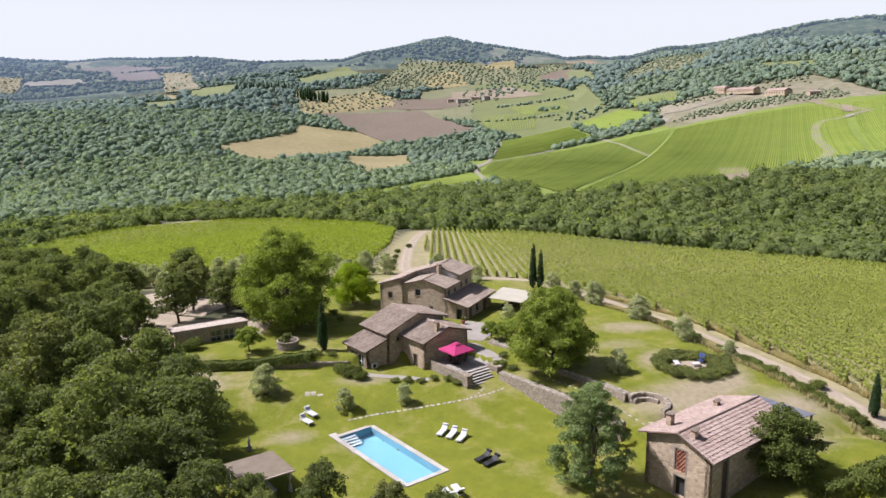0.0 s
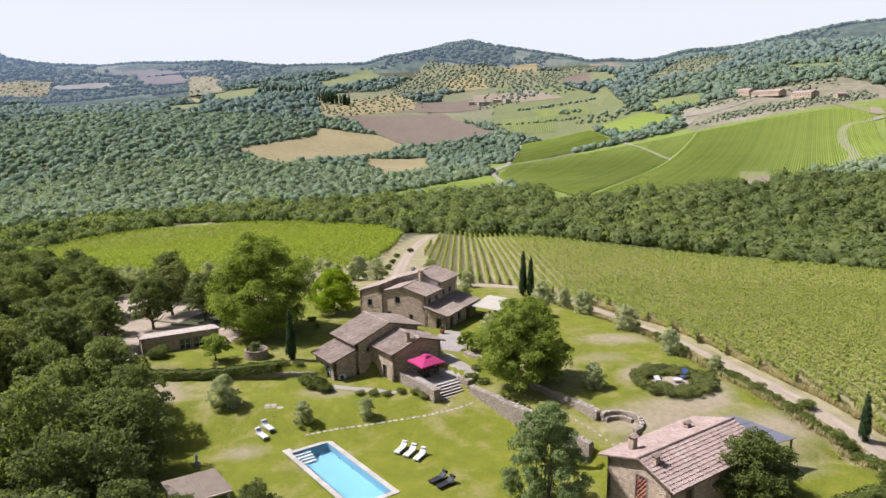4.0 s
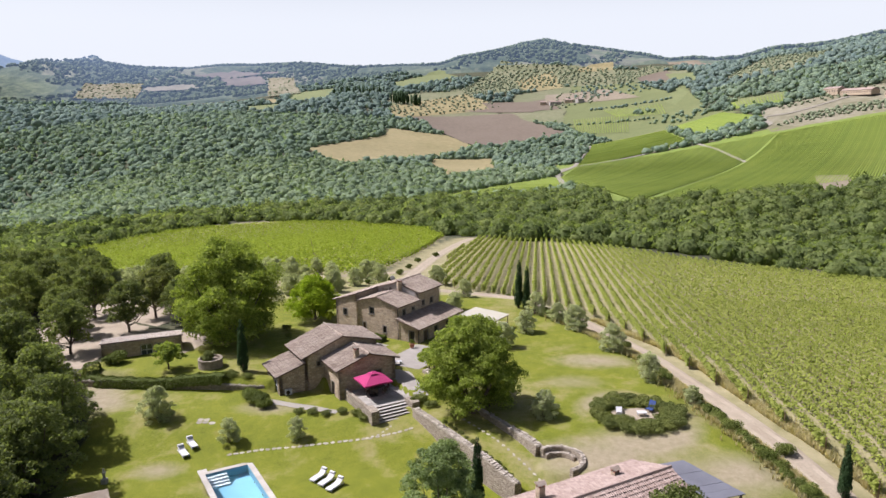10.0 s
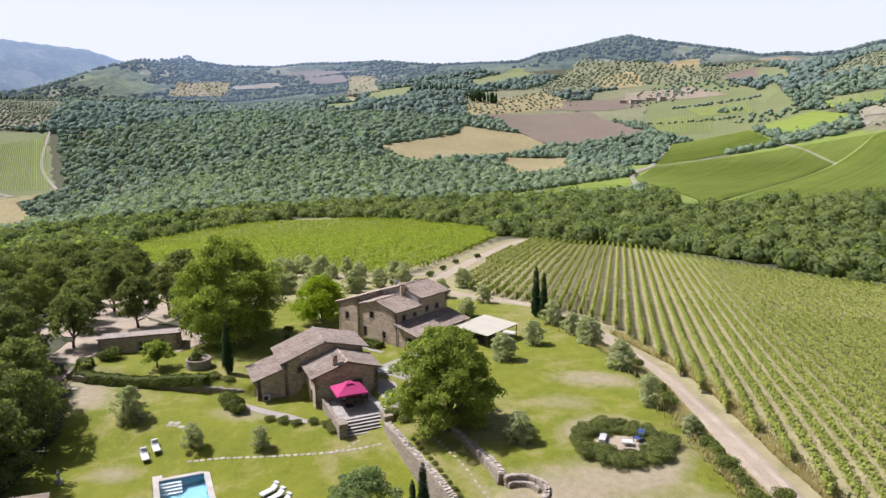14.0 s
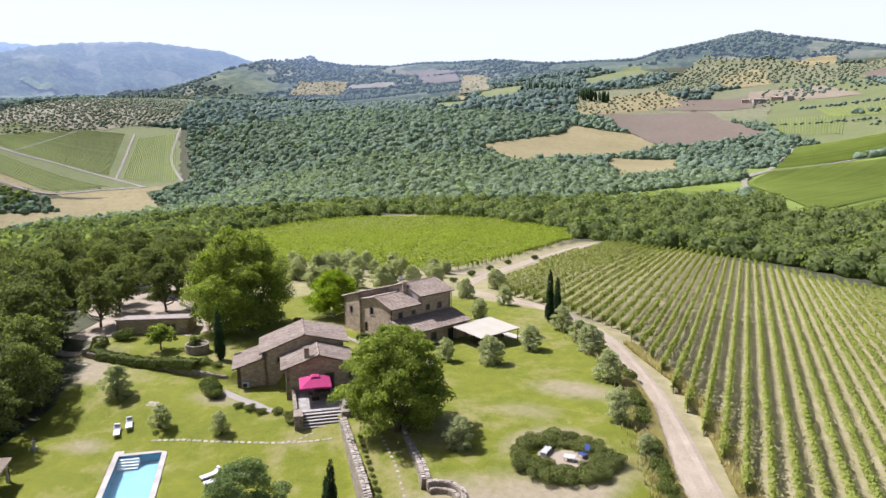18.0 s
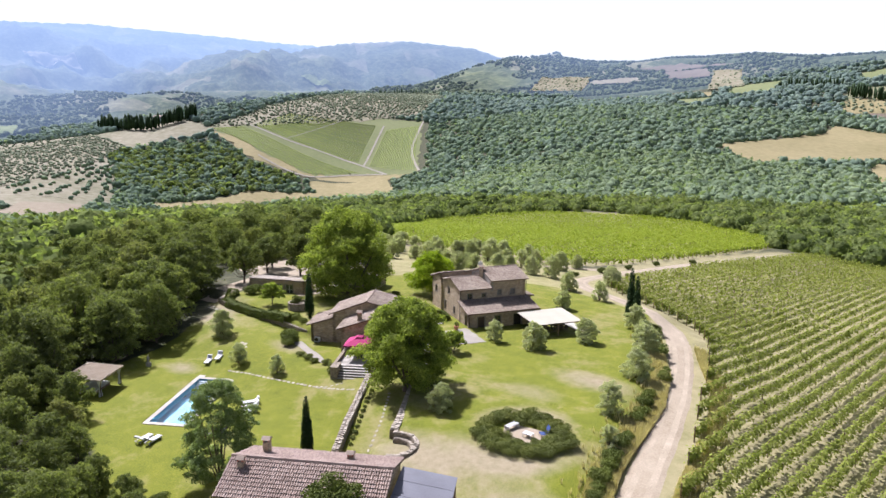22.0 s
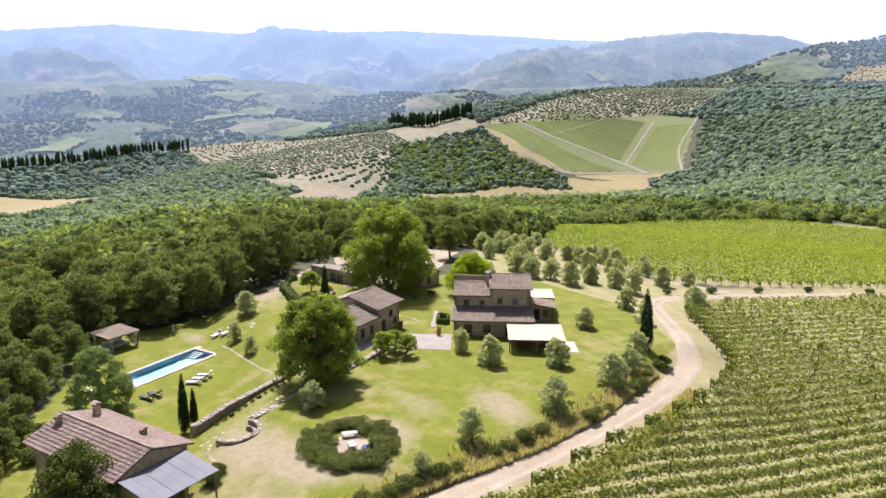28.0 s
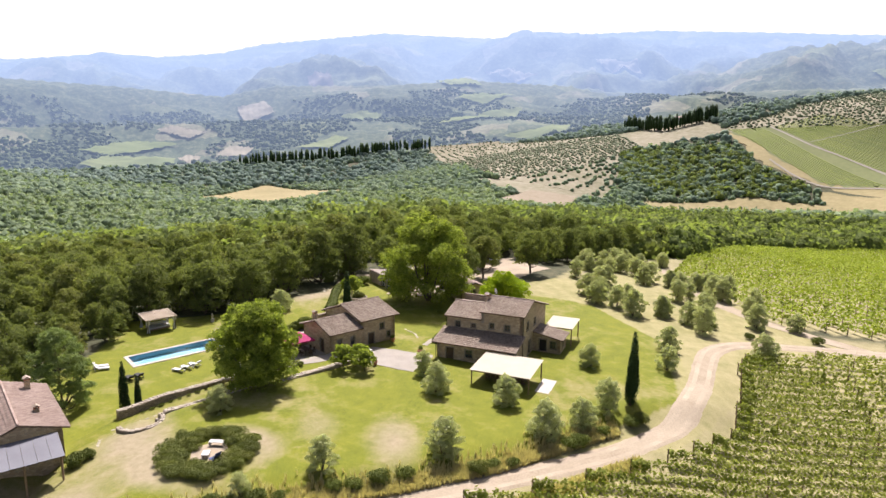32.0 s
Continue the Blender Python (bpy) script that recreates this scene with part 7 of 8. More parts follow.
def terrace():
    e = thing("terrace", "raised stone terrace with five broad steps to the lawn", "terrace")
    bm = bmesh.new()
    box(bm, 0, 6.0, 1.9, 8.2, 0.2, TZ - 0.06, TM)
    box(bm, 0, 0.9, 0, 1.9, 0.2, TZ - 0.06, TM)
    box(bm, 5.1, 6.0, 0, 1.9, 0.2, TZ - 0.06, TM)
    part("terrace_core", bm, M_DRYSTONE, e)
    r = np.random.RandomState(3)
    for i in range(8):
        for j in range(8):
            bm = bmesh.new()
            x, y = i * 0.75, 1.9 + j * 0.79
            box(bm, x + 0.012, x + 0.738, y + 0.012, y + 0.778, TZ - 0.058, TZ + r.uniform(-0.006, 0.006), TM)
            part("paving_slab", bm, M_PAVESLAB, e)
    for x0 in (0, 5.1):
        bm = bmesh.new()
        box(bm, x0 - 0.04, x0 + 0.94, -0.04, 1.9, TZ - 0.06, TZ + 0.42, TM)
        part("pier", bm, M_DRYSTONE, e)
    for k in range(5):
        bm = bmesh.new()
        z = TZ - 0.2 * (5 - k)
        box(bm, 0.9, 5.1, -0.1 + 0.4 * k, 2.0, z - 0.3, z + 0.2 * 0 + 0.0, TM)
        st = part("step", bm, M_RISER, e)
        bm = bmesh.new()
        box(bm, 0.9, 5.1, -0.15 + 0.4 * k, -0.1 + 0.4 * (k + 1) + 0.05, z + 0.002, z + 0.045, TM)
        tr = part("tread", bm, M_PAVESLAB, None)
        tr.parent = st
    bm = bmesh.new()
    box(bm, 0, 0.4, 1.9, 8.0, TZ, TZ + 0.45, TM)
    part("parapet", bm, M_DRYSTONE, e)


# step stone in a darker tone than the treads
M_RISER = mottled("dark_riser_stone", [(0.3, (0.085, 0.07, 0.052)), (0.7, (0.15, 0.125, 0.095))], 1.0, 12, 0.95, 0.4, 0.02)
M_PAVESLAB = mottled("paving_slab", [(0.3, (0.235, 0.213, 0.176)), (0.7, (0.352, 0.325, 0.280))], 0.5, 10, 0.9, 0.25, 0.01, "object", spread=0.2)
terrace()


def umbrella():
    e = thing("parasol", "large square magenta parasol over the terrace table", "parasol", at=(0, 0, TZ), turn=33)
    bm = bmesh.new()
    n = 8
    top = bm.verts.new((0, 0, 2.92))
    ring = []
    for i, (x, y) in enumerate([(-1, -1), (0, -1.0), (1, -1), (1.0, 0), (1, 1), (0, 1.0), (-1, 1), (-1.0, 0)]):
        c = 1.78
        z = 2.05 if abs(x) == abs(y) else 2.12
        ring.append((bm.verts.new((x * c, y * c, z)), bm.verts.new((x * c, y * c, z - 0.18)), bm.verts.new((x * 0.45, y * 0.45, 2.74))))
    for i in range(8):
        a, b = ring[i], ring[(i + 1) % 8]
        bm.faces.new((a[0], b[0], b[2], a[2]))
        bm.faces.new((a[1], b[1], b[0], a[0]))
        bm.faces.new((a[2], b[2], top))
    bmesh.ops.recalc_face_normals(bm, faces=bm.faces)
    geom = bmesh.ops.solidify(bm, geom=bm.faces[:], thickness=0.012)
    canopy = part("canopy", bm, M_MAGENTA, e)
    bm = bmesh.new()
    prism(bm, [(-0.5, -0.5, 2.86), (0.5, -0.5, 2.86), (0.5, 0.5, 2.86), (-0.5, 0.5, 2.86)], [(-0.05, -0.05, 3.02), (0.05, -0.05, 3.02), (0.05, 0.05, 3.02), (-0.05, 0.05, 3.02)])
    v = part("vent", bm, M_MAGENTA, None)
    v.parent = canopy
    bm = bmesh.new()
    tube(bm, [(0, 0, 0.0), (0, 0, 3.05)], [0.035, 0.03], 8)
    part("pole", bm, M_WOOD, e)
    bm = bmesh.new()
    box(bm, -0.4, 0.4, -0.4, 0.4, 0, 0.1)
    part("base_plate", bm, M_IRON, e)
    for k in range(8):
        a = math.pi / 4 * k + math.pi / 4
        rr = 1.75 * (math.sqrt(2) if k % 2 == 0 else 1)
        bm = bmesh.new()
        tube(bm, [(0, 0, 2.78), (rr * math.cos(a), rr * math.sin(a), 2.06 if k % 2 == 0 else 2.12)], [0.012, 0.012], 5)
        part("rib", bm, M_WOOD, e)


umbrella()


def garden_table(x, y, z, turn, L=1.9, W=0.95, label="dark wooden garden table in the shade"):
    e = thing("garden_table", label, "table", at=(x, y, z), turn=turn)
    for k in range(7):
        bm = bmesh.new()
        w = W / 7
        box(bm, -L / 2, L / 2, -W / 2 + k * w + 0.008, -W / 2 + (k + 1) * w - 0.008, 0.71, 0.75)
        part("slat", bm, M_DARKWOOD, e)
    for sx in (-1, 1):
        for sy in (-1, 1):
            bm = bmesh.new()
            box(bm, sx * (L / 2 - 0.1) - 0.04, sx * (L / 2 - 0.1) + 0.04, sy * (W / 2 - 0.1) - 0.04, sy * (W / 2 - 0.1) + 0.04, 0, 0.71)
            part("leg", bm, M_DARKWOOD, e)


def garden_chair():
    e = thing("garden_chair", "dark wooden garden chair at the table", "chair", "chairs round the garden tables")
    bm = bmesh.new()
    box(bm, -0.24, 0.24, -0.23, 0.23, 0.42, 0.46)
    part("seat", bm, M_DARKWOOD, e)
    bm = bmesh.new()
    box(bm, -0.24, 0.24, 0.2, 0.24, 0.5, 0.92)
    part("backrest", bm, M_DARKWOOD, e)
    for sx in (-1, 1):
        for sy in (-1, 1):
            bm = bmesh.new()
            box(bm, sx * 0.21 - 0.02, sx * 0.21 + 0.02, sy * 0.21 - 0.02, sy * 0.21 + 0.02, 0, 0.42 if sy < 0 else 0.9)
            part("leg", bm, M_DARKWOOD, e)
    return e


garden_table(0.3, 1.0, TZ, 33)
chair = garden_chair()
chair.matrix_world = pose(-0.5, 1.5, TZ, 0, 0, 33)
for dx, dy, a in ((0.6, 0.9, 33), (-0.6, -0.85, 213), (0.6, -0.85, 213), (1.3, 0, -57), (-1.3, 0, 123)):
    v = Vector((0.3, 1.0)) + tp * dx + tw * dy
    copy_thing(chair, pose(v.x, v.y, TZ, 0, 0, a))


def stepping_stones(line, step, size, label):
    pts = np.array(line, float)
    seg = np.r_[0, np.cumsum(np.linalg.norm(np.diff(pts, axis=0), axis=1))]
    r = np.random.RandomState(int(seg[-1] * 10))
    s = 0.3
    e = thing("stepping_stones", label, "path", at=(0, 0, 0))
    while s < seg[-1]:
        x, y = np.interp(s, seg, pts[:, 0]), np.interp(s, seg, pts[:, 1])
        x2, y2 = np.interp(s + 0.1, seg, pts[:, 0]), np.interp(s + 0.1, seg, pts[:, 1])
        d = math.atan2(y2 - y, x2 - x) + r.uniform(-0.3, 0.3)
        n = 6
        out = [(size * r.uniform(0.75, 1.15) * math.cos(k / n * 6.283) * 0.95, size * r.uniform(0.7, 1.1) * math.sin(k / n * 6.283) * 0.62) for k in range(n)]
        c, sn = math.cos(d), math.sin(d)
        P3 = [(x + a * c - b * sn, y + a * sn + b * c) for a, b in out]
        z = H(x, y)
        bm = bmesh.new()
        prism(bm, [(a, b, z - 0.15) for a, b in P3], [(a, b, H(a, b) + 0.03) for a, b in P3])
        part("stone", bm, M_STEPSTONE, e)
        s += step * r.uniform(0.85, 1.2)


stepping_stones([(-14.0, -10.9), (-10.7, -10.0), (-7, -9.4), (-2.9, -8.6), (0.7, -7.9), (3.6, -6.9), (5.6, -5.9)], 0.66, 0.32, "line of pale stepping stones across the lawn")
stepping_stones([(0.2, -8.0), (1.8, -7.2), (2.9, -5.7)], 0.7, 0.24, "pale stepping stones up to the terrace steps")
stepping_stones([(10.8, -5.6), (12.2, -7.4), (15.0, -11.2), (17.6, -15.4), (19.6, -19.2)], 0.85, 0.27, "stepping stones on the grass between two dry-stone walls")
stepping_stones([(19.6, -17.6), (22.0, -18.6), (24.6, -18.2)], 0.7, 0.34, "stepping stones towards the barn porch")
stepping_stones([(-8.5, 15.5), (-6.0, 17.0), (-4.0, 17.2)], 0.7, 0.34, "stepping stones on the grass between the houses")

# paving and gravel
drape("paved_court", [(-0.5, 10.5), (4.6, 8.0), (9.6, 15.4), (3.4, 18.8)], M_PAVE, 0.05, "pale paved court between the two houses", "paving", 8)
drape("paved_court", [(3.9, -2.4), (6.6, -0.6), (3.6, 7.2), (0.6, 8.4)], M_PAVE, 0.05, "pale paved walk beside the cottage", "paving", 8)
drape("gravel_strip", [(-12.8, 0.6), (-3.6, -2.4), (-3.9, -3.4), (-13.4, -0.6)], M_PAVE, 0.05, "pale gravel strip along the cottage wall", "paving", 8)
drape("drive", [(-40, 28), (-37, 37), (-56, 52), (-64, 44)], M_GRAVEL, 0.07, "gravel yard behind the outbuildings", "drive", 10)
drape("drive", [(-29, 13.5), (-27, 22), (-42, 27), (-40, 16.5)], M_GRAVEL, 0.06, "pale gravel yard by the outbuildings", "drive", 10)
drape("drive", [(-40, 16), (-41, 28), (-68, 46), (-60, 22)], M_GRAVEL, 0.06, "pale gravel yard under trees", "drive", 10)
drape("drive", [(-45, 4), (-40.5, 4), (-40.5, 18), (-50, 20)], M_GRAVEL, 0.05, "pale gravel drive beside a low wall", "drive", 8)


# clipped and loose bushes
def bush(name, seed, r, tall, leaves, size, mat, label, category="bush", flat=0.9, group=""):
    q = np.random.RandomState(seed)
    e = thing(name, label, category, group)
    n = 12
    a, d = q.uniform(0, 6.28, n), np.sqrt(q.uniform(0, 1, n)) * r * 0.65
    c = np.stack([d * np.cos(a), d * np.sin(a), q.uniform(0.2, 0.75, n) * tall * 0.8], -1)
    v, f = leaf_cloud(c, np.full(n, r * 0.5) * q.uniform(0.8, 1.2, n), leaves, size, q, tall / r * 0.6)
    v[:, 2] = np.maximum(v[:, 2], 0.01)
    fast_mesh("foliage", v, f, mat, e)
    bm = bmesh.new()
    for k in range(5):
        tube(bm, [(0, 0, -0.2), tuple(c[k] * 0.6), tuple(c[k])], [0.05, 0.035, 0.012], 5)
    part("stem", bm, M_BARK, e)
    return e


hb = bush("clipped_bush", 3, 1.0, 1.25, 3000, 0.125, M_HEDGE, "rounded dark-green bush in the hedge along the track", group="bushes along the track")
put_first(hb, 43.0, -12.0)
r5 = np.random.RandomState(17)
for y in list(np.arange(-34, -2, 1.35)) + [-0.5, 1.4, 6.2, 8.0, 10.2, 12.8, 19.8, 21.5, 23.6, 30.4, 31.6, 35.0, 39, 40.4]:
    x = float(track_x(y)) - (4.0 if y < 15 else 3.2) + r5.uniform(-0.4, 0.4)
    if y != -12.0:
        place(hb, x, y, r5.uniform(0.75, 1.15))
rb = bush("rosemary_bush", 6, 1.15, 1.1, 3800, 0.115, M_ROSEMARY, "olive-green rosemary bush in the round bed", group="bushes of the round bed")
put_first(rb, 29.7 + 4.0, -6.3)
for ring, n, s in ((3.95, 17, 0.92), (2.95, 13, 0.82), (2.0, 7, 0.6)):
    for k in range(n):
        a = 2 * math.pi * (k + 0.5 * (ring < 4)) / n
        if (ring < 2.5 and a < 3.4) or (ring < 3.5 and 2.3 < a < 3.2):
            continue
        place(rb, 29.7 + ring * 1.08 * math.cos(a) + r5.uniform(-0.25, 0.25), -6.3 + ring * math.sin(a) + r5.uniform(-0.25, 0.25), s * r5.uniform(0.8, 1.1))
bed = bmesh.new()
bed_ring = [(29.7 + (2.5 + 0.35 * math.sin(3 * a)) * math.cos(a), -6.0 + (2.0 + 0.3 * math.sin(2 * a + 1)) * math.sin(a)) for a in (k / 20 * 6.283 for k in range(20))]
prism(bed, [(x, y, H(x, y) - 0.2) for x, y in bed_ring], [(x, y, H(x, y) + 0.05) for x, y in bed_ring])
tagged(part("gravel_circle", bed, M_GRAVEL), "pale gravel circle inside the round bed", "paving", kind="structure")
for x, y, s in [(-14.6, -0.3, 1.35), (-13.4, -1.0, 1.25), (-12.6, -1.9, 1.0), (-15.3, 0.8, 1.1)]:
    place(hb, x, y, s, label="dense green shrub at the cottage corner")
for x, y in [(-8.3, -3.2), (-6.6, -3.4), (-5.0, -3.7), (-3.2, -3.0), (-1.4, -3.4), (-0.3, -4.5), (5.6, -1.4), (6.4, 0.6), (7.0, -2.4), (-18.9, 4.6), (-19.9, 4.9), (-16.8, 4.2)]:
    place(rb, x, y, r5.uniform(0.5, 0.8), label="low grey-green shrub beside the stonework")


def hedge(line, width, tall, leaves, label, z=None):
    """One clipped hedge: a dense box of small leaves along a line."""
    q = np.random.RandomState(leaves)
    pts = np.array(line, float)
    seg = np.r_[0, np.cumsum(np.linalg.norm(np.diff(pts, axis=0), axis=1))]
    e = thing("clipped_hedge", label, "hedge")
    t = q.uniform(0, seg[-1], leaves)
    x, y = np.interp(t, seg, pts[:, 0]), np.interp(t, seg, pts[:, 1])
    x2, y2 = np.interp(t + 0.2, seg, pts[:, 0]), np.interp(t + 0.2, seg, pts[:, 1])
    x1, y1 = np.interp(t - 0.2, seg, pts[:, 0]), np.interp(t - 0.2, seg, pts[:, 1])
    d = np.stack([x2 - x1, y2 - y1], -1)
    d /= np.linalg.norm(d, axis=1)[:, None]
    face = q.uniform(0, 1, leaves)
    side = np.where(face < 0.3, -1.0, np.where(face < 0.6, 1.0, q.uniform(-1, 1, leaves)))
    up = np.where(face < 0.6, q.uniform(0, 1, leaves), 1.0)
    bulge = 1 + 0.1 * np.sin(t * 1.9) + q.normal(size=leaves) * 0.06
    off = side * width / 2 * bulge * (1 - 0.32 * up ** 3)
    base = np.array([H(a, b) for a, b in zip(x, y)]) if z is None else np.full(leaves, z)
    c = np.stack([x + d[:, 1] * off, y - d[:, 0] * off, base + tall * up * (1 + 0.07 * np.sin(t * 2.7)) + q.normal(size=leaves) * 0.05], -1)
    nrm = np.stack([d[:, 1] * side, -d[:, 0] * side, np.where(face < 0.6, 0.2, 1.5)], -1) + q.normal(size=(leaves, 3)) * 0.5
    nrm /= np.linalg.norm(nrm, axis=1)[:, None]
    u = np.cross(nrm, q.normal(size=(leaves, 3)))
    u /= np.linalg.norm(u, axis=1)[:, None]
    w = np.cross(nrm, u)
    s = 0.24 * q.uniform(0.6, 1.3, leaves)[:, None]
    v = np.stack([c - u * s * 0.5, c + w * s * 0.35, c + u * s * 0.5, c - w * s * 0.35], 1).reshape(-1, 3)
    fast_mesh("foliage", v, np.arange(leaves * 4).reshape(-1, 4), M_HEDGE, e)
    bm = bmesh.new()
    for k in range(0, int(seg[-1]), 1):
        a, b = np.interp(k + 0.4, seg, pts[:, 0]), np.interp(k + 0.4, seg, pts[:, 1])
        zz = H(a, b) if z is None else z
        tube(bm, [(a, b, zz - 0.2), (a + 0.05, b, zz + tall * 0.5), (a, b + 0.05, zz + tall * 0.9)], [0.05, 0.04, 0.02], 5)
    part("stem", bm, M_BARK, e)
    return e


hedge([(-38.6, 7.0), (-38.0, 5.2), (-35.5, 4.4), (-30, 4.1), (-24, 4.0), (-19.5, 3.7)], 1.9, 1.0, 14000, "long dark clipped hedge above the stone wall")
ha, hc, hd, he = MP(-2.5, -8.6), MP(-1.0, -8.6), MP(-1.0, -5.4), MP(-2.5, -5.4)
hedge([tuple(ha), tuple(hc), tuple(hd), tuple(he), tuple(ha)], 0.5, 0.7, 3600, "small square of clipped box hedge beside the farmhouse")
drape("gravel_strip", [tuple(MP(-3.4, -12.5)), tuple(MP(-2.6, -12.5)), tuple(MP(-2.6, -3.5)), tuple(MP(-3.4, -3.5))], M_PAVE, 0.05, "pale paved strip along the farmhouse gable", "paving", 8)
for k in range(12):
    x, y = 8.4 + 0.62 * k + 0.5, -6.6 - 0.89 * k
    place(rb, x, y, r5.uniform(0.2, 0.32), label="low grey lavender bush behind the retaining wall")
for x, y, s in [(28.4, -18.9, 1.1), (27.2, -18.2, 0.8), (9.0, -33.2, 1.0), (12.2, -34.2, 1.2), (5.0, -33.6, 0.9), (-36.6, 9.6, 1.4), (-37.4, 9.2, 1.1), (-38.2, 4.8, 0.9), (-44, 2.5, 1.2), (-21.5, -30.5, 1.3), (-18.0, 26, 0.8), (-16.6, 22, 0.6), (-33, 31, 1.2), (-35, 33, 1.2), (-37, 35, 1.2)]:
    place(hb, x, y, s, label="loose green shrub on the grass")
hedge([(29.5, -33.4), (36, -31.8), (44.5, -29.6)], 1.7, 1.7, 5200, "dense dark hedge between the lawn and the barn wood")
for x, y, s in [(-7.5, 72, 0.9), (-7.0, 84, 1.1), (-6.2, 97, 1.0), (-5.4, 112, 1.1), (-1.5, 128, 1.2), (18, 56.3, 0.5), (-12, 68, 0.9)]:
    place(hb, x, y, s, label="loose green shrub on the bank of the farm track")
fig = tree("fig_tree", 52, 1.7, 3.1, 0.8, 2600, 0.3, M_WALNUT, "small leafy fig tree by the paved court", lumps=16, trunk=0.09)
put_first(fig, 7.6, 6.4)
place(fig, 6.0, 8.6, 0.85)
place(fig, 8.6, 9.2, 0.9)
place(fig, -28.4, 7.2, 1.15, label="small green tree on the grass by the shed")
for k, (x, y) in enumerate([(34, -33), (38, -31), (41, -29), (44, -28), (36, -36), (31, -38), (27, -40)]):
    place(hb, x, y, 1.5, label="dark shrub behind the barn")


# ---- outbuildings and garden things ----
def shed():
    a, b = Vector((-39.4, 10.6)), Vector((-30.0, 15.2))
    d = (b - a).normalized()
    n = Vector((-d.y, d.x))
    e = thing("garden_shed", "long low stone shed with glazed doors and a pale lean-to roof", "shed")
    g = 2.0
    L = (b - a).length
    wall(e, a, b, g, [(0, 5.0), (L, 5.0)], [(5.0, 6.5, 2.75, 4.35, "white"), (6.9, 8.4, 2.6, 4.35, "white")])
    c, f = b + n * 4.2, a + n * 4.2
    wall(e, b, c, g, [(0, 5.0), (4.2, 4.4)])
    wall(e, c, f, g, [(0, 4.4), (L, 4.4)])
    wall(e, f, a, g, [(0, 4.4), (4.2, 5.0)])
    roof(e, (*c, 4.45), (*f, 4.45), (*b, 5.05), (*a, 5.05), M_TILE_PALE, 0.35)


def tool_house():
    o, d = Vector((-30.6, 24.4)), Vector((0.94, 0.34)).normalized()
    n = Vector((-d.y, d.x))
    P = lambda s, t: o + d * s + n * t
    R = lambda s, t, z: (*P(s, t), z)
    e = thing("tool_house", "small stone outbuilding with a dark door under the oak", "shed")
    g = 1.8
    wall(e, P(0, 0), P(7, 0), g, [(0, 4.6), (7, 4.6)], [(1.0, 2.0, 2.6, 4.4, "door"), (4.6, 5.4, 3.2, 4.1)])
    wall(e, P(7, 0), P(7, 5), g, [(0, 4.6), (2.5, 5.6), (5, 4.6)], [(1.8, 2.8, 2.6, 4.4, "dark")])
    wall(e, P(7, 5), P(0, 5), g, [(0, 4.6), (7, 4.6)])
    wall(e, P(0, 5), P(0, 0), g, [(0, 4.6), (2.5, 5.6), (5, 4.6)])
    roof(e, R(-0.1, -0.1, 4.62), R(7.1, -0.1, 4.62), R(-0.1, 2.5, 5.7), R(7.1, 2.5, 5.7), M_TILE_BARN)
    roof(e, R(-0.1, 5.1, 4.62), R(7.1, 5.1, 4.62), R(-0.1, 2.5, 5.7), R(7.1, 2.5, 5.7), M_TILE_BARN)


shed()
tool_house()


def planter():
    x, y = -23.2, 8.4
    z = H(x, y)
    e = thing("round_planter", "round stone planter with a leafy shrub growing in it", "planter", at=(x, y, z))
    bm = bmesh.new()
    n = 22
    rings = [(1.62, -0.3), (1.55, 1.05), (1.6, 1.1), (1.6, 1.22), (1.32, 1.22), (1.3, 0.95)]
    vs = [[bm.verts.new((r * math.cos(k / n * 6.28318), r * math.sin(k / n * 6.28318), h)) for k in range(n)] for r, h in rings]
    for a, b in zip(vs, vs[1:]):
        for k in range(n):
            bm.faces.new((a[k], a[(k + 1) % n], b[(k + 1) % n], b[k]))
    bm.faces.new(vs[-1])
    part("basin", bm, M_DRYSTONE, e)
    q = np.random.RandomState(2)
    c = np.stack([q.uniform(-0.8, 0.8, 9), q.uniform(-0.8, 0.8, 9), q.uniform(1.1, 2.0, 9)], -1)
    v, f = leaf_cloud(c, np.full(9, 0.55), 1200, 0.22, q)
    fast_mesh("foliage", v, f, M_ROSEMARY, e)


planter()


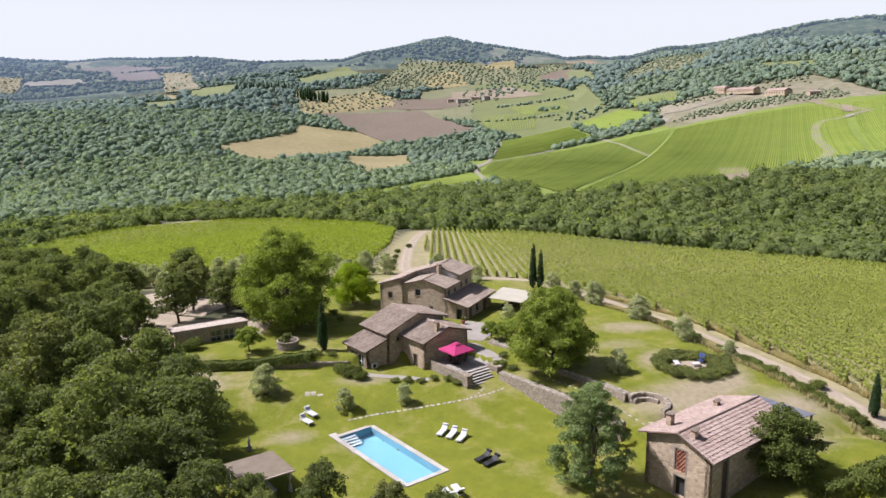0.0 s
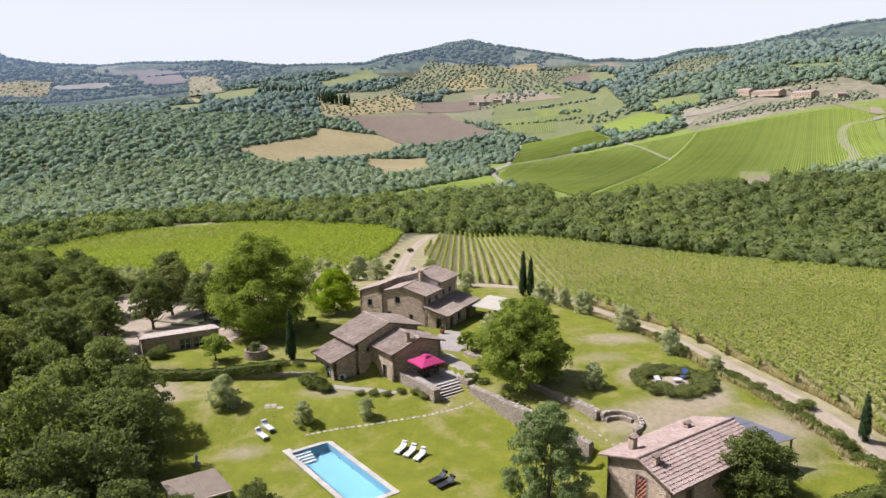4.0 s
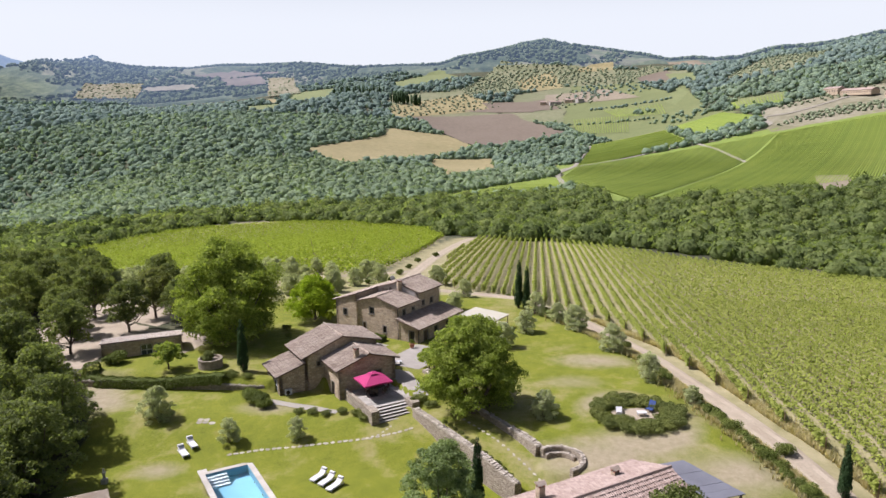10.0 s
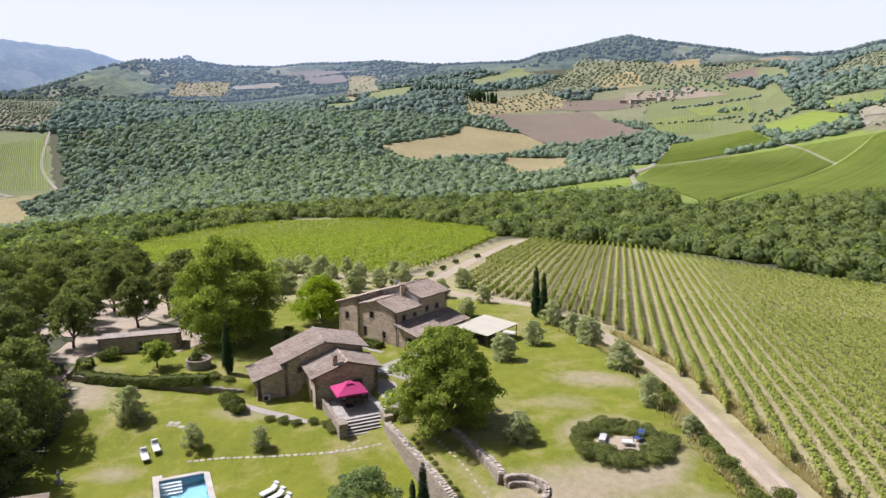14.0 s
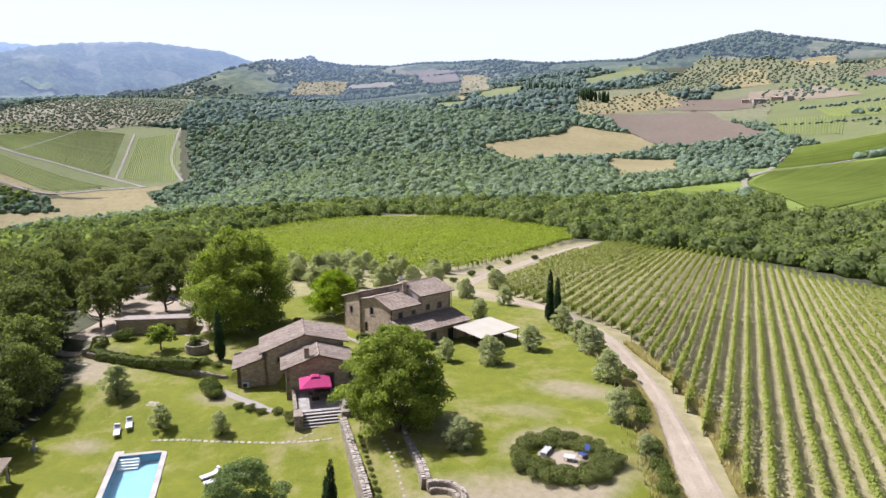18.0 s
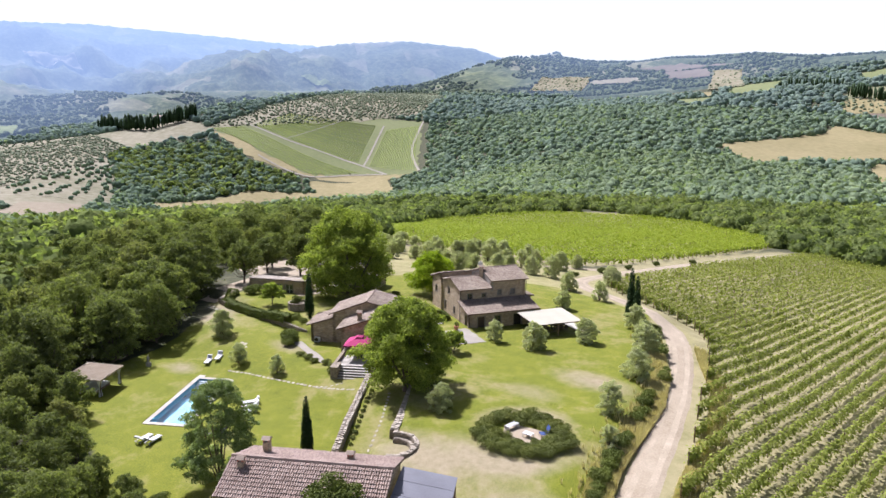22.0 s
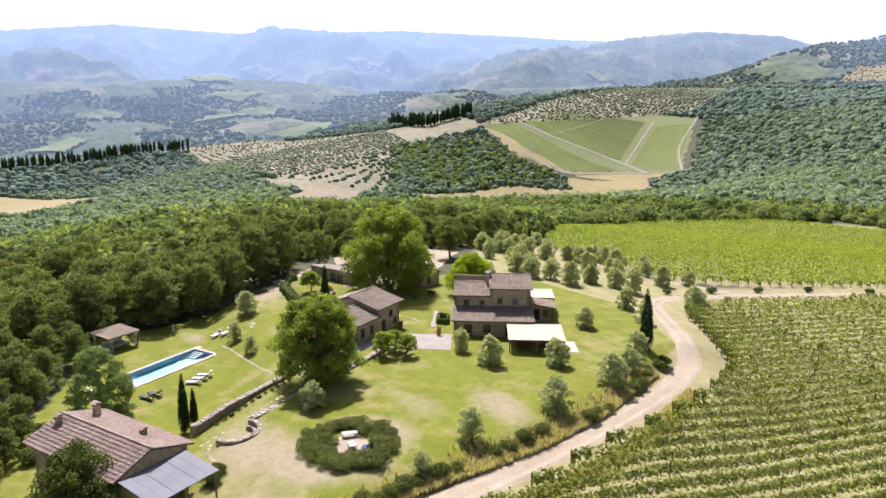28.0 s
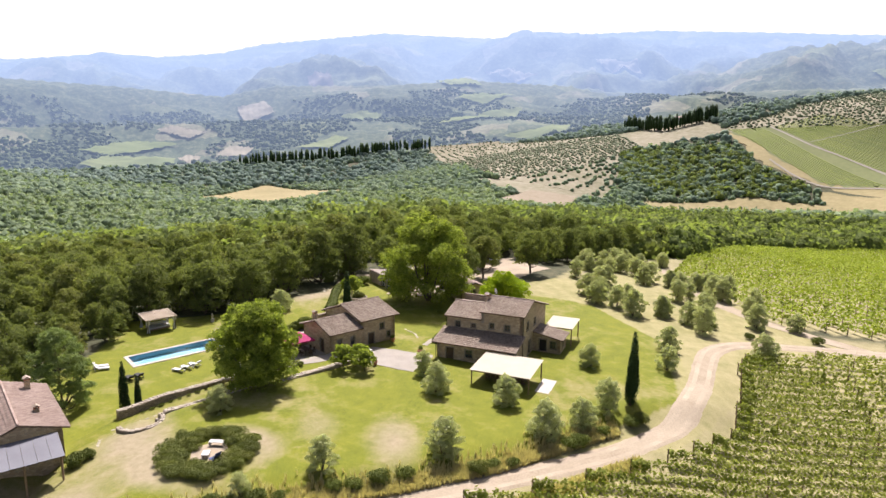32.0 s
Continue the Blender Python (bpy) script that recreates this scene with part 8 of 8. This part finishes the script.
def awning(P, u0, u1, v0, v1, z0, z1, label, posts):
    e = thing("pergola", label, "pergola")
    bm = bmesh.new()
    n = 8
    grid = [[None] * (n + 1) for _ in range(n + 1)]
    top = {}
    for i in range(n + 1):
        for j in range(n + 1):
            p = P(u0 + (u1 - u0) * i / n, v0 + (v1 - v0) * j / n)
            z = z0 + (z1 - z0) * j / n - 0.07 * math.sin(math.pi * ((i * 2 / n) % 1.0)) * math.sin(math.pi * j / n)
            grid[i][j] = (bm.verts.new((p.x, p.y, z)), bm.verts.new((p.x, p.y, z + 0.05)))
    for i in range(n):
        for j in range(n):
            a, b, c, d = grid[i][j], grid[i + 1][j], grid[i + 1][j + 1], grid[i][j + 1]
            bm.faces.new((a[0], b[0], c[0], d[0]))
            bm.faces.new((a[1], d[1], c[1], b[1]))
    bmesh.ops.recalc_face_normals(bm, faces=bm.faces)
    part("canopy", bm, M_CREAM, e)
    for u, v in posts:
        p = P(u, v)
        bm = bmesh.new()
        box(bm, p.x - 0.07, p.x + 0.07, p.y - 0.07, p.y + 0.07, H(p.x, p.y) - 0.2, z0 + (z1 - z0) * (v - v0) / (v1 - v0) - 0.02)
        part("post", bm, M_WOOD, e)
    for v in (v0 + 0.2, v1 - 0.15):
        a, b = P(u0 + 0.1, v), P(u1 - 0.1, v)
        z = z0 + (z1 - z0) * (v - v0) / (v1 - v0) - 0.12
        bm = bmesh.new()
        tube(bm, [(a.x, a.y, z), (b.x, b.y, z)], [0.06, 0.06], 6)
        part("beam", bm, M_WOOD, e)


awning(MP, 7.8, 15.6, 0.35, 6.6, 4.75, 4.45, "cream canvas pergola shading an outdoor dining place", [(8.0, 6.4), (11.7, 6.4), (15.4, 6.4), (15.4, 0.6)])
awning(MP, 12.0, 16.2, -18.6, -13.5, 5.0, 4.85, "cream canvas shade behind the farmhouse", [(16.0, -18.4), (16.0, -13.7), (12.2, -18.4)])
drape("pale_paving", [tuple(MP(15.7, 0.6)), tuple(MP(17.5, 0.6)), tuple(MP(17.6, 5.2)), tuple(MP(15.8, 5.2))], M_PALE, 0.06, "pale stone paving beside the pergola", "paving", 6)
for u, v, a in ((10.2, 3.6, 30), (13.4, 3.6, 30)):
    p = MP(u, v)
    garden_table(p.x, p.y, H(p.x, p.y), 60, 2.2, 1.0, "dark wooden dining table under the pergola")
    for s in (-0.7, 0.0, 0.7):
        for w, t in ((0.8, 0), (-0.8, 180)):
            q = MP(u + s, v + w)
            copy_thing(chair, pose(q.x, q.y, H(q.x, q.y), 0, 0, 60 + 180 + t))


def cabana():
    c = Vector((-21.6, -24.9))
    d, n = pu, -pv
    z = H(c.x, c.y)
    m = Matrix(((d.x, n.x, 0, c.x), (d.y, n.y, 0, c.y), (0, 0, 1, z), (0, 0, 0, 1)))
    e = thing("pool_cabana", "poolside cabana with a flat reed roof and white curtains", "cabana")
    bm = bmesh.new()
    prism(bm, [m @ Vector(p) for p in ((-2.5, -2.4, 2.25), (2.5, -2.4, 2.25), (2.5, 2.4, 2.1), (-2.5, 2.4, 2.1))], [m @ Vector(p) for p in ((-2.5, -2.4, 2.4), (2.5, -2.4, 2.4), (2.5, 2.4, 2.25), (-2.5, 2.4, 2.25))])
    rf = part("reed_roof", bm, M_REED, e)
    for k in range(24):
        bm = bmesh.new()
        x = -2.45 + k * 0.205
        tube(bm, [m @ Vector((x, -2.45, 2.43)), m @ Vector((x, 2.45, 2.28))], [0.05, 0.05], 5)
        r = part("reed", bm, M_REED, None)
        r.parent = rf
    for sx in (-1, 1):
        for sy in (-1, 1):
            bm = bmesh.new()
            tube(bm, [m @ Vector((sx * 2.2, sy * 2.1, -0.2)), m @ Vector((sx * 2.2, sy * 2.1, 2.25))], [0.08, 0.07], 7)
            part("post", bm, M_DARKWOOD, e)
            bm = bmesh.new()
            pts = [(0.34, 2.15), (0.24, 1.6), (0.1, 1.15), (0.2, 0.5), (0.26, 0.05)]
            for (w0, h0), (w1, h1) in zip(pts, pts[1:]):
                prism(bm, [m @ Vector((sx * 2.12 + a * w1, sy * 2.0 + b * w1 * 0.5, h1)) for a, b in ((-1, -1), (1, -1), (1, 1), (-1, 1))], [m @ Vector((sx * 2.12 + a * w0, sy * 2.0 + b * w0 * 0.5, h0)) for a, b in ((-1, -1), (1, -1), (1, 1), (-1, 1))])
            part("curtain", bm, M_WHITE, e)
    bed = thing("daybed", "white cushioned daybed under the cabana", "sofa")
    for y0, h in ((-0.9, 0.42),):
        bm = bmesh.new()
        box(bm, -1.7, 1.7, -0.9, 0.9, 0.0, 0.25, m)
        part("base", bm, M_WOOD, bed)
        for k in range(3):
            bm = bmesh.new()
            box(bm, -1.68 + k * 1.13, -0.58 + k * 1.13, -0.88, 0.88, 0.25, 0.45, m)
            part("cushion", bm, M_WHITE, bed)
        bm = bmesh.new()
        box(bm, -1.7, 1.7, -1.1, -0.9, 0.0, 0.85, m)
        part("backrest", bm, M_WHITE, bed)


cabana()


def lounger(mat, label, group):
    """A sun lounger along +y, its head raised."""
    e = thing("sun_lounger", label, "lounger", group)
    prof = [(-1.0, 0.34), (0.35, 0.36), (1.0, 0.78)]
    bm = bmesh.new()
    for (y0, z0), (y1, z1) in zip(prof, prof[1:]):
        prism(bm, [(-0.33, y0, z0 - 0.08), (0.33, y0, z0 - 0.08), (0.33, y1, z1 - 0.08), (-0.33, y1, z1 - 0.08)], [(-0.33, y0, z0), (0.33, y0, z0), (0.33, y1, z1), (-0.33, y1, z1)])
    part("mattress", bm, mat, e)
    bm = bmesh.new()
    box(bm, -0.3, 0.3, 0.72, 0.98, 0.74, 0.84)
    part("pillow", bm, mat, e)
    bm = bmesh.new()
    for sx in (-1, 1):
        box(bm, sx * 0.34 - 0.025, sx * 0.34 + 0.025, -1.0, 0.95, 0.22, 0.27)
    for y in (-0.98, 0.93):
        box(bm, -0.34, 0.34, y - 0.025, y + 0.025, 0.22, 0.27)
    part("frame", bm, M_BLACK if mat == M_BLACK else M_WHITE, e)
    for sx in (-1, 1):
        for y in (-0.85, 0.8):
            bm = bmesh.new()
            box(bm, sx * 0.31 - 0.025, sx * 0.31 + 0.025, y - 0.025, y + 0.025, 0, 0.24)
            part("leg", bm, M_BLACK if mat == M_BLACK else M_WHITE, e)
    return e


white_l = lounger(M_WHITE, "white cushioned sun lounger on the grass by the pool", "sun loungers by the pool")
black_l = lounger(M_BLACK, "black woven sun lounger on the grass by the pool", "black loungers by the pool")


def set_down(first, spots):
    for k, (x, y, foot) in enumerate(spots):
        turn = math.degrees(math.atan2(foot[0], -foot[1]))
        m = pose(x, y, H(x, y), 0, 0, turn)
        if k == 0:
            first.matrix_world = m
        else:
            copy_thing(first, m)


set_down(white_l, [(-18.7, -10.9, (0.65, -0.76)), (-18.3, -9.5, (0.65, -0.76)), (-3.2, -14.9, (-0.5, -0.87)), (-2.2, -15.7, (-0.5, -0.87)), (-1.2, -16.6, (-0.5, -0.87)), (-2.8, -27.4, (-0.3, 0.95)), (-3.8, -27.9, (-0.3, 0.95))])
set_down(black_l, [(0.5, -21.4, (-0.8, -0.6)), (1.2, -22.4, (-0.8, -0.6))])


def deck_chair(x, y, turn):
    e = thing("deck_chair", "blue canvas garden chair inside the round bed", "chair", at=(x, y, H(x, y) + 0.05), turn=turn)
    m_blue = mottled("blue_canvas", [(0.3, (0.03, 0.05, 0.14)), (0.7, (0.055, 0.085, 0.21))], 1, 20, 0.8, 0.15, 0.01)
    for y0, z0, y1, z1, nm in ((-0.35, 0.42, 0.3, 0.36, "seat"), (0.3, 0.36, 0.62, 1.15, "backrest")):
        bm = bmesh.new()
        prism(bm, [(-0.36, y0, z0 - 0.05), (0.36, y0, z0 - 0.05), (0.36, y1, z1 - 0.05), (-0.36, y1, z1 - 0.05)], [(-0.36, y0, z0), (0.36, y0, z0), (0.36, y1, z1), (-0.36, y1, z1)])
        part(nm, bm, m_blue, e)
    for sx in (-1, 1):
        for y0 in (-0.3, 0.3):
            bm = bmesh.new()
            box(bm, sx * 0.33 - 0.025, sx * 0.33 + 0.025, y0 - 0.025, y0 + 0.025, 0, 0.38)
            part("leg", bm, M_WOOD, e)


deck_chair(31.3, -5.2, -40)


def bench(x, y, turn, label):
    e = thing("slatted_bench", label, "bench", at=(x, y, H(x, y) + 0.05), turn=turn)
    for k in range(5):
        bm = bmesh.new()
        box(bm, -0.8, 0.8, -0.3 + 0.13 * k, -0.2 + 0.13 * k, 0.4, 0.44)
        part("slat", bm, M_WHITE, e)
    for sx in (-1, 1):
        bm = bmesh.new()
        box(bm, sx * 0.7 - 0.04, sx * 0.7 + 0.04, -0.3, 0.3, 0, 0.4)
        part("leg", bm, M_WHITE, e)


bench(27.9, -5.6, 80, "white slatted bench inside the round bed")
bench(1.5, 9.7, 33, "white slatted bench beside the cottage wall")
low = thing("low_table", "low white garden table inside the round bed", "table", at=(30.2, -6.2, H(30.2, -6.2) + 0.05))
bm = bmesh.new()
box(bm, -0.5, 0.5, -0.35, 0.35, 0.38, 0.44)
part("tabletop", bm, M_WHITE, low)
for sx in (-1, 1):
    for sy in (-1, 1):
        bm = bmesh.new()
        box(bm, sx * 0.42 - 0.03, sx * 0.42 + 0.03, sy * 0.28 - 0.03, sy * 0.28 + 0.03, 0, 0.38)
        part("leg", bm, M_WHITE, low)


def statue(x, y):
    bm = bmesh.new()
    z = H(x, y)
    box(bm, x - 0.25, x + 0.25, y - 0.25, y + 0.25, z - 0.1, z + 0.5)
    tube(bm, [(x, y, z + 0.5), (x, y, z + 0.9), (x + 0.03, y, z + 1.2), (x, y, z + 1.4), (x, y, z + 1.55)], [0.2, 0.15, 0.19, 0.07, 0.11], 8)
    tagged(part("statue", bm, M_PALE), "small pale stone statue at the lawn's edge", "statue")


statue(-24.2, -16.6)


def tufts(name, places, mat, label, size=0.5):
    q = np.random.RandomState(77)
    V = []
    for x, y in places:
        z = H(x, y)
        for k in range(6):
            a, h = q.uniform(0, 6.28), size * q.uniform(0.6, 1.3)
            dx, dy = math.cos(a), math.sin(a)
            w, l = 0.07, 0.25 * size
            V += [(x - dy * w, y + dx * w, z), (x + dy * w, y - dx * w, z), (x + dx * l, y + dy * l, z + h)]
    ob = fast_mesh(name, np.array(V), np.arange(len(V)).reshape(-1, 3), mat)
    tagged(ob, label, "grass", kind="stuff")


M_DRYGRASS = leaf_material("dry_grass", (0.363, 0.302, 0.155), (0.618, 0.538, 0.309), "island", 0.35)
q6 = np.random.RandomState(21)
spots = []
while len(spots) < 11000:
    y = q6.uniform(-38, 37)
    tx = float(track_x(y))
    x = tx - 2.4 - abs(q6.normal()) * 1.3 if q6.uniform() < 0.65 else tx + 2.5 + abs(q6.normal()) * 1.0
    spots.append((x, y))
tufts("dry_grass", spots, M_DRYGRASS, "tall dry straw-coloured grass on the track's verge", 0.62)


# ---- small fixtures ----
def heat_pump(x, y, z, turn):
    e = thing("heat_pump", "white outdoor heat-pump unit against the cottage wall", "appliance", at=(x, y, z), turn=turn)
    bm = bmesh.new()
    box(bm, -0.42, 0.42, -0.17, 0.17, 0.08, 0.78)
    bmesh.ops.bevel(bm, geom=bm.edges[:], offset=0.02, segments=1, affect="EDGES")
    part("housing", bm, M_WHITE, e)
    bm = bmesh.new()
    tube(bm, [(-0.1, -0.175, 0.43), (-0.1, -0.19, 0.43)], [0.27, 0.27], 16)
    part("fan_grille", bm, M_IRON, e)
    for sx in (-0.3, 0.3):
        bm = bmesh.new()
        box(bm, sx - 0.03, sx + 0.03, -0.17, 0.17, 0, 0.08)
        part("foot", bm, M_IRON, e)


p = SP(-7.3, -0.05)
heat_pump(p.x, p.y, H(p.x, p.y), 33)


def satellite_dish(x, y, z, turn):
    e = thing("satellite_dish", "white satellite dish on a short mast", "dish", at=(x, y, z), turn=turn)
    bm = bmesh.new()
    rings = [(0.02, 0.0), (0.2, 0.03), (0.4, 0.12)]
    vs = [[bm.verts.new((r * math.cos(k / 14 * 6.2832), -0.1 - h, 0.9 + r * math.sin(k / 14 * 6.2832))) for k in range(14)] for r, h in rings]
    for a, b in zip(vs, vs[1:]):
        for k in range(14):
            bm.faces.new((a[k], a[(k + 1) % 14], b[(k + 1) % 14], b[k]))
    bm.faces.new(vs[0])
    bmesh.ops.solidify(bm, geom=bm.faces[:], thickness=0.015)
    part("reflector", bm, M_WHITE, e)
    bm = bmesh.new()
    tube(bm, [(0, 0, -0.1), (0, 0, 0.95)], [0.025, 0.025], 6)
    part("mast", bm, M_IRON, e)
    bm = bmesh.new()
    tube(bm, [(0, -0.1, 0.55), (0, -0.5, 0.9)], [0.012, 0.02], 5)
    part("feed_arm", bm, M_IRON, e)


p = MP(5.9, -9.2)
satellite_dish(p.x, p.y, 9.65, 20)


def drainpipe(parent_name, x, y, z0, z1):
    bm = bmesh.new()
    tube(bm, [(x, y, z0), (x, y, z1)], [0.05, 0.05], 7)
    return part("drainpipe", bm, M_IRON, parent_name)


farmhouse = [o for o in bpy.data.objects if o.name == "farmhouse" or o.name.startswith("farmhouse.")]
farmhouse = [o for o in farmhouse if "stepped" in str(o.get("label", ""))][0]
for u, v, z in ((0.2, -11.9, 8.3), (0.2, -3.9, 7.5), (11.5, -3.9, 8.6), (0.2, -0.2, 4.8)):
    p = MP(u, v)
    drainpipe(farmhouse, p.x, p.y, 2.0, z)

crate = thing("white_box", "white lidded box standing on the dry grass", "box", at=(43.4, -21.4, H(43.4, -21.4)), turn=20)
bm = bmesh.new()
box(bm, -0.75, 0.75, -0.35, 0.35, 0, 0.42)
part("body", bm, M_WHITE, crate)
bm = bmesh.new()
box(bm, -0.78, 0.78, -0.38, 0.38, 0.42, 0.5)
part("lid", bm, M_WHITE, crate)


def car(x, y, turn, paint, label):
    """A parked hatchback along +y."""
    e = thing("parked_car", label, "car", at=(x, y, H(x, y) + 0.06), turn=turn)
    bm = bmesh.new()
    prof = [(-2.0, 0.35), (-2.05, 0.7), (-1.9, 0.95), (-1.0, 1.0), (1.1, 1.02), (1.95, 0.92), (2.05, 0.6), (2.0, 0.35)]
    prism(bm, [(-0.85, a, h) for a, h in prof], [(0.85, a, h) for a, h in prof])
    bmesh.ops.recalc_face_normals(bm, faces=bm.faces)
    bmesh.ops.bevel(bm, geom=bm.edges[:], offset=0.05, segments=2, affect="EDGES")
    body = part("body", bm, paint, e)
    bm = bmesh.new()
    low, up = [(-0.8, -1.75), (0.8, -1.75), (0.8, 1.0), (-0.8, 1.0)], [(-0.62, -1.35), (0.62, -1.35), (0.62, 0.35), (-0.62, 0.35)]
    prism(bm, [(a, h, 0.98) for a, h in low], [(a, h, 1.42) for a, h in up])
    part("windows", bm, M_PANE, e)
    bm = bmesh.new()
    prism(bm, [(a * 1.02, h, 1.41) for a, h in up], [(a * 0.95, h * 0.95, 1.46) for a, h in up])
    part("roof", bm, paint, e)
    for sx in (-1, 1):
        for y0 in (-1.25, 1.3):
            bm = bmesh.new()
            tube(bm, [(sx * 0.66, y0, 0.31), (sx * 0.87, y0, 0.31)], [0.31, 0.31], 16)
            w = part("wheel", bm, M_BLACK, e)
            bm = bmesh.new()
            tube(bm, [(sx * 0.86, y0, 0.31), (sx * 0.885, y0, 0.31)], [0.2, 0.19], 12)
            rim = part("rim", bm, M_WHITE, None)
            rim.parent = w
        bm = bmesh.new()
        box(bm, sx * 0.6 - 0.14, sx * 0.6 + 0.14, 1.96, 2.06, 0.66, 0.8)
        part("headlight", bm, M_WHITE, e)


M_PAINT = mottled("silver_paint", [(0.3, (0.34, 0.35, 0.36)), (0.7, (0.42, 0.43, 0.44))], 0.5, 30, 0.3, 0.05, 0.003, metal=0.4)
car(-62.5, 40.2, 62, M_PAINT, "silver hatchback parked on the gravel yard under trees")


def pot(x, y, s, label):
    z = float(surface(np.array([x]), np.array([y]))[0]) + 0.05
    e = thing("flower_pot", label, "plant pot", "pots round the houses", at=(x, y, z))
    bm = bmesh.new()
    n = 14
    rings = [(0.2, 0.0), (0.3, 0.42), (0.34, 0.44), (0.34, 0.52), (0.28, 0.52), (0.26, 0.44)]
    vs = [[bm.verts.new((r * s * math.cos(k / n * 6.28318), r * s * math.sin(k / n * 6.28318), h * s)) for k in range(n)] for r, h in rings]
    for a, b in zip(vs, vs[1:]):
        for k in range(n):
            bm.faces.new((a[k], a[(k + 1) % n], b[(k + 1) % n], b[k]))
    bm.faces.new(vs[-1])
    bm.faces.new(vs[0][::-1])
    part("pot", bm, M_BRICK, e)
    q = np.random.RandomState(int(abs(x * 10)))
    c = np.stack([q.uniform(-0.15, 0.15, 5) * s, q.uniform(-0.15, 0.15, 5) * s, q.uniform(0.55, 0.95, 5) * s], -1)
    v, f = leaf_cloud(c, np.full(5, 0.24 * s), 260, 0.13, q)
    fast_mesh("plant", v, f, M_HEDGE, e)


for x, y, s in [(2.9, 16.9, 1.2), (-2.6, 13.4, 1.0), (6.6, 10.6, 1.0), (4.9, -2.0, 0.9)]:
    pot(x, y, s, "terracotta pot with a small green plant")


def flat_stones(x, y, n, label):
    e = thing("flagstones", label, "stones")
    q = np.random.RandomState(int(abs(x) * 7))
    for k in range(n):
        cx, cy = x + (k % 3) * 0.85 + q.uniform(-0.1, 0.1), y + (k // 3) * 0.6 + q.uniform(-0.1, 0.1)
        P3 = [(cx + 0.42 * q.uniform(0.8, 1.1) * math.cos(a), cy + 0.3 * q.uniform(0.8, 1.1) * math.sin(a)) for a in (0.3, 1.3, 2.4, 3.4, 4.4, 5.5)]
        bm = bmesh.new()
        prism(bm, [(a, b, H(cx, cy) - 0.1) for a, b in P3], [(a, b, H(a, b) + 0.025) for a, b in P3])
        part("stone", bm, M_STEPSTONE, e)


for x, y, n in [(-19.2, -5.6, 5), (-38.4, 1.8, 4)]:
    flat_stones(x, y, n, "a few pale flagstones let into the grass")
